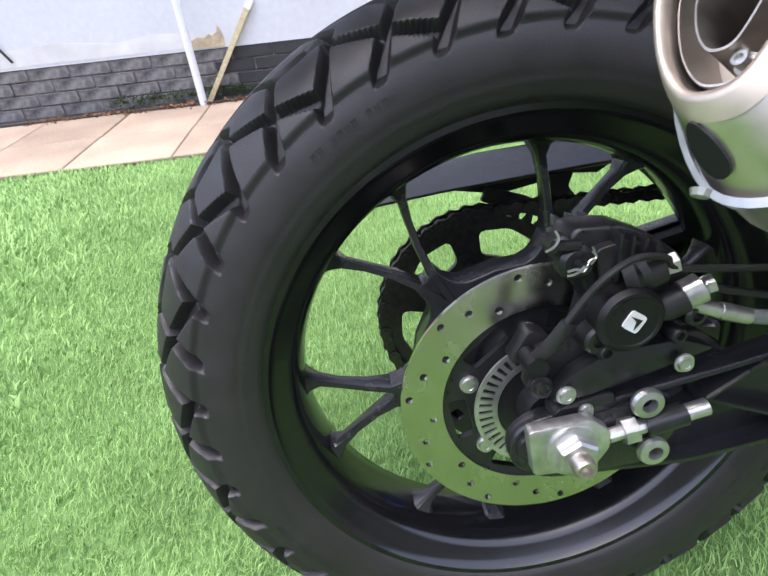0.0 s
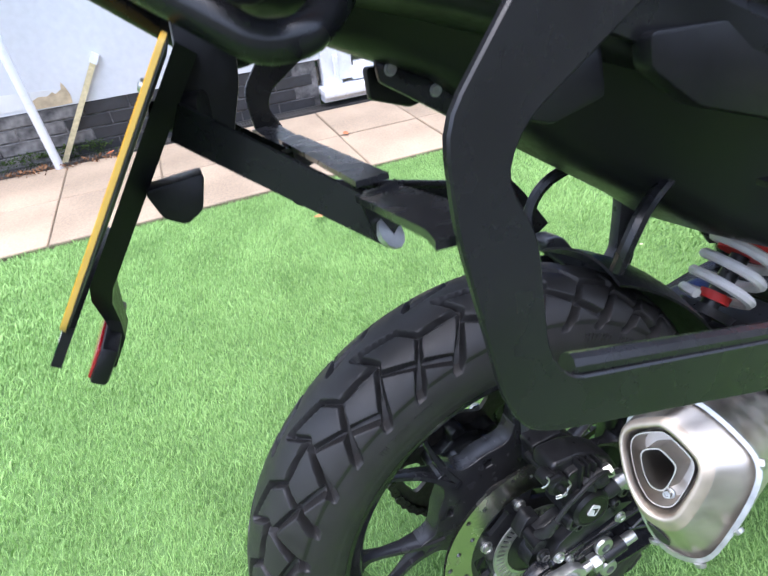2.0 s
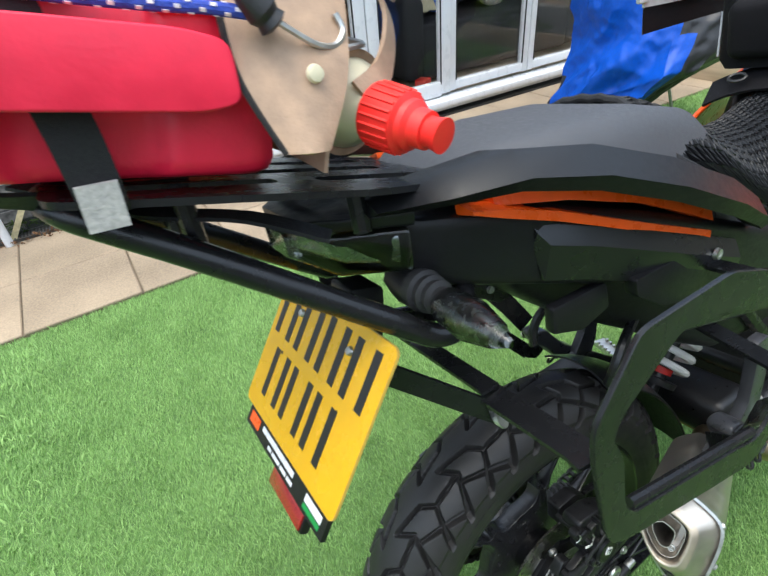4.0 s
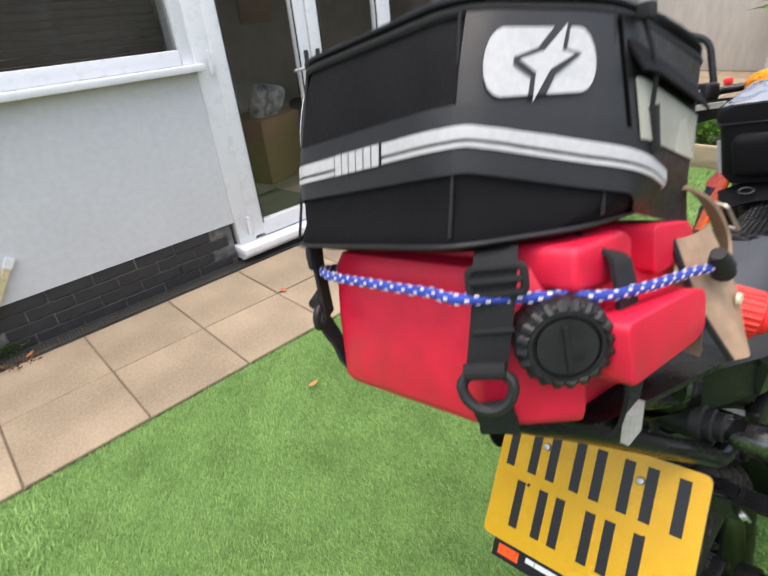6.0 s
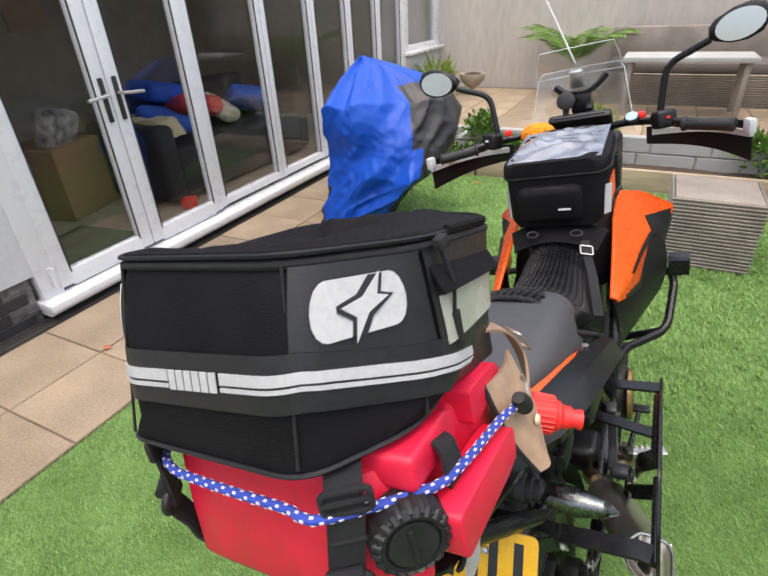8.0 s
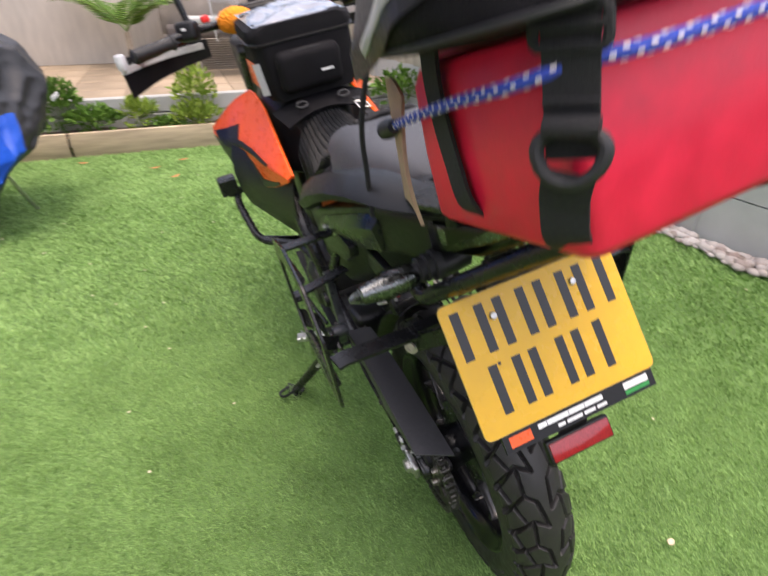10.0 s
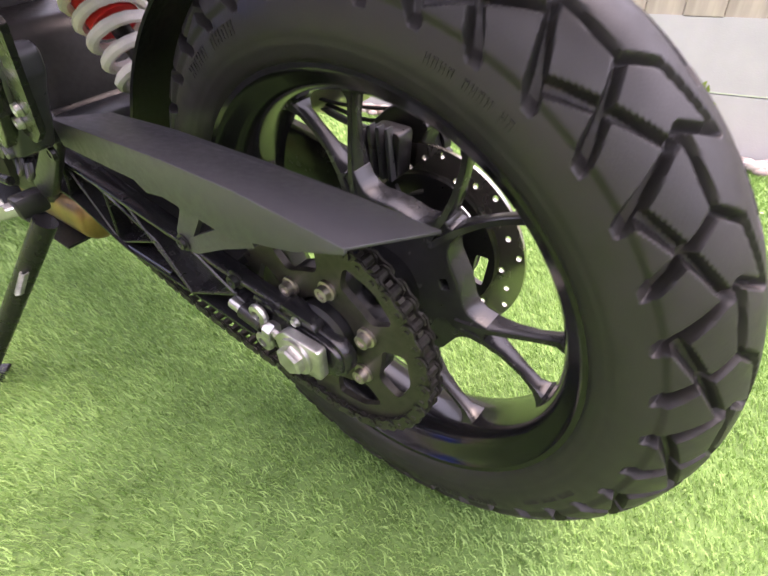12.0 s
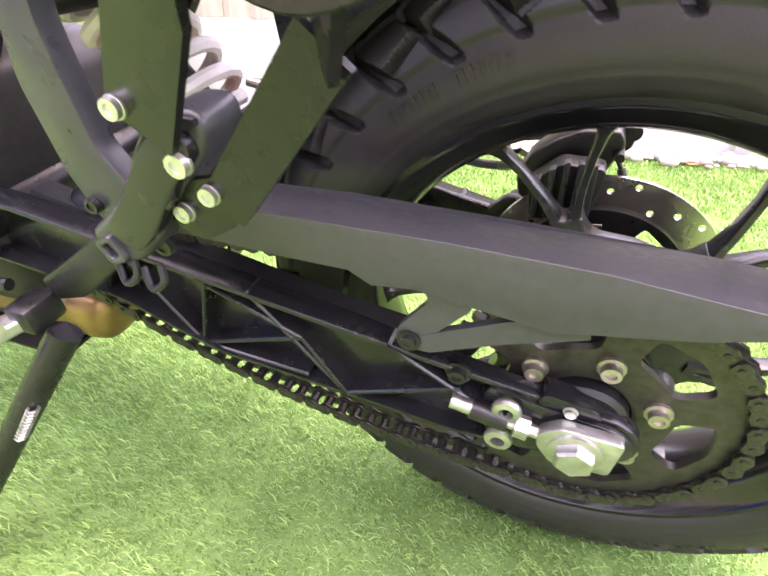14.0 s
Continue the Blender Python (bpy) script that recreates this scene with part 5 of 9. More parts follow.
part("piston_cover", lathe([(0, 0), (0, 0.0225), (0.013, 0.0225), (0.0165, 0.0195), (0.0168, 0.0175), (0.016, 0.0165), (0.016, 0)], (0.034, -0.119, 0.400), (0, -1, 0), 40), M_PLASTIC, cal)
part("badge", prism(round2([(0.0258, 0.3985), (0.036, 0.3915), (0.0432, 0.402), (0.033, 0.409)], 0.0022, 2), -0.1362, -0.135), M_WHITEINK, cal, "small white emblem")
part("badge_mark", prism([(0.0315, 0.4050), (0.0395, 0.4010), (0.0340, 0.3950), (0.0355, 0.4005)], -0.1368, -0.1361), M_PRINTSHADE, cal)
part("pad_pin", join(tube([(0.003, -0.131, 0.439), (0.003, -0.07, 0.439)], 0.0042, 12), tube([(-0.013, -0.121, 0.452), (0.004, -0.119, 0.450)], 0.0042, 10)), M_CAST, cal)
for d in (0.0, 0.0028):
    part("retaining_clip", tube(smooth_path([(-0.0065, -0.128, 0.4345 + d), (-0.002, -0.1305, 0.4365 + d), (0.0022, -0.1315, 0.4405 - d), (0.006, -0.130, 0.4405 + d), (0.0105, -0.129, 0.4450), (0.0085, -0.128, 0.4488 + d)]), 0.0009, 6), M_STEEL, cal)
part("retaining_clip", tube(smooth_path([(-0.018, -0.122, 0.450), (-0.014, -0.124, 0.453), (-0.011, -0.124, 0.458), (-0.013, -0.123, 0.463)]), 0.0009, 6), M_STEEL, cal)
part("guide_boot", join(tube([(0.034, -0.120, 0.4235), (0.040, -0.122, 0.4255), (0.042, -0.122, 0.426), (0.046, -0.1225, 0.4275), (0.056, -0.123, 0.430)], [0.0095, 0.0115, 0.0095, 0.0115, 0.0105], 20), tube([(0.056, -0.120, 0.3985), (0.062, -0.1215, 0.401), (0.074, -0.123, 0.406)], [0.0088, 0.0105, 0.0100], 20)), M_RUBBER, cal)
part("guide_pin", tube([(0.056, -0.123, 0.430), (0.0655, -0.1245, 0.4325)], 0.0072, 6), M_STEEL, cal)
part("banjo_bolt", join(tube([(0.072, -0.1225, 0.4065), (0.074, -0.123, 0.4075), (0.084, -0.1245, 0.4125), (0.085, -0.1245, 0.413)], [0.007, 0.0102, 0.0102, 0.007], 18), tube([(0.085, -0.1245, 0.413), (0.091, -0.126, 0.4155)], 0.0068, 6)), M_STEEL, cal)
part("hose_ferrule", join(tube([(0.078, -0.125, 0.402), (0.096, -0.129, 0.396)], [0.0045, 0.0055], 12), tube([(0.096, -0.129, 0.396), (0.114, -0.133, 0.391)], [0.0062, 0.0055], 12)), M_STEEL, cal)
part("brake_hose", tube(smooth_path([(0.112, -0.133, 0.3915), (0.14, -0.137, 0.390), (0.2, -0.14, 0.40), (0.3, -0.15, 0.43), (0.42, -0.14, 0.46)]), 0.0050, 10), mat("grey_hose", (0.16, 0.165, 0.16), 0.5), cal)
part("bleed_pipe", tube(smooth_path([(0.088, -0.126, 0.415), (0.105, -0.13, 0.409), (0.15, -0.135, 0.404), (0.25, -0.14, 0.42)]), 0.0028, 8), M_CAST, cal)
part("sensor_cable", tube(smooth_path([(-0.019, -0.112, 0.368), (-0.016, -0.120, 0.376), (-0.010, -0.127, 0.395), (0.003, -0.131, 0.418), (0.015, -0.135, 0.434), (0.033, -0.134, 0.4425), (0.054, -0.130, 0.439), (0.075, -0.128, 0.428), (0.2, -0.13, 0.42), (0.35, -0.13, 0.45)]), 0.0024, 8), M_RUBBER, cal)
part("cable_sleeve", tube([(-0.019, -0.113, 0.370), (-0.0135, -0.1235, 0.385), (-0.006, -0.129, 0.403)], [0.0055, 0.0055, 0.004], 12), M_RUBBER, cal)
for x in (0.026, 0.034, 0.042, 0.050):
    part("caliper_fin", bevel(prism([(x, 0.424), (x + 0.003, 0.424), (x + 0.005, 0.4545 - (x - 0.03) * 0.35), (x + 0.002, 0.4555 - (x - 0.03) * 0.35)], -0.1245, -0.108), 0.001), M_CAST, cal)
for x in (0.020, 0.031, 0.042, 0.053, 0.064):
    part("inner_fin", bevel(prism([(x, 0.392), (x + 0.005, 0.392), (x + 0.005, 0.446 - max(0, x - 0.045) * 0.9), (x, 0.448 - max(0, x - 0.045) * 0.9)], -0.044, -0.034), 0.001), M_ARM, cal)
for x, z, r in ((0.015, 0.386, 0.0105), (0.021, 0.3755, 0.0062), (0.080, 0.394, 0.008), (0.070, 0.381, 0.006)):
    part("slider_boss", lathe([(0, 0), (0, r), (0.012, r), (0.014, r * 0.8), (0.014, r * 0.5), (0.011, r * 0.5), (0.011, 0)], (x, -0.116, z), (0.1, -1, 0), 20), M_CAST, cal)
part("torque_plate", bevel(prism(round2([(-0.014, 0.340), (0.0, 0.360), (0.025, 0.374), (0.075, 0.376), (0.100, 0.366), (0.05, 0.352), (0.012, 0.342)], 0.004, 3), -0.126, -0.113), 0.002), M_CAST, cal)
br = part("caliper_bracket", join(bevel(prism(round2([(-0.028, 0.345), (-0.02, 0.372), (0.012, 0.385), (0.05, 0.372), (0.10, 0.372), (0.12, 0.352), (0.05, 0.335), (0.0, 0.325)], 0.006, 3), -0.112, -0.100), 0.003), bevel(prism(round2([(-0.035, 0.36), (-0.02, 0.384), (-0.004, 0.378), (-0.012, 0.352)], 0.005, 3), -0.100, -0.084), 0.003)), M_CAST, moto)
part("sensor", lathe([(0, 0), (0, 0.008), (0.02, 0.008), (0.022, 0.005), (0.022, 0)], (-0.022, -0.122, 0.366), (0, 1, 0), 16), M_PLASTIC, br)
part("sensor_bolt", bolt((-0.02, -0.122, 0.352), (0, -1, 0), 0.0055, 0.006), M_CAST, br)
for x, z in ((-0.006, 0.349), (0.075, 0.361)):
    part("torx_bolt", bolt((x, -0.1305, z), (0, -1, 0), 0.0052, 0.004, 1.35), M_STEEL, br)

# ---- exhaust ----
EA = Vector((0.843, 0.299, -0.455)).normalized()
EC = Vector((-0.004, -0.230, 0.574))
EL = Vector((0, 1, 0)) - EA * EA.y
EL.normalize()
EU = EL.cross(EA) * -1
if EU.z < 0:
    EU = -EU
LIP = [(0.0277, -0.0018), (0.028, 0.0123), (0.0149, 0.0248), (0.0064, 0.0285), (-0.0115, 0.0243), (-0.0235, 0.0178), (-0.0276, 0.0056), (-0.0276, -0.016), (-0.0249, -0.0305), (-0.0158, -0.0372), (-0.004, -0.0366), (0.0121, -0.0243)]
TRI = [(p.x, p.y) for p in smooth_path([(a, b, 0) for a, b in LIP], 4, closed=True)]


def esec(s, k, tall=1.0, dx=0.0, drop=0.0):
    """The soft three-sided section at s along the silencer."""
    return [EC + EA * s + EL * (a * k + dx) + EU * ((b + 0.006) * k * tall - 0.006 + drop) for a, b in TRI]


def flare(s):
    """The end cap widens from its lip to the clamp band."""
    q = min(1.0, max(0.0, s / 0.023))
    return esec(s, 1 + 0.45 * q, 1 + 0.09 * q, -0.011 * q, -0.003 * q)


ex = part("exhaust_silencer", loft([flare(0.027), esec(0.05, 1.50, 1.09, -0.010, -0.004), esec(0.28, 1.50, 1.06, -0.002, -0.004), esec(0.31, 1.2, 1.0, 0, 0), esec(0.35, 0.6), esec(0.38, 0.55)], cap=False), M_EXH, moto, "brushed steel silencer with a three-sided end cap", smooth=50)
part("end_cap", join(loft([esec(0.003, 0.84), esec(0.0, 0.89), esec(0.0003, 0.95), flare(0.003), flare(0.008), flare(0.015), flare(0.0255)], cap=False), loft([esec(0.003, 0.84), esec(0.010, 0.78), esec(0.030, 0.74)], cap=False)), M_EXH, ex, smooth=60)
part("lip", loft([[c - EA * 0.0008 for c in l] for l in (esec(0.004, 0.835), esec(0.0, 0.86), esec(-0.0006, 0.91), esec(0.0, 0.97), flare(0.004))], cap=False), M_LIP, ex, "matt sand-coloured steel lip", smooth=60)
part("inner_rim", loft([esec(0.012, 0.745), esec(0.006, 0.735), esec(0.006, 0.71), esec(0.018, 0.69), esec(0.030, 0.66)], cap=False), M_EXH, ex, smooth=60)
part("end_plate", loft([esec(0.030, 0.74), esec(0.030, 0.46), esec(0.012, 0.42), esec(0.004, 0.415), esec(0.004, 0.385), esec(0.012, 0.37), esec(0.06, 0.36)], cap=False), M_EXH, ex, smooth=50)
# near-black disc closing the bore, painted as the shade inside it
part("outlet", loft([esec(0.058, 0.37), esec(0.060, 0.1), esec(0.061, 0.02)]), mat("dark_bore_shade", (0.02, 0.018, 0.016), 0.9), ex)
bandl = [[c + (c - (EC + EA * 0.0225)).normalized() * d + EA * e for c in flare(0.0225)] for d, e in ((-0.001, -0.003), (0.0022, -0.0025), (0.0022, 0.0035), (-0.001, 0.004))]
part("clamp_band", loft(bandl, cap=False), M_STEEL, ex)
for k in (20, 27, 33, 40, 46):
    p = bandl[1][k % len(TRI)]
    c = EC + EA * 0.0225
    part("rivet", lathe([(0, 0), (0, 0.004), (0.0025, 0.003), (0.003, 0)], p, p - c, 10), M_STEEL, ex)
part("outlet_screw", bolt(Vector((0.002, -0.2375, 0.5490)), -EA, 0.0026, 0.007), M_STEEL, ex)


# slot in the cap's lower side: a raised black patch for its shaded opening
def cap_point(s, i, out):
    ring = flare(s)
    j = int(math.floor(i))
    p = ring[j % len(ring)].lerp(ring[(j + 1) % len(ring)], i - j)
    return p + ((p - (EC + EA * s)).normalized() * 0.8 - EA * 0.6) * out


part("slot_shade_patch", loft([[cap_point(0.0100 + 0.0068 * math.cos(q), 38.0 + 1.9 * math.sin(q) * (1 + 0.3 * math.cos(q)), d) for q in np.linspace(0, 6.283, 20, endpoint=False)] for d in (-0.003, 0.0016)]), M_PRINTSHADE, ex)
part("exhaust_pipe", tube(smooth_path([EC + EA * 0.38, EC + EA * 0.46, (0.50, -0.17, 0.30), (0.62, -0.10, 0.25), (0.80, -0.05, 0.22), (0.98, 0.0, 0.28), (1.02, 0.0, 0.42)]), 0.021, 14), M_PIPE, moto)

# ---- shock absorber ----
s0, s1 = Vector((0.345, 0.0, 0.455)), Vector((0.555, 0.0, 0.72))
ax = (s1 - s0).normalized()
sx = ax.cross(Vector((0, 1, 0))).normalized()
turns, coil = 8.0, []
for k in range(140):
    t = k / 139
    a = t * turns * 2 * math.pi
    coil.append(s0 + ax * (0.02 + t * 0.21) + (sx * math.cos(a) + Vector((0, 1, 0)) * math.sin(a)) * 0.039)
sh = part("shock_absorber", join(tube([s0 - ax * 0.03, s1], 0.012, 12), lathe([(0, 0), (0, 0.034), (0.012, 0.036), (0.014, 0.0)], s0, ax, 24), lathe([(0.23, 0), (0.23, 0.036), (0.26, 0.036), (0.26, 0.028), (0.34, 0.028), (0.34, 0)], s0, ax, 24)), M_CAST, moto)
part("coil_spring", tube(coil, 0.0070, 8), M_SPRING, sh, "white coil spring")
part("bump_stop", join(lathe([(0.022, 0), (0.022, 0.020), (0.034, 0.020), (0.036, 0)], s0, ax, 20), lathe([(0.090, 0), (0.092, 0.031), (0.13, 0.031), (0.135, 0)], s0, ax, 20)), M_REDALU, sh, "red rubber bump stop")

# mudguard hugging the tyre ahead
def hug(u, v):
    a = radians(66 - 58 * u)
    w = (v - 0.5) * 2
    r = 0.336 + 0.012 * u - 0.016 * w * w
    return (r * math.cos(a), 0.082 * w * (0.75 + 0.25 * u), HZ + r * math.sin(a))


hg_ = part("inner_mudguard", sheet(hug, 18, 10, 0.003), M_PLASTIC, moto, "black plastic inner mudguard")
for s in (-1, 1):
    part("mudguard_stay", tube(smooth_path([(0.115, s * 0.07, 0.622), (0.125, s * 0.075, 0.655), (0.15, s * 0.07, 0.682), (0.20, s * 0.055, 0.70)]), 0.0075, 8), M_SATIN, hg_)

# ---- frame, engine, foot controls ----
fr = part("main_frame", join(*[tube(smooth_path([(0.57, s * 0.12, 0.40), (0.55, s * 0.13, 0.52), (0.62, s * 0.14, 0.66), (0.80, s * 0.12, 0.80), (1.02, s * 0.06, 0.93)]), 0.017, 10) for s in (-1, 1)], *[tube(smooth_path([(0.55, s * 0.12, 0.62), (0.30, s * 0.11, 0.76), (0.05, s * 0.10, 0.87), (-0.12, s * 0.09, 0.93)]), 0.013, 10) for s in (-1, 1)], *[tube([(0.52, s * 0.125, 0.48), (0.25, s * 0.11, 0.78)], 0.011, 8) for s in (-1, 1)]), M_SATIN, moto)
eng = part("engine", join(box((0.76, 0, 0.40), (0.40, 0.26, 0.26), bev=0.04, segs=3), box((0.88, 0, 0.60), (0.18, 0.17, 0.24), (0, 15, 0), bev=0.03, segs=3), lathe([(-0.17, 0), (-0.17, 0.07), (-0.15, 0.085), (-0.1, 0.09), (0.1, 0.09), (0.14, 0.08), (0.155, 0.06), (0.155, 0)], (0.70, 0, 0.38), YAX, 32)), M_ALU, moto, "dark alloy engine")
part("clutch_cover", lathe([(0, 0.075), (0.01, 0.07), (0.014, 0)], (0.66, -0.165, 0.41), (0, -1, 0), 32), M_HEADER, eng)
part("sump", box((0.62, 0.02, 0.27), (0.26, 0.20, 0.07), bev=0.025, segs=3), M_HEADER, eng, "bronze-tinted engine cover")
part("skid_plate", sheet(lambda u, v: (0.55 + 0.55 * u, (v - 0.5) * 0.28, 0.225 + 0.22 * max(0, u - 0.6) ** 1.2), 10, 6, 0.004), M_PLASTIC, moto)
for s in (-1, 1):
    # foot peg hanger: a cast arm, the foot below it and the boss that takes the pannier stay
    arm_ = round2([(0.325, 0.625), (0.335, 0.588), (0.334, 0.563), (0.330, 0.512), (0.300, 0.468), (0.318, 0.446), (0.352, 0.452), (0.367, 0.49), (0.372, 0.553), (0.364, 0.588), (0.362, 0.625)], 0.008, 3)
    fh = part("peg_hanger", bevel(prism(arm_, s * 0.142, s * 0.160), 0.004, 2, 40), M_ARM, moto, "dark cast foot peg hanger")
    part("peg_arm", bevel(prism(round2([(0.33, 0.462), (0.352, 0.456), (0.40, 0.42), (0.49, 0.362), (0.48, 0.34), (0.44, 0.352), (0.37, 0.405), (0.318, 0.446)], 0.006, 3), s * 0.138, s * 0.150), 0.003, 2, 40), M_CAST, fh)
    boss_ = [(0.2446, 0.5513), (0.2289, 0.5578), (0.2134, 0.5575), (0.2089, 0.5487), (0.2158, 0.5323), (0.2381, 0.5119), (0.2605, 0.4834), (0.2879, 0.4551), (0.3166, 0.449), (0.3236, 0.4721), (0.2923, 0.4952), (0.2614, 0.5292)]
    gp = part("stay_boss", bevel(prism(round2(boss_, 0.006, 3), s * 0.158, s * 0.194), 0.005, 3), M_ARM, fh)
    part("boss_core", bevel(prism(round2([(0.2480, 0.5380), (0.2360, 0.5480), (0.2170, 0.5480), (0.2150, 0.5370), (0.2360, 0.5150), (0.2580, 0.4860), (0.2780, 0.4690), (0.2960, 0.4830), (0.2700, 0.5110)], 0.006, 3), s * 0.190, s * 0.202), 0.005, 3), M_ARMBLACK, fh)
    # no groove is cut: a thin black bead paints its shade
    part("boss_groove_shade", tube(smooth_path([(0.262, s * 0.1945, 0.524), (0.2515, s * 0.1945, 0.5375), (0.2385, s * 0.1945, 0.5510), (0.2260, s * 0.1945, 0.5535), (0.2120, s * 0.1945, 0.5530)]), 0.0022, 8), M_PRINTSHADE, fh)
    for x, z in ((0.2830, 0.4800), (0.3055, 0.4640)):
        part("boss_socket", bevel(cutplate([round2([(x - 0.011, z - 0.006), (x + 0.004, z - 0.013), (x + 0.012, z + 0.004), (x - 0.003, z + 0.012)], 0.004, 3), round2([(x - 0.006, z - 0.003), (x + 0.002, z - 0.007), (x + 0.007, z + 0.002), (x - 0.001, z + 0.006)], 0.002, 2)], s * 0.188, s * 0.199), 0.002, 2, 50), M_ARM, fh)
    part("peg_clip", join(*[tube(smooth_path([(0.315 - d, s * 0.19, 0.448), (0.308 - d, s * 0.196, 0.436), (0.298 - d, s * 0.194, 0.442), (0.300 - d, s * 0.19, 0.452)]), 0.0026, 8) for d in (0, 0.022)]), M_CAST, fh)
    for x, y, z, r in ((0.2225, 0.200, 0.534, 0.0066), (0.300, 0.160, 0.446, 0.008), (0.352, 0.160, 0.470, 0.006)):
        part("hanger_bolt", bolt((x, s * y, z), (0, s, 0), r, 0.006, 1.05), M_STEEL if z > 0.5 else M_CAST, fh)
    peg = part("foot_peg", join(loft([rsec(0.0, -0.012, 0.012, -0.008, 0.006, 0.003), rsec(0.085, -0.016, 0.016, -0.008, 0.006, 0.004)]), *[box((0.015 + 0.014 * k, w, 0.008), (0.006, 0.006, 0.008)) for k in range(5) for w in (-0.012, 0.012)]), M_STEEL, moto, "serrated steel foot peg with rubber inserts")
    peg.matrix_basis = Matrix.Translation(Vector((0.505, s * 0.180, 0.333)) - ORG[moto]) @ pose(0, 0, 0, 0, -2 if s > 0 else 2, 72 * s) @ Matrix.Translation(ORG[moto])
    part("peg_clevis", box((0.495, s * 0.165, 0.336), (0.03, 0.04, 0.03), bev=0.006), M_CAST, moto)
part("gear_lever", join(tube(smooth_path([(0.50, 0.17, 0.37), (0.58, 0.18, 0.37), (0.66, 0.185, 0.36), (0.70, 0.19, 0.35)]), 0.006, 8), tube([(0.70, 0.18, 0.35), (0.70, 0.225, 0.35)], 0.009, 10)), M_SATIN, moto)
part("brake_pedal", join(tube(smooth_path([(0.46, -0.165, 0.40), (0.50, -0.17, 0.34), (0.60, -0.18, 0.32), (0.68, -0.19, 0.33)]), 0.007, 8), box((0.69, -0.195, 0.335), (0.03, 0.05, 0.012), bev=0.004)), M_SATIN, moto)
ss = part("side_stand", join(tube([(0.47, 0.165, 0.315), (0.625, 0.325, 0.06)], [0.016, 0.013], 12), box((0.638, 0.336, 0.046), (0.075, 0.055, 0.006), (-11, 0, 40), bev=0.002), tube(smooth_path([(0.595, 0.30, 0.10), (0.60, 0.36, 0.075), (0.63, 0.375, 0.07), (0.632, 0.34, 0.08)]), 0.0045, 8)), M_SATIN, moto, "black folded-out side stand")
part("stand_spring", tube([Vector((0.497, 0.216, 0.250)).lerp(Vector((0.520, 0.234, 0.213)), k / 70) + Vector((0.006 * math.cos(k * 0.9), 0.006 * math.sin(k * 0.9), 0)) for k in range(71)], 0.0016, 5), M_STEEL, ss)
for s in (-1, 1):
    cb = part("crash_bar", join(tube(round_path([(1.00, s * 0.10, 0.66), (1.02, s * 0.270, 0.635), (1.005, s * 0.280, 0.600), (0.875, s * 0.264, 0.530), (0.840, s * 0.245, 0.515), (0.74, s * 0.150, 0.515), (0.64, s * 0.13, 0.50)], 0.03, 4), 0.0125, 10), tube([(0.845, s * 0.25, 0.520), (0.90, s * 0.13, 0.45)], 0.0125, 10)), M_SATIN, moto, "black tubular crash bar")
    al_ = part("spot_lamp", join(box((1.03, s * 0.292, 0.662), (0.05, 0.06, 0.055), bev=0.008), box((1.02, s * 0.285, 0.632), (0.02, 0.03, 0.02), bev=0.003), *[box((1.002 - 0.004 * k, s * 0.292, 0.662), (0.003, 0.055, 0.05)) for k in range(4)]), M_SATIN, moto, "small square spot lamp on the crash bar")
    part("lens", box((1.057, s * 0.292, 0.662), (0.004, 0.05, 0.045)), M_LENS, al_)

# ---- tail ----
part("under_tail", body([(-0.113, 0.03, 0.08, 0.863, 0.93), (-0.034, 0.035, 0.11, 0.826, 0.92), (0.027, 0.04, 0.12, 0.775, 0.90), (0.074, 0.045, 0.13, 0.738, 0.88), (0.2, 0.058, 0.13, 0.658, 0.86), (0.27, 0.075, 0.125, 0.610, 0.83), (0.33, 0.105, 0.122, 0.584, 0.81), (0.42, 0.112, 0.12, 0.572, 0.80), (0.50, 0.112, 0.12, 0.57, 0.80)], 0.03, 6), M_PLASTIC, moto, "black plastic under-tail housing", smooth=50)
tb_ = part("tail_fairing", body([(-0.245, 0.04, 0.05, 0.974, 0.990), (-0.21, 0.072, 0.082, 0.945, 0.99), (-0.17, 0.090, 0.100, 0.905, 0.975), (-0.06, 0.115, 0.125, 0.868, 0.955), (0.08, 0.13, 0.135, 0.815, 0.905), (0.18, 0.135, 0.14, 0.775, 0.865), (0.34, 0.135, 0.14, 0.70, 0.80), (0.48, 0.12, 0.13, 0.66, 0.76)], 0.015), M_PLASTIC, moto)
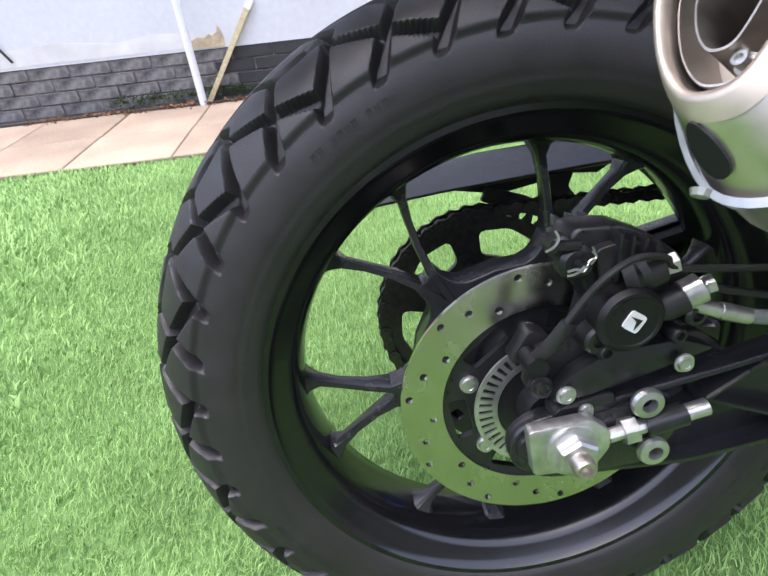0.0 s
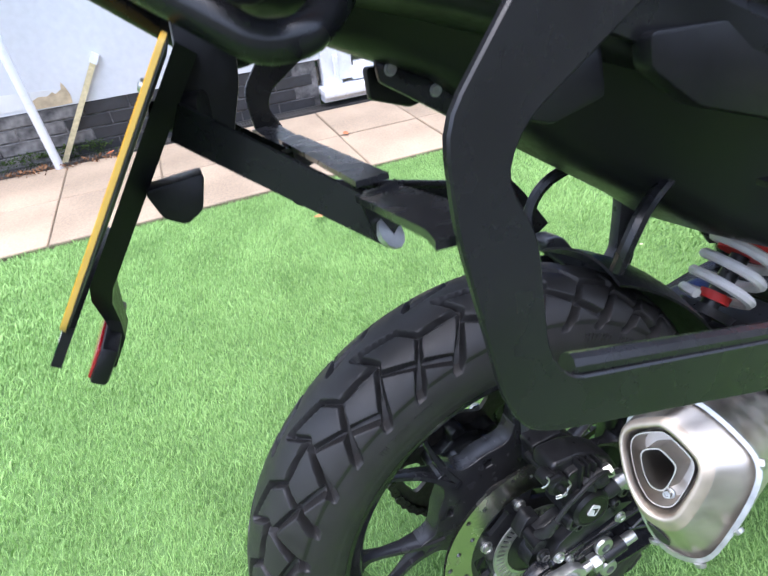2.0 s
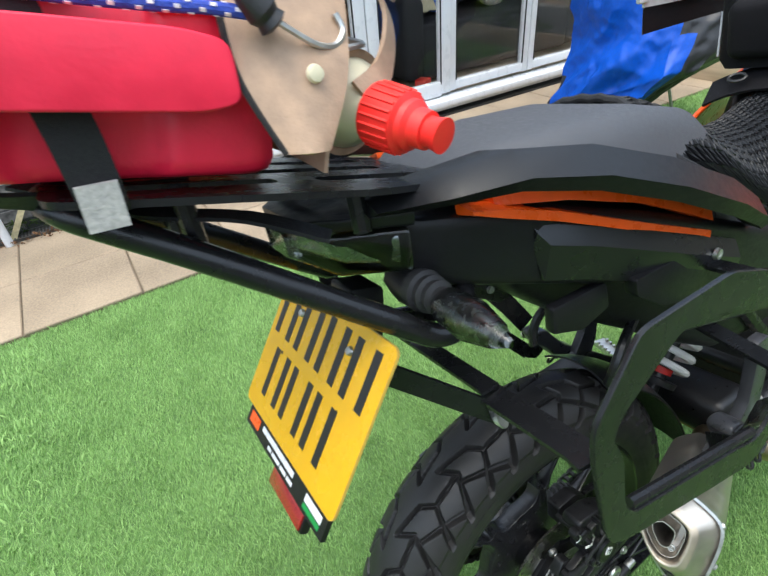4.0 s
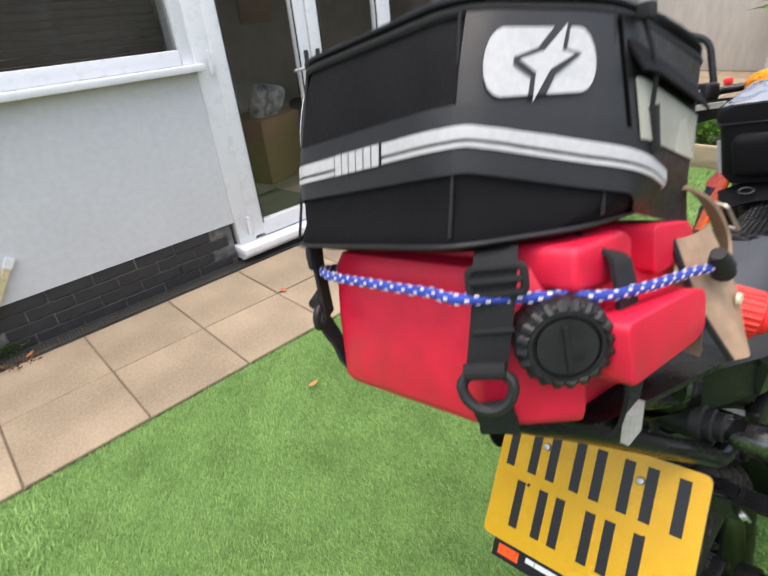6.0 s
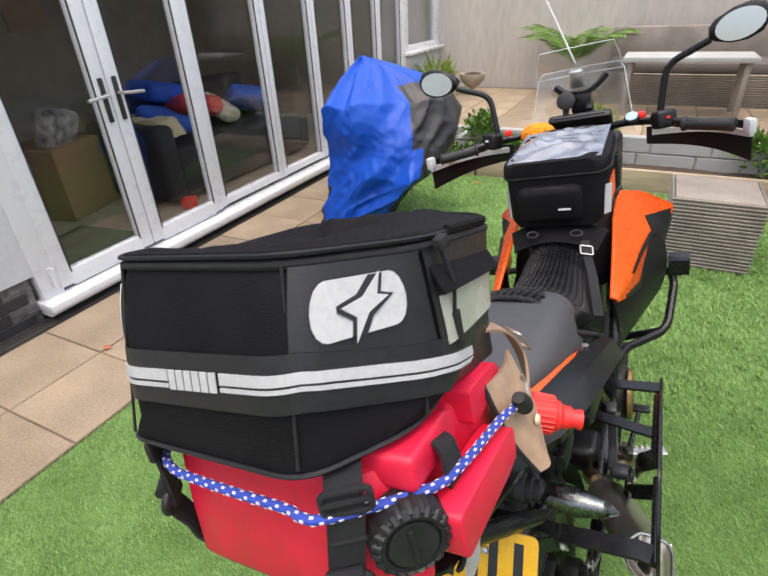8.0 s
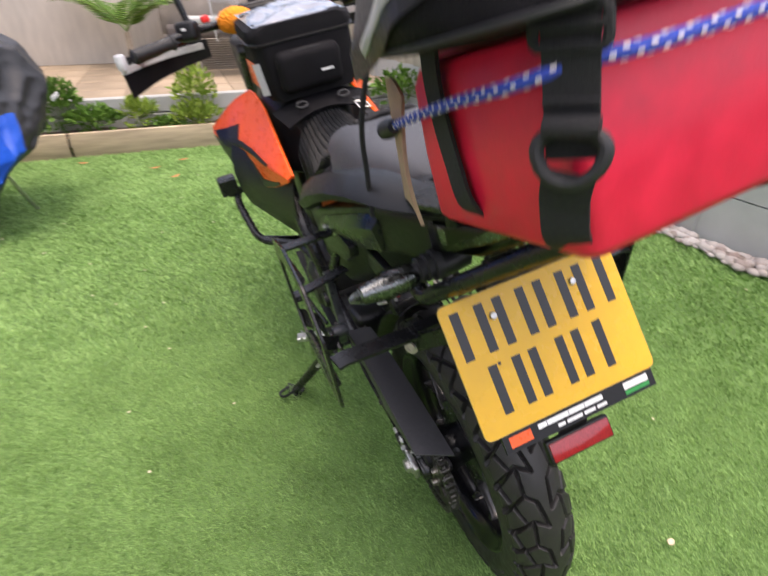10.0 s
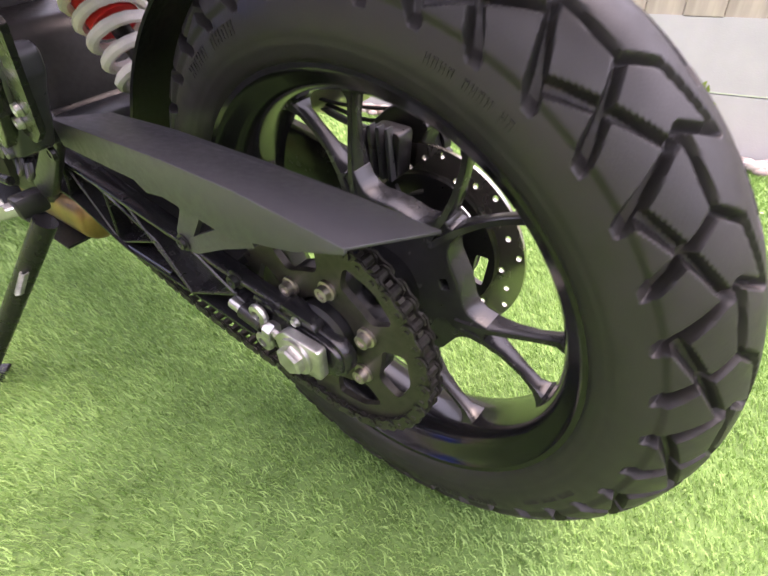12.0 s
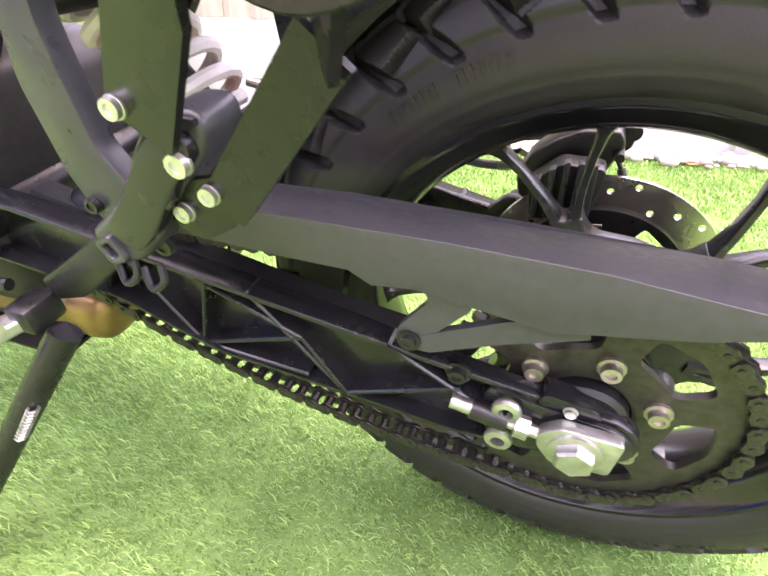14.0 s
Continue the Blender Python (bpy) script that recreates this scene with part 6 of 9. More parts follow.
for s in (-1, 1):
    if s < 0:
        part("orange_trim", loft([[(x, s * (y + 0.004), z + h) , (x, s * (y - 0.02), z + h + 0.004), (x, s * (y - 0.02), z - 0.004), (x, s * (y + 0.004), z)] for x, y, z, h in ((-0.135, 0.119, 0.970, 0.003), (-0.10, 0.121, 0.956, 0.008), (-0.04, 0.126, 0.934, 0.010), (0.03, 0.130, 0.904, 0.010), (0.11, 0.134, 0.869, 0.011), (0.20, 0.138, 0.832, 0.011))]), M_ORANGE, tb_, "orange trim strip")
    part("side_panel_crease", loft([[(x, s * (y - 0.02), z + 0.004), (x, s * (y + 0.004), z), (x, s * (y + 0.013), z - h * 0.35), (x, s * (y + 0.004), z - h), (x, s * (y - 0.02), z - h)] for x, y, z, h in ((-0.065, 0.112, 0.940, 0.030), (-0.055, 0.118, 0.937, 0.062), (0.0, 0.126, 0.917, 0.060), (0.06, 0.131, 0.893, 0.062), (0.15, 0.137, 0.856, 0.066), (0.26, 0.138, 0.81, 0.066))]), M_GLOSSPL, tb_, smooth=20)
    part("indicator_base", loft([[(-0.178 + w * math.cos(q) + dx, s * yy, 0.905 + dz + h * math.sin(q)) for q in np.linspace(0, 6.283, 14, endpoint=False)] for yy, w, h, dx, dz in ((0.05, 0.050, 0.030, 0.035, 0.004), (0.075, 0.036, 0.024, 0.016, 0.002), (0.090, 0.022, 0.019, 0.002, 0.002))]), M_PLASTIC, tb_, smooth=50)
    gr = part("grab_handle", loft([[(x, s * (y + w), z), (x, s * (y + w * 0.3), z + h), (x, s * (y - w), z + h * 0.8), (x, s * (y - w * 0.8), z - h * 0.3), (x, s * (y + w * 0.6), z - h * 0.6)] for x, y, z, w, h in ((-0.215, 0.085, 0.995, 0.022, 0.008), (-0.17, 0.118, 1.000, 0.030, 0.014), (-0.115, 0.142, 1.002, 0.030, 0.020), (-0.04, 0.156, 0.984, 0.028, 0.024), (0.06, 0.164, 0.945, 0.026, 0.026), (0.17, 0.166, 0.893, 0.024, 0.026), (0.25, 0.158, 0.850, 0.020, 0.022), (0.30, 0.142, 0.820, 0.016, 0.014))]), M_PLASTIC, moto, "black plastic grab handle", smooth=50)
    part("seat_side_panel", loft([[(x, s * (y + 0.012), z - 0.02), (x, s * (y + 0.006), z + 0.006), (x, s * (y - 0.012), z + 0.012), (x, s * (y - 0.02), z - 0.02)] for x, y, z in ((-0.10, 0.098, 0.985), (-0.03, 0.120, 0.972), (0.06, 0.132, 0.942), (0.14, 0.138, 0.905), (0.19, 0.136, 0.88))]), M_ORANGE, gr, "orange panel beside the seat")
    part("grab_bracket", join(box((0.10, s * 0.142, 0.935), (0.05, 0.03, 0.008), (0, 22, 0), bev=0.003), bolt((0.095, s * 0.142, 0.940), (0.3, 0, 1), 0.007, 0.012)), M_PLASTIC, gr)
    part("grab_bolt", bolt((0.096, s * 0.140, 0.942), (0.3, 0, 1), 0.0065, 0.012, 1.2), M_STEEL, gr)
    ib = part("indicator_stalk", lathe([(0, 0.020), (0.01, 0.020), (0.012, 0.016), (0.02, 0.018), (0.022, 0.014), (0.03, 0.016), (0.032, 0.011), (0.05, 0.010)], (-0.178, s * 0.088, 0.908), (0, s, 0.02), 16), M_RUBBER, moto)
    lens = []
    for t, w, h in ((0.0, 0.010, 0.010), (0.012, 0.017, 0.016), (0.045, 0.019, 0.018), (0.075, 0.012, 0.011), (0.092, 0.003, 0.003)):
        lens.append([(-0.178 + w * math.cos(q) - 0.006 * t / 0.09, s * (0.118 + t), 0.906 + h * math.sin(q)) for q in np.linspace(0, 6.283, 14, endpoint=False)])
    part("indicator_lens", loft(lens), M_SMOKE, ib, "smoked indicator lens")
    part("indicator_core", loft([[(p[0] * 0 + -0.178 + (p[0] + 0.178) * 0.7, p[1], 0.906 + (p[2] - 0.906) * 0.7) for p in l] for l in lens[:4]]), M_REFLECTOR, ib)
tl = part("tail_lamp", body([(-0.268, 0.025, 0.025, 0.955, 0.978), (-0.238, 0.066, 0.070, 0.936, 0.977), (-0.185, 0.097, 0.101, 0.930, 0.972)], 0.008), M_SMOKE, moto, "smoked tail lamp lens")
part("tail_reflector", body([(-0.25, 0.018, 0.018, 0.960, 0.974), (-0.225, 0.055, 0.06, 0.945, 0.972), (-0.19, 0.085, 0.09, 0.938, 0.966)], 0.006), M_REFLECTOR, tl)
part("lamp_surround", body([(-0.26, 0.04, 0.045, 0.979, 0.990), (-0.235, 0.07, 0.075, 0.978, 0.990), (-0.18, 0.101, 0.105, 0.972, 0.986)], 0.004), M_PLASTIC, tl)

for s in (-1, 1):
    sp2 = part("side_cover", bevel(prism(round2([(0.055, 0.838), (0.16, 0.834), (0.26, 0.80), (0.26, 0.735), (0.175, 0.762), (0.105, 0.784), (0.058, 0.816)], 0.006, 3), s * 0.130, s * 0.146), 0.004, 2), M_PLASTIC, moto)
    part("heel_panel", bevel(prism(round2([(-0.045, 0.838), (0.04, 0.835), (0.045, 0.80), (0.0, 0.790), (-0.045, 0.806)], 0.005, 3), s * 0.108, s * 0.122), 0.004, 2), M_PLASTIC, sp2)
# luggage rack: rear tube loop, flat top carrier with its slots
rk = part("rear_rack", join(tube(round_path([(-0.10, -0.05, 0.905), (-0.135, -0.095, 0.880), (-0.158, -0.116, 0.868), (-0.182, -0.113, 0.868), (-0.347, -0.064, 1.000), (-0.415, -0.040, 1.050), (-0.425, 0.0, 1.056), (-0.415, 0.040, 1.050), (-0.347, 0.064, 1.000), (-0.182, 0.113, 0.868), (-0.158, 0.116, 0.868), (-0.135, 0.095, 0.880), (-0.10, 0.05, 0.905)], 0.03, 5), 0.0115, 12)), M_SATIN, moto, "black tubular luggage rack")
carrier = round2([(-0.42, -0.10), (-0.42, 0.10), (-0.22, 0.13), (-0.10, 0.10), (-0.10, -0.10), (-0.22, -0.13)], 0.02, 4)
cs = [round2([(x0, y0), (x1, y0), (x1, y0 + 0.025), (x0, y0 + 0.025)], 0.01, 3) for x0, x1, y0 in ((-0.39, -0.27, -0.07), (-0.39, -0.27, 0.045), (-0.24, -0.14, -0.075), (-0.24, -0.14, 0.05), (-0.38, -0.15, -0.012))]
cpl = cutplate([carrier] + cs, 0.962, 0.967, plane="xy")
for v in cpl.verts:
    v.co.z -= 0.24 * v.co.x
part("carrier_plate", cpl, M_SATIN, rk)
for x, y in ((-0.12, 0.085), (-0.22, 0.085), (-0.34, 0.05)):
    for s in (-1, 1):
        part("carrier_post", tube([(x, s * y, 0.955 - 0.24 * x - (0.045 if x < -0.3 else 0.03)), (x, s * y, 0.964 - 0.24 * x)], 0.008, 8), M_SATIN, rk)

# ---- number plate on its hanger ----
PT, PB = Vector((-0.225, 0, 0.880)), Vector((-0.3255, 0, 0.7455))
pu = (PT - PB).normalized()
pn_ = Vector((0, 1, 0)).cross(pu)
if pn_.x > 0:
    pn_ = -pn_
PC = (PT + PB) / 2
PLATE = Matrix.Translation(PC) @ Matrix((Vector((0, 1, 0)), pu, pn_)).transposed().to_4x4()
PW, PH = 0.245, 0.168


def onplate(bm):
    bmesh.ops.transform(bm, matrix=PLATE, verts=bm.verts)
    return bm


def pbox(x, y, w, h, z0, z1, ang=0):
    bm = box((0, 0, (z0 + z1) / 2), (w, h, z1 - z0), bev=0)
    bmesh.ops.transform(bm, matrix=pose(x, y, 0, 0, 0, ang), verts=bm.verts)
    return onplate(bm)


np_ = part("number_plate", onplate(prism(round2([(-PW / 2, -PH / 2), (PW / 2, -PH / 2), (PW / 2, PH / 2), (-PW / 2, PH / 2)], 0.010, 4), 0.0, 0.0026, plane="xy")), mat("acrylic_plate_edge", (0.50, 0.33, 0.06), 0.35, vary=0.1), moto, "yellow number plate with two rows of plain black bars")
part("plate_back", onplate(prism(round2([(-PW / 2 + 0.002, -PH / 2 + 0.002), (PW / 2 - 0.002, -PH / 2 + 0.002), (PW / 2 - 0.002, PH / 2 - 0.002), (-PW / 2 + 0.002, PH / 2 - 0.002)], 0.010, 4), -0.0012, -0.0001, plane="xy")), M_GREYPL, np_, "black backing sheet")
part("plate_sheet", onplate(prism(round2([(-PW / 2 + 0.0006, -PH / 2 + 0.0006), (PW / 2 - 0.0006, -PH / 2 + 0.0006), (PW / 2 - 0.0006, PH / 2 - 0.0006), (-PW / 2 + 0.0006, PH / 2 - 0.0006)], 0.010, 4), 0.0026, 0.003, plane="xy")), M_YELLOW, np_, "yellow reflective sheet")
# two rows of plain bars where the characters stand (seen from behind, x runs to the left)
for x, w in ((0.088, 0.044), (0.031, 0.044), (-0.026, 0.044), (-0.083, 0.044)):
    for k in (-1, 1):
        part("plate_bar", pbox(x + k * (w / 2 - 0.006), 0.042, 0.012, 0.060, 0.003, 0.0034), M_PRINTSHADE, np_)
for x, w in ((0.066, 0.044), (0.008, 0.050), (-0.050, 0.044)):
    for k in (-1, 1):
        part("plate_bar", pbox(x + k * (w / 2 - 0.006), -0.032, 0.012, 0.060, 0.003, 0.0034), M_PRINTSHADE, np_)
for x, y in ((0.058, 0.052), (-0.056, 0.054)):
    part("plate_screw", onplate(lathe([(0, 0), (0, 0.005), (0.003, 0.004), (0.004, 0.0)], (x, y, 0.0034), (0, 0, 1), 12)), M_STEEL, np_)
# the two small holes are black discs, their dark painted on
for x, y in ((0.072, -0.003), (-0.070, -0.003)):
    part("plate_hole_shade", onplate(lathe([(0, 0), (0, 0.0022), (0.0004, 0.002), (0.0005, 0)], (x, y, 0.0032), (0, 0, 1), 10)), M_PRINTSHADE, np_)
surround = part("plate_surround", pbox(-0.006, -PH / 2 - 0.010, 0.218, 0.026, -0.004, 0.0015), M_PLASTIC, moto, "black dealer strip with plain bars")
part("strip_shape", pbox(0.080, -PH / 2 - 0.011, 0.030, 0.013, 0.0015, 0.0019), M_ORANGE, surround)
x = 0.055
for w in (0.012, 0.030, 0.022, 0.026):
    part("strip_bar", pbox(x - w / 2, -PH / 2 - 0.0075, w, 0.006, 0.0015, 0.0019), M_WHITEINK, surround)
    x -= w + 0.001
x = 0.030
for w in (0.010, 0.022, 0.016, 0.014):
    part("strip_bar", pbox(x - w / 2, -PH / 2 - 0.0165, w, 0.004, 0.0015, 0.0019), M_WHITEINK, surround)
    x -= w + 0.003
part("strip_bar", pbox(-0.088, -PH / 2 - 0.0085, 0.036, 0.008, 0.0015, 0.0019), M_WHITEINK, surround)
part("strip_bar", pbox(-0.088, -PH / 2 - 0.0165, 0.036, 0.005, 0.0015, 0.0019), mat("green_print", (0.02, 0.25, 0.05), 0.5), surround)

# hanger behind the plate, and the red reflector below it
ph = part("plate_hanger", join(
    loft([[PLATE @ Vector(p) for p in ((-w, y, z0), (w, y, z0), (w * 0.8, y, z1), (-w * 0.8, y, z1))] for y, w, z0, z1 in ((0.086, 0.05, -0.004, -0.018), (0.0, 0.045, -0.004, -0.018), (-0.086, 0.04, -0.004, -0.018), (-0.100, 0.030, -0.008, -0.021), (-0.116, 0.020, -0.020, -0.031), (-0.128, 0.022, -0.031, -0.038), (-0.150, 0.030, -0.0335, -0.0385))]),
    bevel(prism(round2([(-0.218, 0.90), (-0.180, 0.89), (-0.186, 0.85), (-0.200, 0.815), (-0.225, 0.812), (-0.232, 0.84), (-0.222, 0.868)], 0.006, 3), -0.022, 0.022), 0.003)), M_PLASTIC, moto, "black plastic plate hanger")
part("hanger_tab", bevel(prism(round2([(-0.268, 0.797), (-0.228, 0.800), (-0.236, 0.776), (-0.249, 0.769), (-0.262, 0.777)], 0.004, 3), -0.05, -0.018), 0.002), M_PLASTIC, ph)
part("hanger_knob", tube([(-0.246, -0.014, 0.838), (-0.214, -0.030, 0.836)], [0.010, 0.014], 14), M_RUBBER, ph)
lb = part("lock_bracket", bevel(prism(round2([(-0.078, 0.850), (-0.030, 0.835), (0.006, 0.822), (0.008, 0.790), (-0.015, 0.790), (-0.076, 0.830)], 0.003, 2), -0.006, 0.0), 0.001), M_SATIN, moto, "small black bracket with two screws")
for x, z in ((-0.066, 0.838), (-0.028, 0.815)):
    part("bracket_screw", bolt((x, -0.006, z), (0, -1, 0), 0.0045, 0.004, 1.2), M_STEEL, lb)
R0 = Vector((-0.338, -0.003, 0.687))
REFL = Matrix.Translation(R0) @ PLATE.to_3x3().to_4x4()
rb = box((0, 0, -0.004), (0.094, 0.030, 0.012), bev=0.003)
bmesh.ops.transform(rb, matrix=REFL, verts=rb.verts)
rf = part("reflector_housing", rb, M_PLASTIC, moto)
rl = box((0, 0, 0.0025), (0.088, 0.024, 0.003), bev=0.001)
bmesh.ops.transform(rl, matrix=REFL, verts=rl.verts)
part("reflector", rl, M_REFRED, rf, "red rear reflector")
# straps that tie the hanger to the pannier frames
for s in (-1, 1):
    st = part("frame_strap", join(
        tube([(-0.235, s * 0.055, 0.835), (-0.128, s * 0.128, 0.752)], 0, flat=(0.004, 0.025), up=(0, 0, 1)),
        tube([(-0.132, s * 0.112, 0.775), (-0.137, s * 0.228, 0.785), (-0.140, s * 0.244, 0.785)], 0, flat=(0.030, 0.0045), up=(0, 0, 1)), tube([(-0.128, s * 0.122, 0.752), (-0.134, s * 0.124, 0.780)], 0, flat=(0.026, 0.004), up=(0, s, 0))), M_SATIN, moto, "flat black steel strap")
    part("strap_bolt", join(bolt((-0.131, s * 0.1285, 0.752), (-0.5, s * -0.7, -0.5) if s < 0 else (-0.6, 0.6, 0.3), 0.0075, 0.007)), M_STEEL, st)
part("cross_strap", tube([(-0.135, -0.12, 0.785), (-0.135, 0.12, 0.785)], 0, flat=(0.022, 0.004), up=(0, 0, 1)), M_SATIN, moto)

# ---- pannier frames of flat black plate ----
outer = [(-0.100, 0.895), (-0.152, 0.832), (-0.151, 0.793), (-0.135, 0.704), (-0.124, 0.682), (-0.108, 0.673), (0.053, 0.626), (0.118, 0.608), (0.155, 0.624), (0.19, 0.66), (0.215, 0.78), (0.195, 0.83), (0.02, 0.895)]
inner = [(-0.048, 0.870), (-0.119, 0.826), (-0.128, 0.808), (-0.114, 0.780), (-0.110, 0.722), (-0.098, 0.702), (0.076, 0.659), (0.116, 0.646), (0.136, 0.650), (0.160, 0.68), (0.182, 0.775), (0.168, 0.80), (0.01, 0.858)]
for s in (-1, 1):
    pf_ = part("pannier_frame", bevel(cutplate([round2(outer, 0.012, 3), round2(inner, 0.010, 3)], s * 0.2535, s * 0.2485), 0.001, 1, 60), M_SATIN, moto, "flat black steel pannier frame")
    part("edge_rail", tube([(-0.094, s * 0.2535 - s * 0.008, 0.704), (0.125, s * 0.2455, 0.648)], 0.0062, 10), M_SATIN, pf_)
    part("top_rail", tube([(-0.05, s * 0.2455, 0.872), (0.165, s * 0.2455, 0.808)], 0.0062, 10), M_SATIN, pf_)
    part("lower_stay", join(tube([(0.108, s * 0.246, 0.632), (0.138, s * 0.199, 0.588)], 0, flat=(0.028, 0.005), up=(0, s, 0.6)), tube([(0.136, s * 0.200, 0.591), (0.214, s * 0.188, 0.503)], 0, flat=(0.028, 0.005), up=(0, s, 0)), prism(round2([(0.195, 0.525), (0.245, 0.515), (0.256, 0.488), (0.235, 0.478), (0.206, 0.494)], 0.006, 2), s * 0.1835, s * 0.1885)), M_SATIN, pf_)
    part("front_stay", tube([(0.170, s * 0.246, 0.655), (0.199, s * 0.216, 0.608), (0.234, s * 0.206, 0.552)], 0, flat=(0.038, 0.005), up=(0, s, 0.1)), M_SATIN, pf_)
    part("upper_stay", tube([(0.20, s * 0.25, 0.80), (0.20, s * 0.145, 0.80)], 0, flat=(0.025, 0.005), up=(0, 0, 1)), M_SATIN, pf_)
    part("middle_stay", tube([(0.185, s * 0.25, 0.70), (0.22, s * 0.13, 0.70)], 0, flat=(0.025, 0.005), up=(0, 0, 1)), M_SATIN, pf_)
    for x, y, z in ((0.219, 0.1905, 0.512), (0.242, 0.1885, 0.497), (0.241, 0.2095, 0.5635), (0.20, 0.150, 0.815)):
        part("frame_bolt", bolt((x, s * y, z), (0, s, 0), 0.0056 if z < 0.6 else 0.007, 0.005, 1.1), M_STEEL, pf_)

# ---- seat ----
pil = part("pillion_seat", body([(-0.14, 0.06, 0.05, 0.965, 0.985), (-0.09, 0.10, 0.08, 0.955, 1.005), (0.02, 0.128, 0.10, 0.935, 1.008), (0.14, 0.135, 0.10, 0.90, 1.0), (0.24, 0.13, 0.09, 0.865, 0.975), (0.31, 0.12, 0.08, 0.83, 0.93)], 0.035, 6), M_SEAT, moto, "grey vinyl passenger seat", smooth=60)
rid = part("rider_seat", body([(0.27, 0.12, 0.09, 0.80, 0.905), (0.36, 0.125, 0.095, 0.78, 0.875), (0.46, 0.115, 0.085, 0.77, 0.862), (0.56, 0.095, 0.07, 0.78, 0.872), (0.66, 0.08, 0.06, 0.80, 0.90), (0.74, 0.075, 0.055, 0.84, 0.93)], 0.035, 6), M_SEAT, moto, "grey vinyl rider seat", smooth=60)


def mesh_cover():
    """A knitted mesh over the rider's seat: a lattice of round cords."""
    bm = bmesh.new()

    xs = (0.13, 0.20, 0.26, 0.33, 0.40, 0.48, 0.56, 0.64)

    def top(x, v):
        w = np.interp(x, xs, (0.128, 0.138, 0.142, 0.142, 0.134, 0.118, 0.104, 0.094))
        z = np.interp(x, xs, (1.006, 0.994, 0.970, 0.926, 0.898, 0.888, 0.892, 0.916))
        return Vector((x, v * w, z - 0.095 * abs(v) ** 2.6))
    nu, nv = 40, 20
    g = {}
    for i in range(nu + 1):
        for j in range(nv + 1):
            v = 2 * j / nv - 1
            x0 = 0.168 - 0.030 * abs(v) ** 2 + (0.10 * (abs(v) - 0.86) / 0.14 if abs(v) > 0.86 else 0)
            g[i, j] = bm.verts.new(top(x0 + (0.635 - x0) * i / nu, v) + Vector((0, 0, 0.002 * ((i + j) % 2))))
    for i in range(nu):
        for j in range(nv):
            bm.faces.new((g[i, j], g[i + 1, j], g[i + 1, j + 1], g[i, j + 1]))
    hem = [g[0, j].co.copy() for j in range(nv + 1)]
    base = bm.copy()
    bmesh.ops.poke(bm, faces=bm.faces)
    bmesh.ops.wireframe(bm, faces=bm.faces[:], thickness=0.0042, use_replace=True, use_even_offset=False)
    return bm, base, hem


mw, mb, hem_ = mesh_cover()
bmesh.ops.translate(mb, verts=mb.verts, vec=(0, 0, -0.004))
mc = part("mesh_seat_cover", mb, M_MESH, moto, "black knitted mesh seat cover", smooth=60)
part("mesh_weave", mw, M_PLASTIC, mc, smooth=0)
part("cover_hem", tube(hem_, 0.0055, 8), M_WEB, mc)


# ---- tank, shrouds ----
part("fuel_tank", body([(0.62, 0.08, 0.06, 0.75, 0.90), (0.72, 0.15, 0.09, 0.75, 0.965), (0.82, 0.17, 0.11, 0.76, 0.99), (0.94, 0.16, 0.10, 0.80, 0.985), (1.02, 0.10, 0.07, 0.85, 0.97)], 0.05, 6), M_PLASTIC, moto, smooth=60)


def shroud(s):
    top = [(0.52, 0.142, 0.808), (0.64, 0.138, 0.862), (0.78, 0.130, 0.920), (0.90, 0.135, 0.950), (1.0, 0.190, 0.912), (1.10, 0.268, 0.832)]
    bot = [(0.525, 0.152, 0.796), (0.64, 0.172, 0.750), (0.76, 0.192, 0.715), (0.88, 0.212, 0.692), (1.01, 0.232, 0.682), (1.10, 0.266, 0.800)]
    mid = [((a[0] + b[0]) / 2, (a[1] + b[1]) / 2 + (0.004, 0.020, 0.032, 0.040, 0.034, 0.004)[k], a[2] * 0.5 + b[2] * 0.5) for k, (a, b) in enumerate(zip(top, bot))]

    def f(u, v):
        k = u * 5
        i = min(int(k), 4)
        t = k - i
        P_ = [[Vector(q[i]).lerp(Vector(q[i + 1]), t) for q in (top, mid, bot)]][0]
        w = v * 2
        p = P_[0].lerp(P_[1], w) if w < 1 else P_[1].lerp(P_[2], w - 1)
        return (p.x, s * p.y, p.z)
    sp_ = part("tank_shroud", sheet(f, 20, 12, 0.004), M_ORANGE, moto, "orange tank shroud with dark graphics", smooth=40)

    def graphic(u0, u1, v0, v1, sk, name="graphic_panel", m_=M_PLASTIC):
        def h(u, v):
            p = Vector(f(u0 + (u1 - u0) * u + sk * v, v0 + (v1 - v0) * v))
            return (p.x, p.y + s * 0.0065, p.z + 0.001)
        part(name, sheet(h, 8, 4, 0.002), m_, sp_)
    graphic(0.12, 0.66, 0.87, 0.995, 0.0)
    graphic(0.66, 0.97, 0.30, 0.56, -0.06)
    graphic(0.60, 0.975, 0.56, 0.99, 0.0)
    graphic(0.22, 0.62, 0.47, 0.55, 0.02)
    graphic(0.46, 0.56, 0.66, 0.88, -0.10)
    part("shroud_lip", tube([Vector(f(u, 0)) for u in np.linspace(0, 1, 14)], 0.005, 8), M_ORANGE, sp_)


for s in (-1, 1):
    shroud(s)
    part("side_cover", sheet(lambda u, v: (0.60 + 0.34 * u, s * (0.13 + 0.11 * u + 0.02 * math.sin(v * 3.1)), 0.78 + 0.03 * u - 0.20 * v), 8, 8, 0.004), M_PLASTIC, moto, smooth=60)

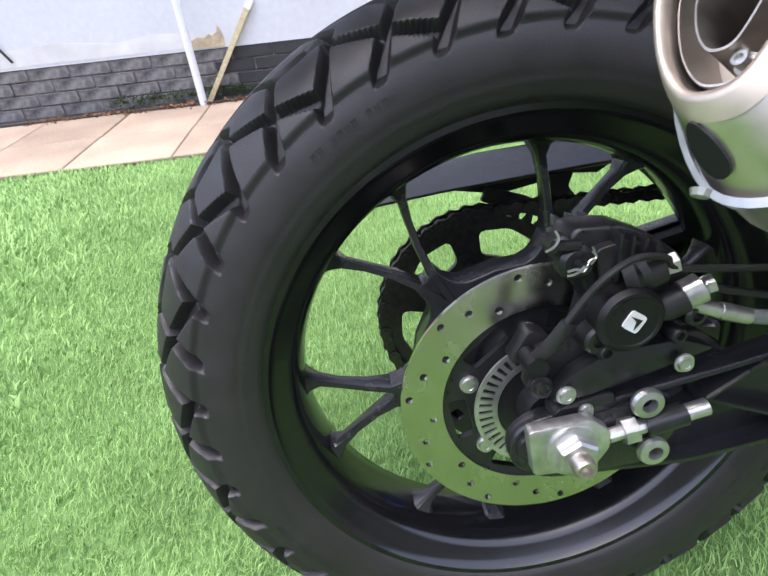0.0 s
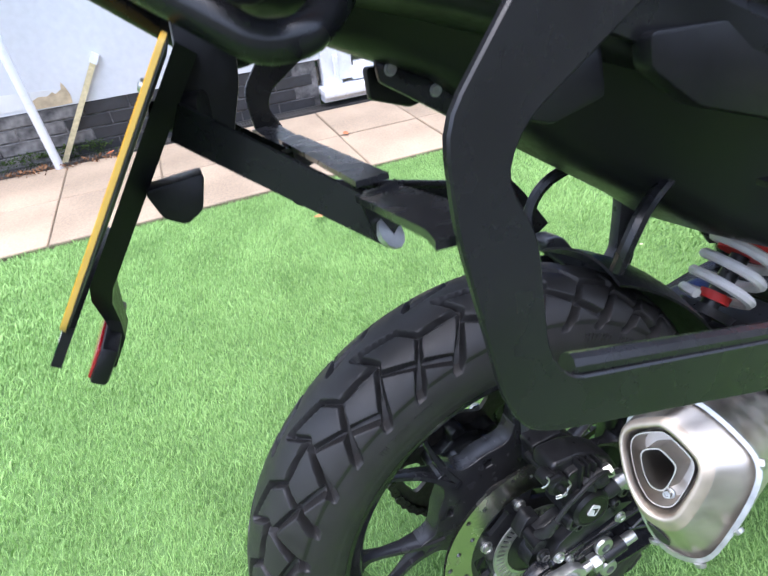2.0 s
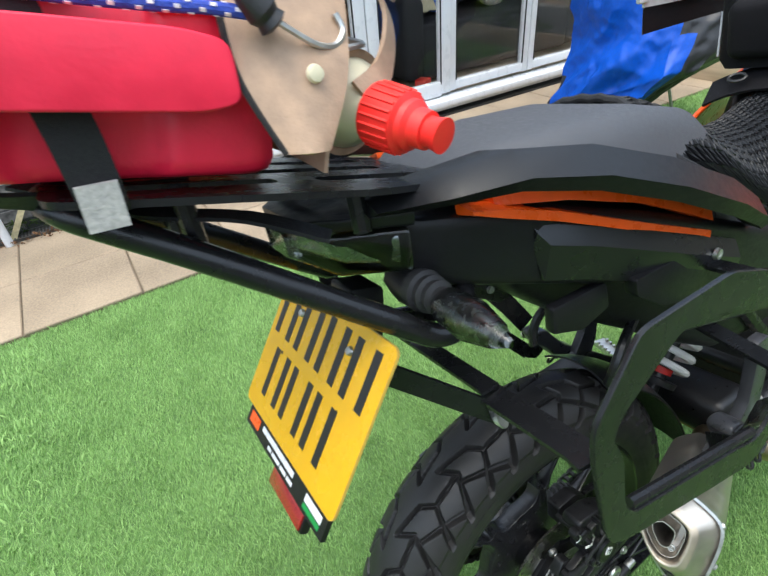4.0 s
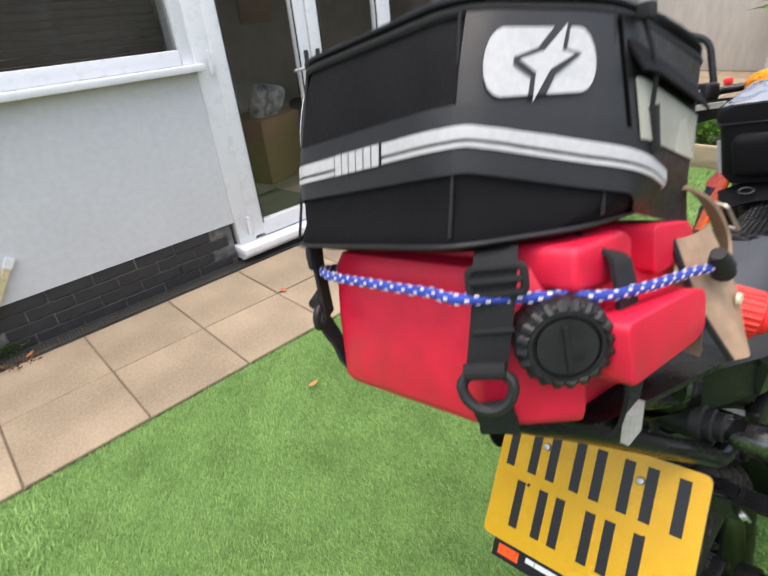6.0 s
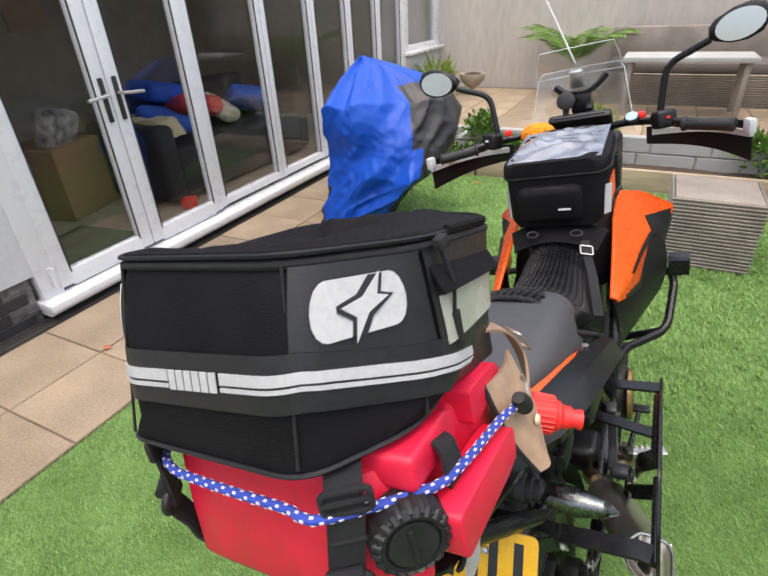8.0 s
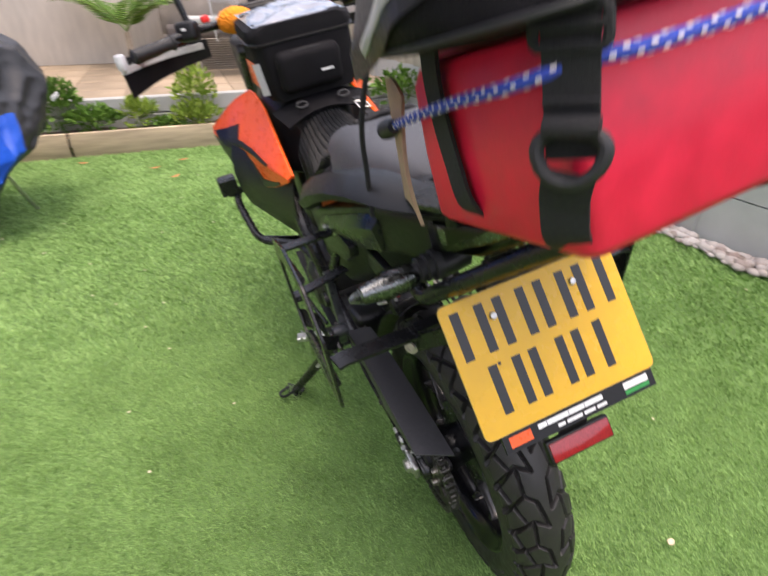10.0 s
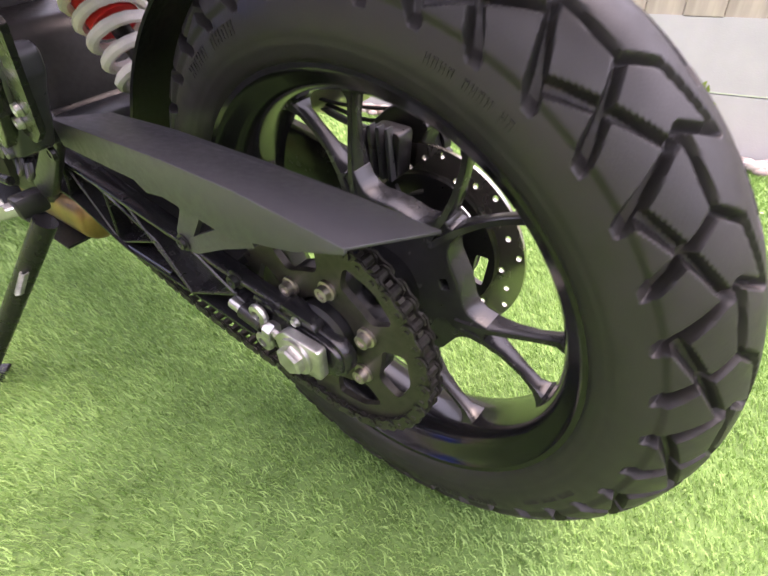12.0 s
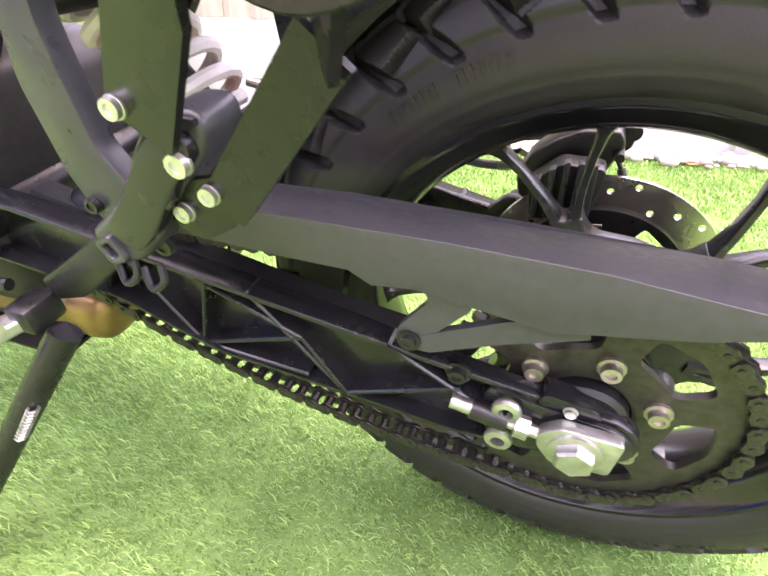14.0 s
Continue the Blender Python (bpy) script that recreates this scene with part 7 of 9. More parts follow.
# ---- handlebar ----
hb = part("handlebar", tube(smooth_path([(0.925, -0.40, 1.098), (1.0, -0.25, 1.115), (1.06, -0.12, 1.11), (1.08, -0.05, 1.07), (1.08, 0.05, 1.07), (1.06, 0.12, 1.11), (1.0, 0.25, 1.115), (0.925, 0.40, 1.098)]), 0.011, 12), M_SATIN, moto)
for s in (-1, 1):
    part("grip", lathe([(0, 0), (0, 0.015), (0.004, 0.019), (0.008, 0.016), (0.115, 0.016), (0.12, 0.02), (0.125, 0.02), (0.125, 0)], (0.925, s * 0.405, 1.098), (0.45, -s * 0.89, 0.05), 20), M_RUBBER, hb)
    part("switch_box", box((1.0, s * 0.245, 1.12), (0.05, 0.055, 0.05), (0, 10, -s * 25), bev=0.01, segs=3), M_PLASTIC, hb)
    part("switch", join(*[box((0.978, s * (0.255 - 0.012 * k), 1.128 - 0.008 * k), (0.012, 0.009, 0.006), (0, 10, -s * 25)) for k in range(3)]), M_WHITEINK if s > 0 else M_CAPRED, hb)
    if s < 0:
        rv = part("fluid_reservoir", lathe([(0, 0), (0, 0.020), (0.014, 0.021), (0.016, 0.019), (0.016, 0)], (1.0, -0.167, 1.128), (-0.5, 0.1, 0.8), 24), M_PLASTIC, hb)
        part("reservoir_cap", lathe([(0.016, 0), (0.016, 0.017), (0.0185, 0.016), (0.019, 0)], (1.0, -0.167, 1.128), (-0.5, 0.1, 0.8), 24), mat("pale_blue_dial", (0.35, 0.45, 0.6), 0.2), rv, "pale blue round cap")
    part("red_button", box((1.0, s * 0.19, 1.14), (0.02, 0.022, 0.018), (0, 0, 10), bev=0.004), M_CAPRED, hb)
    part("lever", tube(smooth_path([(1.03, s * 0.22, 1.105), (1.02, s * 0.30, 1.09), (0.975, s * 0.42, 1.075)]), 0.006, 8), M_SATIN, hb)

    def guard_f(u, v):
        p = Vector((0.93, s * 0.445, 1.075)).lerp(Vector((1.09, s * 0.20, 1.06)), u)
        return (p.x + 0.05 * math.sin(u * math.pi) , p.y + s * 0.02 * math.sin(u * math.pi), p.z + 0.035 - v * (0.10 - 0.05 * u) - 0.01)
    hgd = part("hand_guard", sheet(guard_f, 12, 6, 0.004), M_PLASTIC, hb, "black hand guard with a pale bar", smooth=50)
    part("guard_bar", tube([Vector(guard_f(u, 0.30)) + Vector((-0.010, 0, 0)) for u in np.linspace(0.02, 0.95, 10)], 0, flat=(0.012, 0.016), up=(0, 0, 1)), M_ALUBAR, hgd)
    part("bar_end", box((0.915, s * 0.435, 1.092), (0.03, 0.02, 0.04), (0, 0, -s * 25), bev=0.006), M_ALUBAR, hgd)
    mi = part("mirror_stalk", tube(round_path([(1.04, s * 0.235, 1.12), (1.055, s * 0.25, 1.255), (1.03, s * 0.35, 1.30)], 0.035, 5), 0.0095, 10), M_SATIN, hb)
    ms = [(0.0, 0.020, 0.012), (0.012, 0.036, 0.026), (0.05, 0.046, 0.042), (0.085, 0.040, 0.045), (0.115, 0.026, 0.034), (0.125, 0.012, 0.016)]
    part("mirror_shell", loft([[(1.028 + (0.012 * math.cos(q) if math.cos(q) < 0 else 0.028 * math.cos(q)), s * (0.345 + a), 1.318 + 0.12 * a + c * math.sin(q)) for q in np.linspace(0, 6.283, 14, endpoint=False)] for a, b, c in ms]), M_PLASTIC, mi)
    part("mirror_glass", loft([[(1.0125 + 0.0008 * k + 0.0032 * math.sin(q), s * (0.41 + 0.053 * math.cos(q)), 1.325 + 0.036 * math.sin(q) + 0.006 * math.cos(q)) for q in np.linspace(0, 6.283, 20, endpoint=False)] for k in (0, 1)]), M_MIRROR, mi, "mirror glass")

def screen_edge(u):
    """The windscreen's rim: up one side, over the top and down the other."""
    k = u * 3
    a, v = (0.0, k) if k < 1 else (k - 1, 1.0) if k < 2 else (1.0, 3 - k)
    w = 0.165 - 0.035 * v
    y = (a - 0.5) * 2 * w
    return (1.22 + 0.055 * v - 1.6 * y * y, y, 1.06 + 0.21 * v)


# ---- front: dash, screen, fork, front wheel ----
da = part("dashboard", box((1.13, -0.01, 1.108), (0.03, 0.19, 0.10), (0, -40, 0), bev=0.01), M_PLASTIC, moto)
part("display", box((1.117, -0.01, 1.121), (0.004, 0.155, 0.070), (0, -40, 0)), mat("dark_display", (0.03, 0.035, 0.045), 0.1, vary=0.1), da)
part("screen_edge", tube([Vector(screen_edge(u)) for u in np.linspace(0, 1, 24)], 0.0014, 6), M_EDGE, moto)
part("screen_bracket", join(tube(smooth_path([(1.212, 0.072, 1.226), (1.200, 0.045, 1.206), (1.194, 0.012, 1.200), (1.194, -0.022, 1.200), (1.200, -0.050, 1.212), (1.214, -0.084, 1.242)], 4), 0, flat=(0.02, 0.015), up=(0, 0, 1)), box((1.185, -0.008, 1.168), (0.03, 0.06, 0.06), bev=0.008), box((1.17, -0.035, 1.14), (0.05, 0.02, 0.06), (0, -20, 0), bev=0.005)), M_PLASTIC, moto)
part("phone_mount", join(lathe([(0, 0), (0, 0.028), (0.012, 0.028), (0.016, 0.02), (0.016, 0)], (1.13, 0.030, 1.190), (-1, 0, 0.3), 20), tube([(1.14, 0.03, 1.185), (1.13, 0.035, 1.14)], 0.01, 8)), M_RUBBER, moto)
part("clamp_block", box((1.197, 0.004, 1.245), (0.026, 0.040, 0.055), (0, -15, 0), bev=0.005), M_STEEL, moto)


def screen_f(u, v):
    w = 0.165 - 0.035 * v
    y = (u - 0.5) * 2 * w
    return (1.22 + 0.10 * v * 0.55 - 1.6 * y * y, y, 1.06 + 0.21 * v)


part("windscreen", sheet(screen_f, 14, 8, 0.003), M_SCREEN, moto, "clear windscreen", smooth=60)
part("screen_extension", sheet(lambda u, v: (1.225 - 0.03 * v - 1.2 * ((u - 0.5) * 0.24) ** 2, (u - 0.5) * (0.26 - 0.02 * v) + 0.0, 1.255 + 0.085 * v), 10, 5, 0.0035), M_SCREEN, moto, "clear clip-on screen extension", smooth=60)
ext = lambda u, v: Vector((1.225 - 0.03 * v - 1.2 * ((u - 0.5) * 0.24) ** 2, (u - 0.5) * (0.26 - 0.02 * v), 1.255 + 0.085 * v))
part("extension_edge", tube([ext(0, 0), ext(0, 0.5), ext(0.04, 1), ext(0.3, 1), ext(0.7, 1), ext(0.96, 1), ext(1, 0.5), ext(1, 0), ext(0.5, 0)], 0.0014, 6, closed=True), M_EDGE, moto)
part("antenna", tube([(1.25, 0.014, 1.29), (1.25, 0.10, 1.52)], 0.003, 6), M_WHITEINK, moto)
part("front_cowl", body([(1.06, 0.09, 0.11, 0.88, 1.06), (1.18, 0.12, 0.13, 0.86, 1.07), (1.28, 0.10, 0.09, 0.84, 1.02), (1.36, 0.06, 0.04, 0.82, 0.93)], 0.03), M_PLASTIC, moto)
HD = Vector((1.085, 0, 1.04))
FW = Vector((1.43, 0, 0.325))
fk = (FW - HD).normalized()
for s in (-1, 1):
    part("fork_leg", join(tube([HD + Vector((0, s * 0.095, 0)), HD + fk * 0.45 + Vector((0, s * 0.095, 0))], 0.027, 14), tube([HD + fk * 0.42 + Vector((0, s * 0.095, 0)), FW + Vector((0, s * 0.095, 0))], 0.0215, 14)), M_SATIN, moto)
part("triple_clamp", join(box(HD + fk * 0.02, (0.09, 0.25, 0.03), (0, 26, 0), bev=0.008), box(HD + fk * 0.20, (0.09, 0.25, 0.04), (0, 26, 0), bev=0.008)), M_CAST, moto)
fw = part("front_wheel", join(lathe([(-0.033, 0.252), (-0.036, 0.246), (-0.022, 0.235), (0.022, 0.235), (0.036, 0.246), (0.033, 0.252), (0.0, 0.242)], FW, YAX, 72, closed=True), lathe([(-0.05, 0), (-0.05, 0.03), (0.05, 0.03), (0.05, 0)], FW, YAX, 24), *[tube([FW + Vector((0.028 * math.cos(a), 0, 0.028 * math.sin(a))), FW + Vector((0.236 * math.cos(a + d), 0, 0.236 * math.sin(a + d)))], 0.008, 6) for a in np.linspace(0, 6.283, 6, endpoint=False) for d in (-0.2, 0.2)]), M_GLOSS, moto)
part("tyre", lathe([(-0.033, 0.248), (-0.045, 0.262), (-0.050, 0.285), (-0.044, 0.312), (-0.026, 0.329), (0, 0.333), (0.026, 0.329), (0.044, 0.312), (0.050, 0.285), (0.045, 0.262), (0.033, 0.248)], FW, YAX, 96, closed=True), M_TYRE, fw)
part("brake_disc", rring(FW + Vector((0, 0.062, 0)), YAX, 0.11, 0.16, 0.004, 64), M_DISC, fw)
part("front_mudguard", sheet(lambda u, v: (FW.x + 0.36 * math.cos(radians(150 - 100 * u)), (v - 0.5) * 0.13, FW.z + 0.36 * math.sin(radians(150 - 100 * u)) - 0.02 * (2 * v - 1) ** 2), 14, 6, 0.004), M_PLASTIC, moto, smooth=60)

# ================= luggage on the rack =================
def plan_loft(levels, r=0.02, n=4):
    """A body with a many-sided plan: each level is (z, outline in x and y, z shift by x)."""
    return loft([[(x, y, z + k * x) for x, y in round2(o, r, n)] for z, o, k in levels])


def grow(o, d):
    """An outline moved outwards by d."""
    cx, cy = sum(p[0] for p in o) / len(o), sum(p[1] for p in o) / len(o)
    return [(cx + (x - cx) * (1 + d / 0.12), cy + (y - cy) * (1 + d / 0.12)) for x, y in o]


# red fuel can lying flat
CAN = [(-0.468, 0.122), (-0.479, -0.058), (-0.433, -0.107), (-0.420, -0.094), (-0.352, -0.094), (-0.342, -0.106), (-0.29, -0.106), (-0.278, -0.095), (-0.278, 0.115), (-0.29, 0.130)]
can = thing("fuel_can", (-0.38, 0.0, 1.04), "red plastic fuel can strapped flat on the rack", "fuel can")


def can_loop(z, d=0.0):
    """The can's outline at a level: it stands square to the sloping carrier, and its base hangs lower on the left."""
    sag = min(1.0, (1.09 - z) / 0.106)
    return [(x + 0.24 * (z - 0.984), y, z - 0.24 * x - (0.004 + 0.090 * y) * sag) for x, y in round2(grow(CAN, d), 0.012, 4)]


part("can_body", loft([can_loop(0.974, -0.014), can_loop(0.977, -0.004), can_loop(0.984), can_loop(1.030, 0.001), can_loop(1.074), can_loop(1.084, -0.004), can_loop(1.088, -0.016)]), M_RED, can, smooth=45)
part("handle_bulge", bevel(prism(round2([(-0.432, 1.120), (-0.322, 1.095), (-0.300, 1.095), (-0.298, 1.128), (-0.322, 1.138), (-0.380, 1.152), (-0.432, 1.164)], 0.008, 3), -0.136, -0.108), 0.006, 3), M_RED, can)
part("shoulder", bevel(prism(round2([(-0.435, 1.180), (-0.36, 1.160), (-0.352, 1.188), (-0.366, 1.198), (-0.430, 1.208)], 0.006, 3), -0.108, 0.09), 0.005, 3), M_RED, can)
part("shoulder_front", bevel(prism(round2([(-0.330, 1.150), (-0.252, 1.135), (-0.247, 1.156), (-0.258, 1.168), (-0.326, 1.187)], 0.006, 3), -0.112, 0.10), 0.006, 3), M_RED, can)
# big ribbed cap on the chamfered corner
cax = Vector((-0.72, -0.68, 0.06)).normalized()
cc = Vector((-0.433, -0.090, 1.152))
cap_prof = [(0, 0), (0, 0.0275), (0.004, 0.0295), (0.022, 0.0285), (0.026, 0.026), (0.0265, 0.0205), (0.024, 0.0195), (0.024, 0.0185), (0.0275, 0.018), (0.028, 0)]
cp = part("can_cap", lathe(cap_prof, cc, cax, 48), M_CAP, can, "black ribbed screw cap")
cu_ = cax.cross(Vector((0, 0, 1))).normalized()
cv_ = cu_.cross(cax)
for k in range(20):
    a = k * 2 * math.pi / 20
    d = cu_ * math.cos(a) + cv_ * math.sin(a)
    part("cap_rib", tube([cc + d * 0.0268 + cax * 0.003, cc + d * 0.0262 + cax * 0.0235, cc + d * 0.0225 + cax * 0.0255], 0.0036, 8), M_CAP, cp)
part("cap_key", tube([cc + cax * 0.0285 + cv_ * 0.014, cc + cax * 0.0285 - cv_ * 0.014], 0.002, 6), M_CAP, cp)
part("cap_tab", lathe([(0, 0.0025), (0, 0.006), (0.005, 0.006), (0.005, 0.0025)], cc + cax * 0.004 + cu_ * 0.026 * -1 - cv_ * 0.024, cax, 16, closed=True), M_CAP, cp)

# wide straps with rings, round the can's corners
def strap(name, pts, w, label, group="", up=(0, 0, 1), th=0.003):
    t = thing(name, pts[0], label, "strap", group=group)
    part("webbing", tube(smooth_path(pts, 5), 0, flat=(w, th), up=up), M_WEB, t)
    return t


for s in (-1, 1):
    c = Vector((-0.4725, -0.0615, 0)) if s < 0 else Vector((-0.458, 0.1265, 0))
    d = Vector((-0.86, -0.50, 0)).normalized() if s < 0 else Vector((-0.62, 0.78, 0)).normalized()
    t_ = d.cross(Vector((0, 0, 1))).normalized()
    e = Vector((0.59, -0.81, 0)) * 0.012 if s < 0 else Vector((0, 0, 0))
    st = strap("ring_strap", [c + e - d * 0.03 + Vector((0.0067, 0, 1.212)), c + e + d * 0.001 + Vector((0.0065, 0, 1.210)), c + e * 0.8 + d * 0.004 + Vector((0.0047, 0, 1.19)), c + d * 0.004 + Vector((0, 0, 1.138))], 0.026, "wide black webbing strap with a plastic D-ring", "straps on the can", up=d)
    rc = c + d * 0.010 + Vector((0, 0, 1.131 if s < 0 else 1.145))
    ring_pts = [rc + t_ * (0.0165 * math.cos(a)) + Vector((0, 0, 0.0165 * math.sin(a) if math.sin(a) < 0 else 0.009 * math.sin(a))) + d * (-0.004 * math.sin(a)) for a in np.linspace(0, 2 * math.pi, 22, endpoint=False)]
    part("ring", tube(ring_pts, 0.0038, 10, closed=True), M_CAP, st, "black plastic D-ring")
    part("ring_fold", tube([rc + t_ * 0.013 + Vector((0, 0, 0.011)), rc - t_ * 0.013 + Vector((0, 0, 0.011))], 0.0055, 10), M_WEB, st)
    under = Vector((-0.40, s * 0.03, 1.052))
    part("lower_webbing", tube(smooth_path([rc + Vector((0, 0, -0.013)), rc - d * 0.003 + Vector((0.004, 0, -0.034)), c - d * 0.012 + Vector((0, 0, 1.078)), under, Vector((-0.33, s * 0.02, 1.035))], 5), 0, flat=(0.026, 0.003), up=d), M_WEB, st)
    part("buckle", join(tube(round_path([c + e + d * 0.0055 + t_ * 0.0165 + Vector((0.0062, 0, 1.207)), c + e + d * 0.0055 + t_ * 0.0165 + Vector((0.0047, 0, 1.190)), c + e + d * 0.0055 - t_ * 0.0165 + Vector((0.0047, 0, 1.190)), c + e + d * 0.0055 - t_ * 0.0165 + Vector((0.0062, 0, 1.207))], 0.004, 3, closed=True), 0.0027, 8, closed=True), tube([c + e + d * 0.0065 + t_ * 0.016 + Vector((0.0055, 0, 1.199)), c + e + d * 0.0065 - t_ * 0.016 + Vector((0.0055, 0, 1.199))], 0.0025, 8)), M_WEB, st)
    part("webbing_fold", tube([c + e * 0.6 + d * 0.0055 + t_ * 0.013 + Vector((0.0025, 0, 1.166)), c + e * 0.6 + d * 0.0055 - t_ * 0.013 + Vector((0.0025, 0, 1.166))], 0.002, 8), M_WEB, st)
fs_ = strap("cinch_strap", [(-0.385, -0.06, 1.192), (-0.388, -0.108, 1.190), (-0.392, -0.117, 1.175), (-0.391, -0.118, 1.15), (-0.389, -0.118, 1.11), (-0.388, -0.118, 1.09), (-0.388, -0.111, 1.062), (-0.388, -0.104, 1.052)], 0.026, "black ribbed cinch strap with a folded grey end", up=(0, -1, 0.0))
part("strap_end", tube([(-0.388, -0.117, 1.072), (-0.390, -0.114, 1.046)], 0, flat=(0.022, 0.006), up=(0, -1, 0)), mat("worn_grey_webbing", (0.42, 0.40, 0.37), 0.8, vary=0.2, scale=300, bump=0.5), fs_, "worn grey strap end")
sx_ = strap("rack_strap", [(-0.44, 0.06, 1.064), (-0.40, 0.02, 1.048), (-0.36, -0.03, 1.03), (-0.30, -0.06, 1.012), (-0.25, -0.09, 0.985)], 0.024, "black webbing strap slung under the can", up=(0, 0, 1))
strap("side_strap", [(-0.316, 0.134, 1.19), (-0.318, 0.135, 1.15), (-0.335, 0.134, 1.10), (-0.35, 0.130, 1.066), (-0.352, 0.10, 1.050), (-0.35, 0.04, 1.045)], 0.024, "black webbing strap round the can's side", up=(0, 1, 0))

# tail bag
bag = thing("tail_bag", (-0.29, 0.03, 1.19), "black fabric tail bag with a silver emblem and stripes", "bag")
TOP = [(-0.414, 0.132), (-0.423, -0.049), (-0.352, -0.106), (-0.188, -0.100), (-0.160, -0.06), (-0.164, 0.08), (-0.196, 0.120), (-0.358, 0.165)]
BAG = [(-0.463, 0.134), (-0.469, -0.052), (-0.374, -0.120), (-0.210, -0.094), (-0.178, -0.058), (-0.165, 0.12), (-0.196, 0.155), (-0.386, 0.182)]


# the base is tucked in at its corners
HEM = [(-0.463, 0.147), (-0.475, -0.054), (-0.402, -0.101), (-0.210, -0.094), (-0.178, -0.058), (-0.165, 0.12), (-0.196, 0.152), (-0.386, 0.172)]


def bag_at(w):
    """The bag's outline, level and slope at a height from 0 (base) to 1 (zip); its back bellies out half way up."""
    o = [(a[0] + (b[0] - a[0]) * w, a[1] + (b[1] - a[1]) * w) for a, b in zip(BAG, TOP)]
    tuck = max(0.0, 1 - max(w, 0.0) / 0.12)
    o = [(x + (h[0] - x) * tuck, y + (h[1] - y) * tuck) for (x, y), h in zip(o, HEM)]
    belly = 0.007 * math.sin(math.pi * min(1.0, max(0.0, w)))
    o = [(x - belly, y) if j < 2 else (x, y) for j, (x, y) in enumerate(o)]
    return o


def bag_z(w, x, y):
    """The height of a point of the bag's side: the whole bag hangs a little to the left below its zip."""
    roll = 0.06 + 0.075 * w if w < 0.4 else 0.09 * max(0.0, 1 - w) / 0.6
    slump = 0.8 * w * max(0.0, y - 0.04) * min(1.0, max(0.0, (x + 0.36) / 0.16))
    return 1.133 + 0.0925 * w - (0.18 + 0.12 * w) * x - roll * (y - 0.01) - 0.35 * slump


def bag_loop(w, d=0.0, dz=0.0, n=4):
    o = bag_at(w)
    return [Vector((x, y, bag_z(w, x, y) + dz)) for x, y in round2(grow(o, d), 0.026, n + 4)]


part("bag_body", loft([bag_loop(-0.10, -0.05), bag_loop(-0.05, -0.012), bag_loop(0.0, 0.0), *[bag_loop(w, 0.001) for w in (0.06, 0.13, 0.2, 0.26, 0.34, 0.42, 0.5, 0.6, 0.7, 0.8, 0.9)], bag_loop(1.0, 0.0)]), M_CORDURA, bag, smooth=45)


def lid():
    """The soft lid, crumpled and higher along its middle."""
    base = bag_loop(1.0, 0.0012, 0.004)
    c = sum(base, Vector()) / len(base)
    loops = [bag_loop(1.0, 0.0, 0.0), base, bag_loop(1.0, 0.0, 0.0075)]
    for s in np.linspace(0.97, 0.03, 22):
        l = []
        for p in base:
            q = c.lerp(p, s)
            # slack and sunken at the back, gathered into folds towards the front
            k = min(1.0, max(0.0, (q.x + 0.385) / 0.15))
            k = k * k * (3 - 2 * k)
            slope = q.x * 0.9 + q.y * 0.45
            fold = abs(noise.noise((slope * 26, q.y * 7, 3))) - 0.25
            z = 0.004 + (1 - s ** 5) * (-0.010 + 0.021 * k + (0.010 + 0.022 * k) * fold) + 0.005 * (1 - s ** 6) * noise.noise((q.x * 60, q.y * 45, 8))
            l.append(q + Vector((0, 0, z)))
        loops.append(l)
    return loft(loops)


part("lid", lid(), M_CORDURA, bag, smooth=70)
part("zip", tube(bag_loop(1.0, 0.0018, -0.002), 0.0034, 8, closed=True), M_WEB, bag)
teeth_ = bag_loop(1.0, 0.0022, 0.0045, 10)
part("zip_teeth", tube(teeth_, 0.0021, 6, closed=True), M_PLASTIC, bag)
part("base_piping", tube(bag_loop(0.0, 0.0012), 0.0019, 8, closed=True), M_PANEL, bag, "grey piping")
part("lid_edge", tube(smooth_path([(-0.300, -0.106, 1.322), (-0.25, -0.106, 1.308), (-0.20, -0.101, 1.292), (-0.172, -0.080, 1.286), (-0.165, -0.05, 1.286)]), 0.0035, 8), M_CORDURA, bag)

FACES = list(zip(BAG, BAG[1:] + BAG[:1]))


def on_face(i, a, z, off=0.0, d=0.0):
    """A point on a side of the bag: a along the side from 0 to 1, z up from the bag's own level."""
    w = (z - 1.122) / 0.14
    o = bag_at(w)
    (x0, y0), (x1, y1) = o[i], o[(i + 1) % len(o)]
    x, y = x0 + (x1 - x0) * a, y0 + (y1 - y0) * a
    # round the corners as the cloth does
    ring, best, n = round2(o, 0.026, 8), 1e9, Vector((0, 0, 0))
    for (ax_, ay_), (bx_, by_) in zip(ring, ring[1:] + ring[:1]):
        dx_, dy_ = bx_ - ax_, by_ - ay_
        ll_ = dx_ * dx_ + dy_ * dy_
        if ll_ < 1e-12:
            continue
        h_ = min(1.0, max(0.0, ((x - ax_) * dx_ + (y - ay_) * dy_) / ll_))
        qx_, qy_ = ax_ + dx_ * h_, ay_ + dy_ * h_
        e_ = (qx_ - x) ** 2 + (qy_ - y) ** 2
        if e_ < best:
            best, sx_, sy_, n = e_, qx_, qy_, Vector((dy_, -dx_, 0)).normalized()
    x, y = sx_, sy_
    if n.dot(Vector((x + 0.29, y - 0.03, 0))) < 0:
        n = -n
    return Vector((x, y, bag_z(w, x, y))) + n * (0.0042 + off)


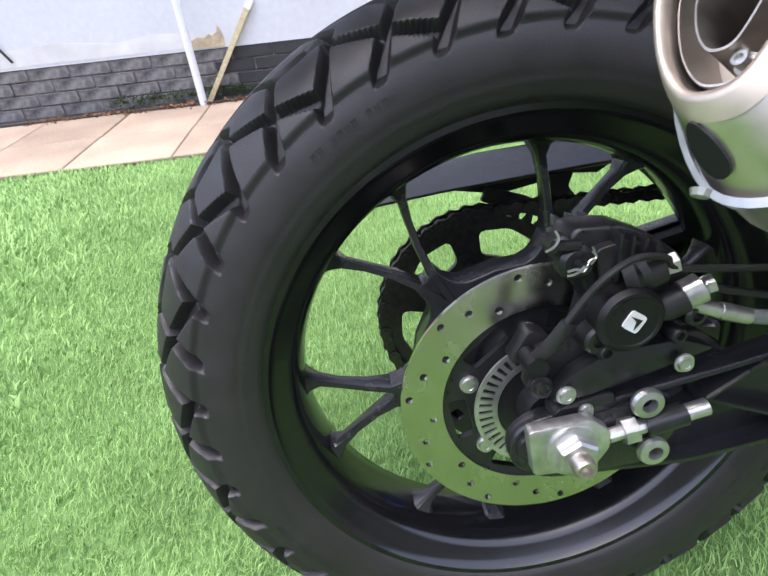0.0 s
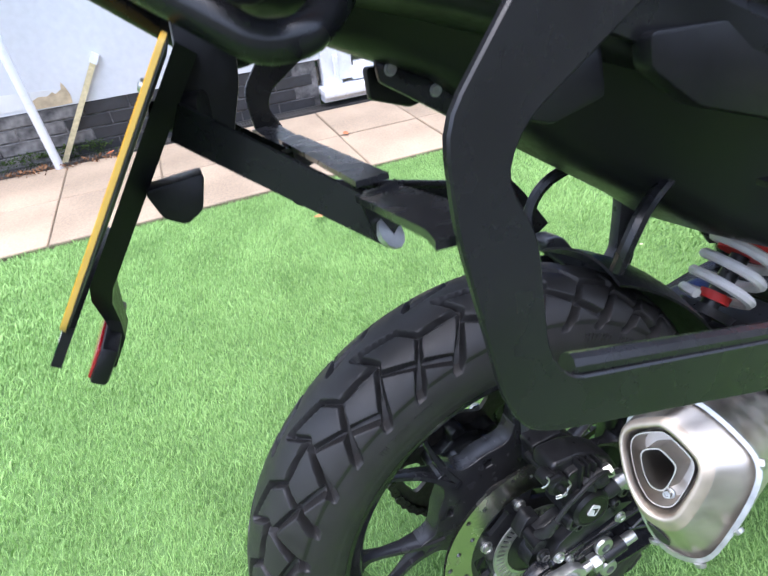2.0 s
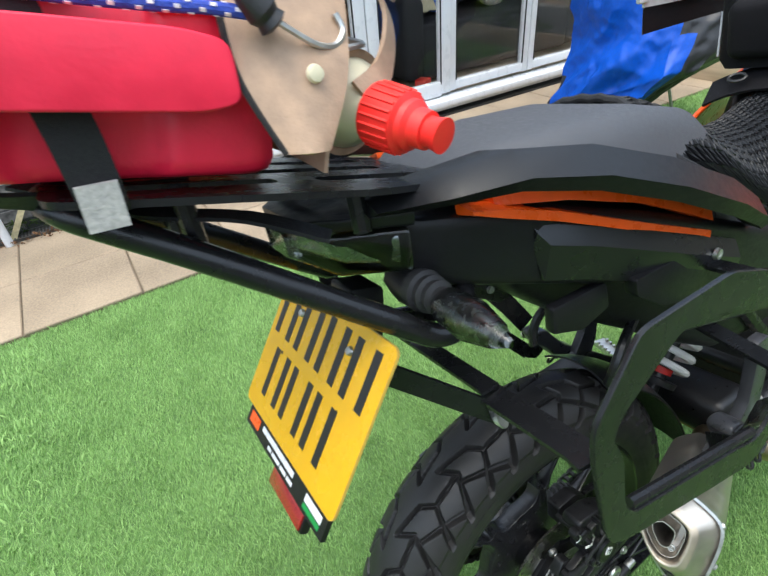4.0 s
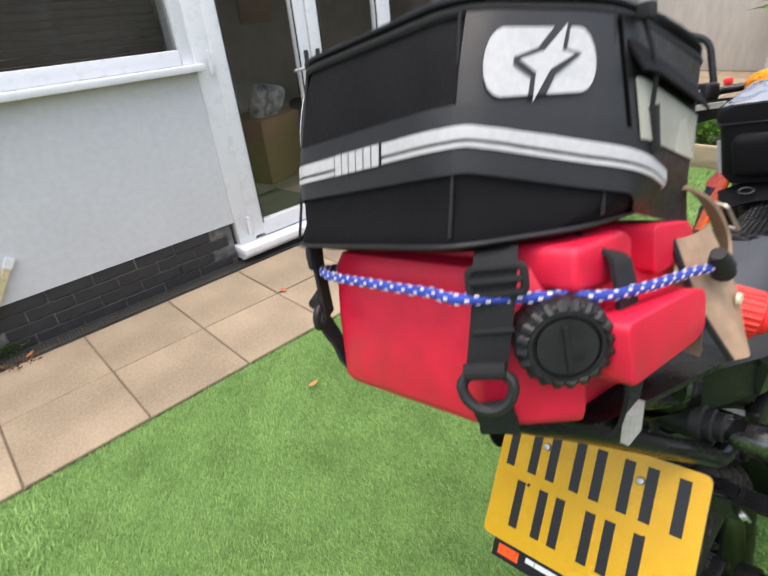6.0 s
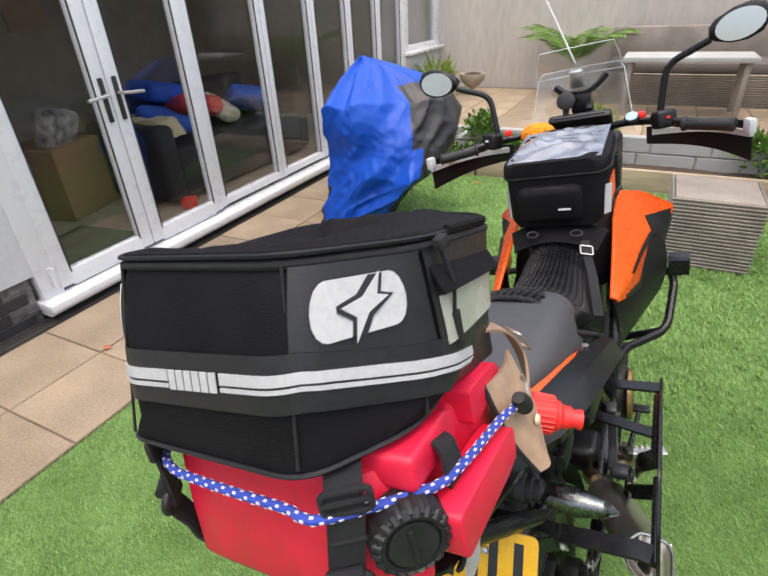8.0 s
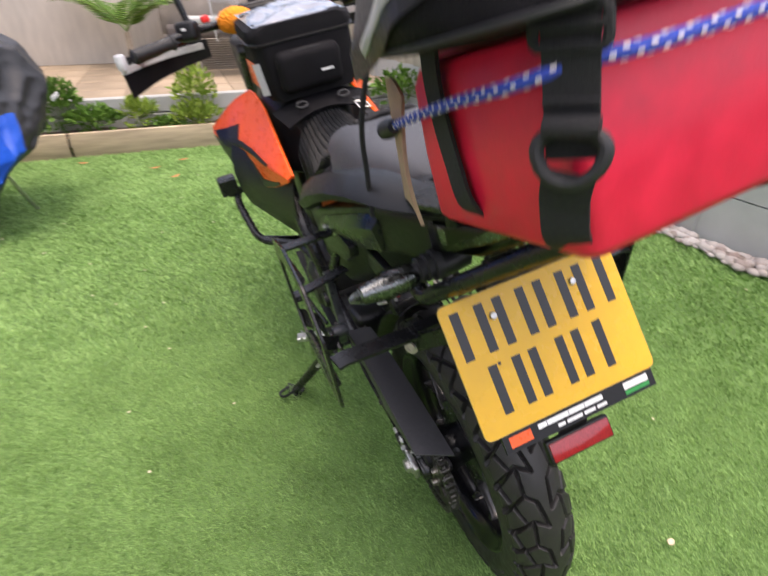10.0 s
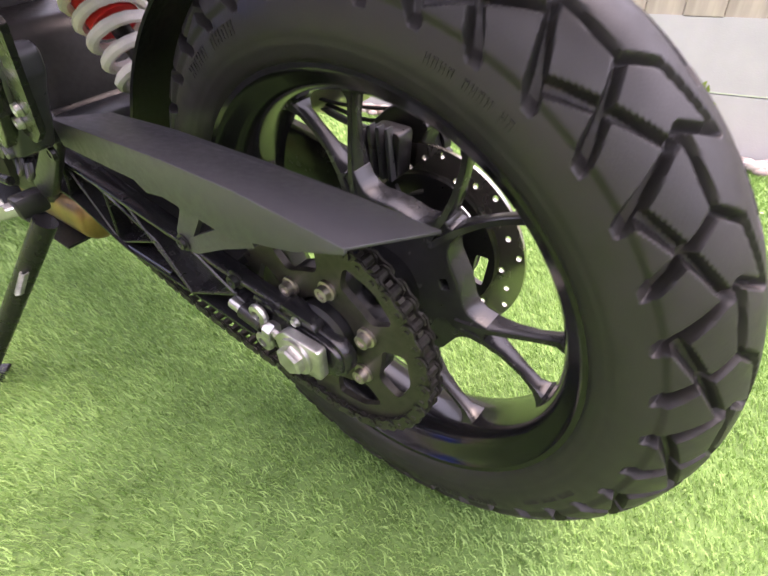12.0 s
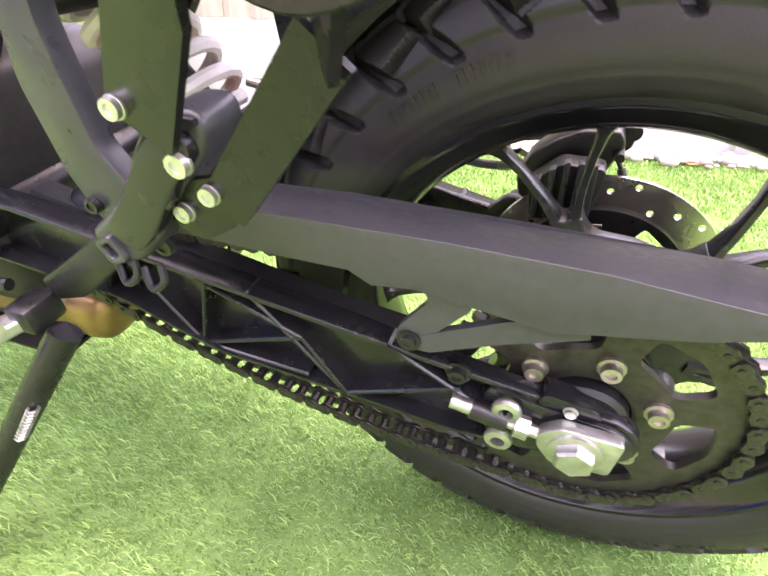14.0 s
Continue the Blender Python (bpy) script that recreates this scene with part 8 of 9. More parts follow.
def dipped(i, a, z, dip):
    """A level that falls towards the front, as the band does."""
    (x0, _), (x1, _) = FACES[i]
    return z - dip * max(0.0, x0 + (x1 - x0) * a + 0.462)


def face_patch(i, a0, a1, z0, z1, material, name, off=0.0, th=0.0012, label="", dip=0.0):
    return part(name, sheet(lambda u, v: on_face(i, a0 + (a1 - a0) * u, dipped(i, a0 + (a1 - a0) * u, z0 + (z1 - z0) * v, dip), off), 24, 3, th), material, bag, label)


def face_poly(i, pts, material, name, off=0.0, label=""):
    """A flat printed shape: points as metres along the side and metres up."""
    (x0, y0), (x1, y1) = FACES[i]
    L = math.hypot(x1 - x0, y1 - y0)
    bm = bmesh.new()
    lo = [bm.verts.new(on_face(i, a / L, z, off)) for a, z in pts]
    hi = [bm.verts.new(on_face(i, a / L, z, off + 0.0008)) for a, z in pts]
    bm.faces.new(lo)
    bm.faces.new(hi[::-1])
    for k in range(len(pts)):
        bm.faces.new((lo[k], hi[k], hi[(k + 1) % len(pts)], lo[(k + 1) % len(pts)]))
    bmesh.ops.triangulate(bm, faces=[f for f in bm.faces if len(f.verts) > 4])
    return part(name, bm, material, bag, label, smooth=0)


# stripes: a charcoal band with two silver lines right round the back and the sides
for i in (0, 1, 2, 6, 7):
    face_patch(i, 0.0, 1.0, 1.163, 1.203, M_PANEL, "band", 0.0005, dip=0.29)
    if i in (1, 7, 2, 6):
        part("side_panel", sheet(lambda u, v: on_face(i, 0.02 + 0.96 * u, dipped(i, 0.02 + 0.96 * u, 1.203, 0.29) * (1 - v) + 1.260 * v, 0.0), 24, 3, 0.0012), M_PANEL, bag)
for i, a0, a1 in ((0, 0.0, 0.36), (0, 0.68, 1.0), (1, 0.0, 1.0), (7, 0.0, 1.0), (2, 0.0, 0.35), (6, 0.4, 1.0)):
    face_patch(i, a0, a1, 1.1825, 1.1905, M_SILVER, "stripe", 0.0018, dip=0.29)
    face_patch(i, a0, a1, 1.1775, 1.1805, M_SILVER, "stripe", 0.0018, dip=0.29)
# maker's mark on the band, drawn as plain blocks
L0 = math.hypot(FACES[0][1][0] - FACES[0][0][0], FACES[0][1][1] - FACES[0][0][1])
for k in range(6):
    w = L0 * 0.30 / 6
    a = L0 * 0.37 + k * w
    face_poly(0, [(a + 0.0008, 1.177), (a + w - 0.0008, 1.177), (a + w - 0.0008, 1.191), (a + 0.0008, 1.191)], M_SILVER, "mark_block", 0.0018)
for i in (1, 7):
    (x0, y0), (x1, y1) = FACES[i]
    L = math.hypot(x1 - x0, y1 - y0)
    m_ = L * 0.475
    zc = 1.226
    # emblem: a rounded lozenge cut by a four-pointed star
    loz = [(-0.0362, 0.0), (-0.0354, 0.008), (-0.0328, 0.0155), (-0.0295, 0.0198), (-0.0255, 0.0215), (0.0255, 0.0215), (0.0295, 0.0198), (0.0328, 0.0155), (0.0354, 0.008), (0.0362, 0.0), (0.0354, -0.008), (0.0328, -0.0155), (0.0295, -0.0198), (0.0255, -0.0215), (-0.0255, -0.0215), (-0.0295, -0.0198), (-0.0328, -0.0155), (-0.0354, -0.008)]
    star = [(0.017, 0.0234), (0.013, 0.0062), (0.0217, 0.0038), (0.0053, -0.0058), (-0.0062, -0.0258), (-0.004, -0.0076), (-0.0149, 0.001), (0.0016, 0.0062)]
    gap = [(0.0195, 0.0214), (0.0165, 0.0072), (0.0262, 0.0042), (0.0085, -0.0093), (0.0025, -0.0214), (-0.0085, -0.0214), (-0.0068, -0.0098), (-0.0180, -0.0018), (-0.0180, 0.0028), (-0.0022, 0.0084), (0.0085, 0.0214)]
    for shp, m_2, off, nm in ((loz, M_SILVER, 0.0018, "emblem"), (gap, M_PANEL, 0.0027, "emblem_gap"), (star, M_SILVER, 0.0036, "emblem_star")):
        face_poly(i, [(m_ + a * 1.04, zc + b) for a, b in shp], m_2, nm, off, "silver emblem" if m_2 is M_SILVER else "")
# clear pocket and zip pull on the right side
face_patch(2, 0.06, 0.93, 1.182, 1.226, M_POCKET, "clear_pocket", 0.002, label="clear film pocket", dip=0.12)
part("pocket_hood", sheet(lambda u, v: on_face(2, 0.04 + 0.92 * u, dipped(2, 0.04 + 0.92 * u, 1.228 + 0.024 * v, 0.10), 0.010 * (1 - v)), 20, 4, 0.002), M_CORDURA, bag)
zp = on_face(2, 0.10, 1.262, 0.004)
part("zip_pull", join(tube(smooth_path([zp, zp + Vector((0.002, -0.006, -0.03)), zp + Vector((-0.002, -0.005, -0.055))]), 0.0015, 6), tube([zp + Vector((-0.002, -0.005, -0.055)), zp + Vector((-0.003, -0.005, -0.085))], 0.0042, 8), box(zp + Vector((0, -0.003, 0.0)), (0.014, 0.008, 0.010), bev=0.002)), M_WEB, bag)
for i, a in ((0, 0.985), (0, 0.015), (7, 0.98), (1, 0.98)):
    part("seam", tube([on_face(i, a, 1.128, 0.0), on_face(i, a, 1.262, 0.0)], 0.0013, 6), M_WEB, bag)

# bungee cord: blue with white flecks
bp = smooth_path([(-0.272, -0.139, 1.135), (-0.301, -0.132, 1.144), (-0.330, -0.1275, 1.1505), (-0.362, -0.1245, 1.158), (-0.387, -0.1215, 1.1645), (-0.412, -0.1160, 1.171), (-0.434, -0.101, 1.178), (-0.451, -0.086, 1.183), (-0.466, -0.071, 1.187), (-0.4785, -0.050, 1.189), (-0.4755, -0.028, 1.189), (-0.474, 0.004, 1.1875), (-0.473, 0.037, 1.187), (-0.470, 0.077, 1.185), (-0.467, 0.100, 1.184), (-0.456, 0.126, 1.182), (-0.43, 0.146, 1.172), (-0.36, 0.145, 1.15), (-0.28, 0.142, 1.122), (-0.22, 0.136, 1.10)], 6)
bun = thing("bungee_cord", (-0.262, -0.138, 1.118), "blue bungee cord flecked with white round the can", "bungee cord")
part("cord", tube(bp, 0.0036, 10), M_BLUECORD, bun)
fl = pieces_mesh("fleck", box((0, 0, 0), (0.0030, 0.0019, 0.0008), bev=0), M_WHITECORD)
cl = [0.0]
for a, b in zip(bp, bp[1:]):
    cl.append(cl[-1] + (b - a).length)
k = 0
sdist = 0.012
while sdist < cl[-1] - 0.008:
    j = max(q for q in range(len(cl)) if cl[q] <= sdist)
    j = min(j, len(bp) - 2)
    p = bp[j].lerp(bp[j + 1], (sdist - cl[j]) / (cl[j + 1] - cl[j]))
    d = (bp[j + 1] - bp[j]).normalized()
    up_ = Vector((0, 0, 1))
    o_ = d.cross(up_).normalized()
    for q in range(3):
        a = q * math.pi * 2 / 3 + k * 0.9
        n_ = o_ * math.cos(a) + up_ * math.sin(a)
        rot = Matrix((d, n_.cross(d), n_)).transposed().to_euler()
        piece("fleck", fl, bun, p + n_ * 0.0035, [math.degrees(v) for v in rot])
    k += 1
    sdist += 0.0062
part("hook_grip", lathe([(0, 0.005), (0.002, 0.009), (0.006, 0.0075), (0.010, 0.0095), (0.020, 0.008), (0.028, 0.0055)], (-0.272, -0.140, 1.130), (-0.55, -0.02, 0.8), 14), M_CAP, bun)
part("hook_grip", lathe([(0, 0.005), (0.002, 0.009), (0.006, 0.0075), (0.010, 0.0095), (0.020, 0.008), (0.028, 0.0055)], (-0.214, 0.140, 1.097), (-0.86, 0.04, 0.33), 14), M_CAP, bun)
part("hook", tube(smooth_path([(-0.27, -0.140, 1.132), (-0.25, -0.138, 1.118), (-0.235, -0.133, 1.115), (-0.226, -0.130, 1.122), (-0.228, -0.128, 1.132)]), 0.002, 6), M_STEEL, bun)

# leather holder and the oil bottle in it
lh = thing("leather_holder", (-0.26, -0.12, 1.05), "tan leather holder buckled round an oil bottle", "leather holder")


def flap_f(u, v):
    """The outer flap: it hangs from the bottle and curls outwards towards its tip."""
    left = smooth_path([(-0.290, -0.112, 1.163), (-0.298, -0.132, 1.112), (-0.288, -0.152, 1.064)], 6)
    right = smooth_path([(-0.210, -0.112, 1.150), (-0.232, -0.139, 1.100), (-0.262, -0.154, 1.060)], 6)
    k = min(int(v * 12), 11)
    a, b = left[k].lerp(left[k + 1], v * 12 - k), right[k].lerp(right[k + 1], v * 12 - k)
    p = a.lerp(b, u) + Vector((0, -0.006, 0)) * math.sin(u * math.pi)
    return tuple(p)


part("outer_flap", sheet(flap_f, 12, 24, 0.0035), M_LEATHER, lh)
part("flap_edge", tube([Vector(flap_f(0.0, v)) + Vector((0, 0.002, 0)) for v in np.linspace(0, 1, 12)], 0.0026, 6), M_WEB, lh)
part("far_flap", sheet(lambda u, v: (-0.202 - 0.034 * u - 0.018 * v - 0.012 * u * v, 0.128 + 0.006 * v + 0.010 * math.sin(v * 2.6) * u, 1.140 - 0.012 * u - 0.112 * v + 0.006 * math.sin(u * 3)), 8, 14, 0.0035), M_LEATHER, lh, "tan leather flap")
part("stud", lathe([(0, 0), (0, 0.0055), (0.003, 0.0045), (0.004, 0)], Vector(flap_f(0.62, 0.52)) + Vector((0, -0.003, 0)), (0, -1, 0), 16), M_CREAM, lh)
part("back_flap", sheet(lambda u, v: (-0.255 + 0.03 * v, -0.118 + 0.19 * u, 1.04 + 0.085 * v + 0.01 * math.sin(u * 3)), 10, 6, 0.003), M_LEATHER, lh)
part("belt", tube(smooth_path([(-0.262, -0.080, 1.196), (-0.232, -0.096, 1.190), (-0.200, -0.108, 1.166), (-0.184, -0.116, 1.128), (-0.198, -0.124, 1.096), (-0.222, -0.130, 1.085)]), 0, flat=(0.017, 0.003), up=(0.7, -0.5, 0.5)), M_LEATHER, lh, "tan leather belt with a brass buckle")
part("belt_buckle", tube(round_path([(-0.196, -0.122, 1.160), (-0.188, -0.102, 1.164), (-0.176, -0.108, 1.138), (-0.184, -0.128, 1.134)], 0.003, 3, closed=True), 0.0018, 6, closed=True), M_BRONZE, lh)
ba_ = Vector((0.26, -0.92, -0.29)).normalized()
b0 = Vector((-0.2035, -0.145, 1.0625))
bo = thing("oil_bottle", b0, "cream plastic bottle with a bright red screw cap", "bottle")
part("bottle_body", lathe([(-0.20, 0), (-0.20, 0.03), (-0.19, 0.036), (-0.07, 0.036), (-0.045, 0.030), (-0.028, 0.019), (-0.018, 0.019), (-0.018, 0)], b0, ba_, 32), M_CREAM, bo, smooth=50)
bc = part("bottle_cap", lathe([(-0.022, 0.014), (-0.022, 0.0215), (0.004, 0.0205), (0.006, 0.017), (0.010, 0.0165), (0.013, 0.013), (0.022, 0.0125), (0.0225, 0.010), (0.026, 0.010), (0.034, 0.0115), (0.035, 0)], b0, ba_, 32), M_CAPRED, bo, "bright red ribbed cap")
bu_ = ba_.cross(Vector((0, 0, 1))).normalized()
bv_ = bu_.cross(ba_)
for k in range(22):
    a = k * 2 * math.pi / 22
    d = bu_ * math.cos(a) + bv_ * math.sin(a)
    part("cap_rib", tube([b0 + d * 0.0212 - ba_ * 0.020, b0 + d * 0.0205 + ba_ * 0.003], 0.0014, 5), M_CAPRED, bc)
sb = part("buckle_strap", rring(b0 - ba_ * 0.058, ba_, 0.031, 0.0365, 0.02, 40), M_LEATHER, lh)
part("buckle", tube(round_path([b0 - ba_ * 0.07 + bv_ * 0.038 + bu_ * -0.012, b0 - ba_ * 0.046 + bv_ * 0.038 + bu_ * -0.012, b0 - ba_ * 0.046 + bv_ * 0.038 + bu_ * 0.012, b0 - ba_ * 0.07 + bv_ * 0.038 + bu_ * 0.012], 0.004, 3, closed=True), 0.0022, 6, closed=True), M_STEEL, sb)
solo("black_cord", tube(smooth_path([(-0.165, 0.10, 1.22), (-0.15, 0.14, 1.10), (-0.14, 0.145, 1.03), (-0.145, 0.15, 0.98)]), 0.003, 6), M_WEB, "black cord hanging from the tail bag", "cord")

# tank bag
tg = thing("tank_bag", (0.75, 0, 0.96), "black tank bag with a clear map pocket on top", "bag")
TB = lambda k: [(0.655, -0.115 * k), (0.70, -0.135 * k), (0.90, -0.13 * k), (0.96, -0.08 * k), (0.96, 0.08 * k), (0.90, 0.13 * k), (0.70, 0.135 * k), (0.655, 0.115 * k)]
part("bag_body", plan_loft([(0.93, TB(0.84), 0.03), (0.945, TB(0.93), 0.03), (1.045, TB(0.95), 0.05)], 0.015), M_CORDURA, tg, smooth=45)
part("lid", plan_loft([(1.045, TB(0.98), 0.05), (1.055, TB(1.01), 0.06), (1.072, TB(0.98), 0.06), (1.082, TB(0.82), 0.06)], 0.015), M_CORDURA, tg, smooth=50)
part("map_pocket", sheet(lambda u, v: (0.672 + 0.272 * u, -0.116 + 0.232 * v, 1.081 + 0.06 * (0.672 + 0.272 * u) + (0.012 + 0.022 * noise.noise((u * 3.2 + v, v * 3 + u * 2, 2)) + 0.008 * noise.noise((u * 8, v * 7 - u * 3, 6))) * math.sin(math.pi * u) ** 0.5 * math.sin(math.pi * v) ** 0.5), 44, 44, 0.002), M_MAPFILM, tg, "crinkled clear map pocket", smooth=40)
part("zip", tube([Vector((x, y, 1.05 + 0.05 * x)) for x, y in round2(TB(1.0), 0.015, 3)], 0.003, 6, closed=True), M_PLASTIC, tg)
part("front_pocket", bevel(box((0.646, 0.008, 1.015), (0.042, 0.16, 0.096), (0, -5, 0)), 0.019, 4), M_CORDURA, tg)
part("pocket_piping", tube(smooth_path([(0.638, -0.070, 1.03), (0.634, -0.062, 1.052), (0.632, 0.008, 1.060), (0.634, 0.078, 1.052), (0.638, 0.086, 1.03)]), 0.0022, 6), M_PANEL, tg)
part("pocket_label", box((0.6255, -0.03, 1.005), (0.003, 0.03, 0.005)), M_WHITEINK, tg)
for s in (-1, 1):
    part("side_patch", box((0.78, s * 0.129, 1.01), (0.10, 0.002, 0.06), (0, 0, s * 1.5)), M_ORANGE, tg)
    part("side_mark", box((0.69, s * 0.126, 1.005), (0.03, 0.003, 0.075), (0, 8, s * 24)), M_SILVER, tg)
    part("d_ring", tube([Vector((0.622, s * 0.055, 0.940)) + Vector((0.008 * math.sin(a), 0.014 * math.cos(a), 0.005 * math.sin(a))) for a in np.linspace(0, 6.283, 14, endpoint=False)], 0.003, 6, closed=True), M_CAP, tg)
    if s < 0:
        part("harness_strap", tube(smooth_path([(0.60, -0.078, 0.928), (0.56, -0.088, 0.900), (0.50, -0.104, 0.884), (0.44, -0.116, 0.868), (0.38, -0.128, 0.84)]), 0, flat=(0.020, 0.004), up=(0, 0, 1)), M_WEB, tg)
        part("strap_buckle", tube(round_path([(0.585, -0.068, 0.922), (0.585, -0.096, 0.918), (0.562, -0.100, 0.906), (0.562, -0.072, 0.910)], 0.003, 3, closed=True), 0.0024, 8, closed=True), M_STEEL, tg)
part("base_flap", sheet(lambda u, v: (0.608 + 0.072 * u, (v - 0.5) * 2 * (0.104 + 0.022 * u), 0.924 + 0.028 * u - 0.028 * (2 * v - 1) ** 2), 8, 10, 0.004), M_CORDURA, tg, smooth=60)


def sponge():
    bm = bmesh.new()
    bmesh.ops.create_icosphere(bm, subdivisions=5, radius=1)
    for v in bm.verts:
        d = v.co.normalized()
        k = 1 + 0.14 * abs(noise.noise(d * 7)) - 0.16 * max(0, noise.noise(d * 14)) + 0.05 * noise.noise(d * 25)
        v.co = Vector((1.03, 0.105, 1.118)) + Vector((d.x * 0.042 * k, d.y * 0.052 * k, d.z * 0.034 * k))
    return bm


solo("sponge", sponge(), M_SPONGE, "orange sponge tucked behind the tank bag", "sponge", smooth=80)

# ================= turf and litter =================
def turf(name, x0, x1, y0, y1, count, wide, high, seed, skip=None):
    """Loose blades of artificial turf, each a bent strip that narrows to its tip."""
    rng = np.random.default_rng(seed)
    x, y = rng.uniform(x0, x1, count), rng.uniform(y0, y1, count)
    keep = (y < EDGE_Y - 0.004 - 0.0105 * x) & (y > -2.15 + 0.135 * x + 0.06) & (x < PX - 0.03)
    # dense and coarse blades fade into one another along the border of the near patch
    nx0, nx1, ny0, ny1 = -1.2, 1.4, -1.4, 2.0
    inner = np.clip(np.minimum(np.minimum(x - nx0, nx1 - x), np.minimum(y - ny0, ny1 + 1 - y)) / 0.5, 0, 1)
    keep &= (rng.random(count) > inner) if skip else (rng.random(count) < inner)
    x, y = x[keep], y[keep]
    n = len(x)
    h = high * rng.uniform(0.6, 1.15, n)
    a = rng.uniform(0, 2 * math.pi, n)
    # the pile leans one way in patches
    lean_a = 1.25 + 0.5 * np.sin(x * 3.1 + 1.3 * np.sin(y * 2.3)) + rng.normal(0, 0.85, n)
    lean = h * rng.uniform(0.4, 1.25, n)
    w = wide * rng.uniform(0.7, 1.3, n) / 2
    z0 = np.full(n, -0.020)
    ca, sa = np.cos(a) * w, np.sin(a) * w
    lx, ly = np.cos(lean_a) * lean, np.sin(lean_a) * lean
    V = np.empty((n, 5, 3))
    V[:, 0] = np.stack([x - ca, y - sa, z0], -1)
    V[:, 1] = np.stack([x + ca, y + sa, z0], -1)
    V[:, 2] = np.stack([x + ca * 0.85 + lx * 0.35, y + sa * 0.85 + ly * 0.35, z0 + h * 0.62], -1)
    V[:, 3] = np.stack([x - ca * 0.85 + lx * 0.35, y - sa * 0.85 + ly * 0.35, z0 + h * 0.62], -1)
    V[:, 4] = np.stack([x + lx, y + ly, z0 + h * 0.95], -1)
    me = bpy.data.meshes.new(name)
    me.vertices.add(n * 5)
    me.vertices.foreach_set("co", V.ravel())
    k = np.arange(n)[:, None] * 5
    loops = np.concatenate([k + np.array([[0, 1, 2, 3]]), k + np.array([[3, 2, 4]])], 1).ravel()
    me.loops.add(n * 7)
    me.loops.foreach_set("vertex_index", loops)
    me.polygons.add(n * 2)
    st = (np.arange(n)[:, None] * 7 + np.array([[0, 4]])).ravel()
    me.polygons.foreach_set("loop_start", st)
    me.update(calc_edges=True)
    me.validate()
    me.materials.append(M_BLADE)
    return tagged(new(name, me), "short green artificial grass blades", "grass", kind="stuff")


turf("grass", -1.2, 1.4, -1.4, 1.9, 560000, 0.0017, 0.0145, 1)
turf("grass", -2.6, 3.9, -2.6, 1.95, 330000, 0.0050, 0.023, 2, True)


def scrap(name, x, y, size, material, label, cat, seed, m=HERE, curl=0.4):
    rng = np.random.default_rng(seed)
    L, W = size
    rot = rng.uniform(0, 360)

    def f(u, v):
        w = W * math.sin(math.pi * (0.08 + 0.84 * u)) * (v - 0.5)
        p = Vector((L * (u - 0.5), w, curl * abs(w) + 0.5 * L * (u - 0.5) ** 2 + 0.0015 * noise.noise((u * 5, v * 5, seed))))
        return tuple(pose(x, y, 0.004, 0, 0, rot) @ p)
    return solo(name, sheet(f, 10, 6, 0.0012), material, label, cat, m, smooth=60)


leaves("leaf_litter", [((-1.75 + 0.2 * k, 2.70, 0.004), (0.14, 0.05, 0.012)) for k in range(6)], 70, 0.016, M_LITTER, "leaf litter and grit along the wall's foot", "leaf litter", 61, up=0.0, long=1.5, kind="stuff")
leaves("moss", [((-1.35 + 0.16 * k, 2.815, 0.03), (0.10, 0.008, 0.045)) for k in range(5)], 160, 0.012, M_MOSS, "dark moss at the foot of the plinth", "moss", 62, up=0.3, long=1.4, kind="stuff")
scrap("fallen_leaf", 0.155, 1.46, (0.05, 0.022), M_DRY, "dry brown fallen leaf on the turf", "leaf", 1)
scrap("fallen_leaf", 0.55, 2.25, (0.045, 0.03), M_BARK, "red-brown fallen leaf on the paving", "leaf", 2)
scrap("bark_chip", 0.03, -1.30, (0.045, 0.03), M_BARK, "red-brown bark chip on the turf", "bark chip", 3)
scrap("bark_chip", -0.085, -1.24, (0.075, 0.022), M_BARK, "long red-brown bark chip on the turf", "bark chip", 4, curl=0.8)
scrap("fallen_leaf", -0.245, -0.40, (0.022, 0.016), mat("pale_petal", (0.6, 0.5, 0.35), 0.8), "small pale dry petal on the turf", "petal", 5)
scrap("bark_chip", -0.46, -2.0, (0.06, 0.02), M_BARK, "red-brown bark chip near the pebbles", "bark chip", 6)
scrap("fallen_leaf", -0.62, 2.76, (0.05, 0.02), M_BARK, "red-brown leaf caught on the drain", "leaf", 7)
for k, (x, y) in enumerate(((3.3, 0.75), (3.45, 0.55), (3.05, 0.62), (3.6, 1.25))):
    scrap("fallen_leaf", x, y, (0.07, 0.03), M_DRY, "dry brown leaf on the far turf", "leaf", 20 + k)
rng = np.random.default_rng(40)
for k in range(26):
    x, y = rng.uniform(0.3, 3.2), rng.uniform(0.4, 1.6)
    scrap("petal", x if k < 18 else rng.uniform(-0.6, 1.0), y if k < 18 else rng.uniform(-1.9, -0.6), (0.010, 0.008), M_CREAM, "tiny pale petal on the turf", "petal", 50 + k)

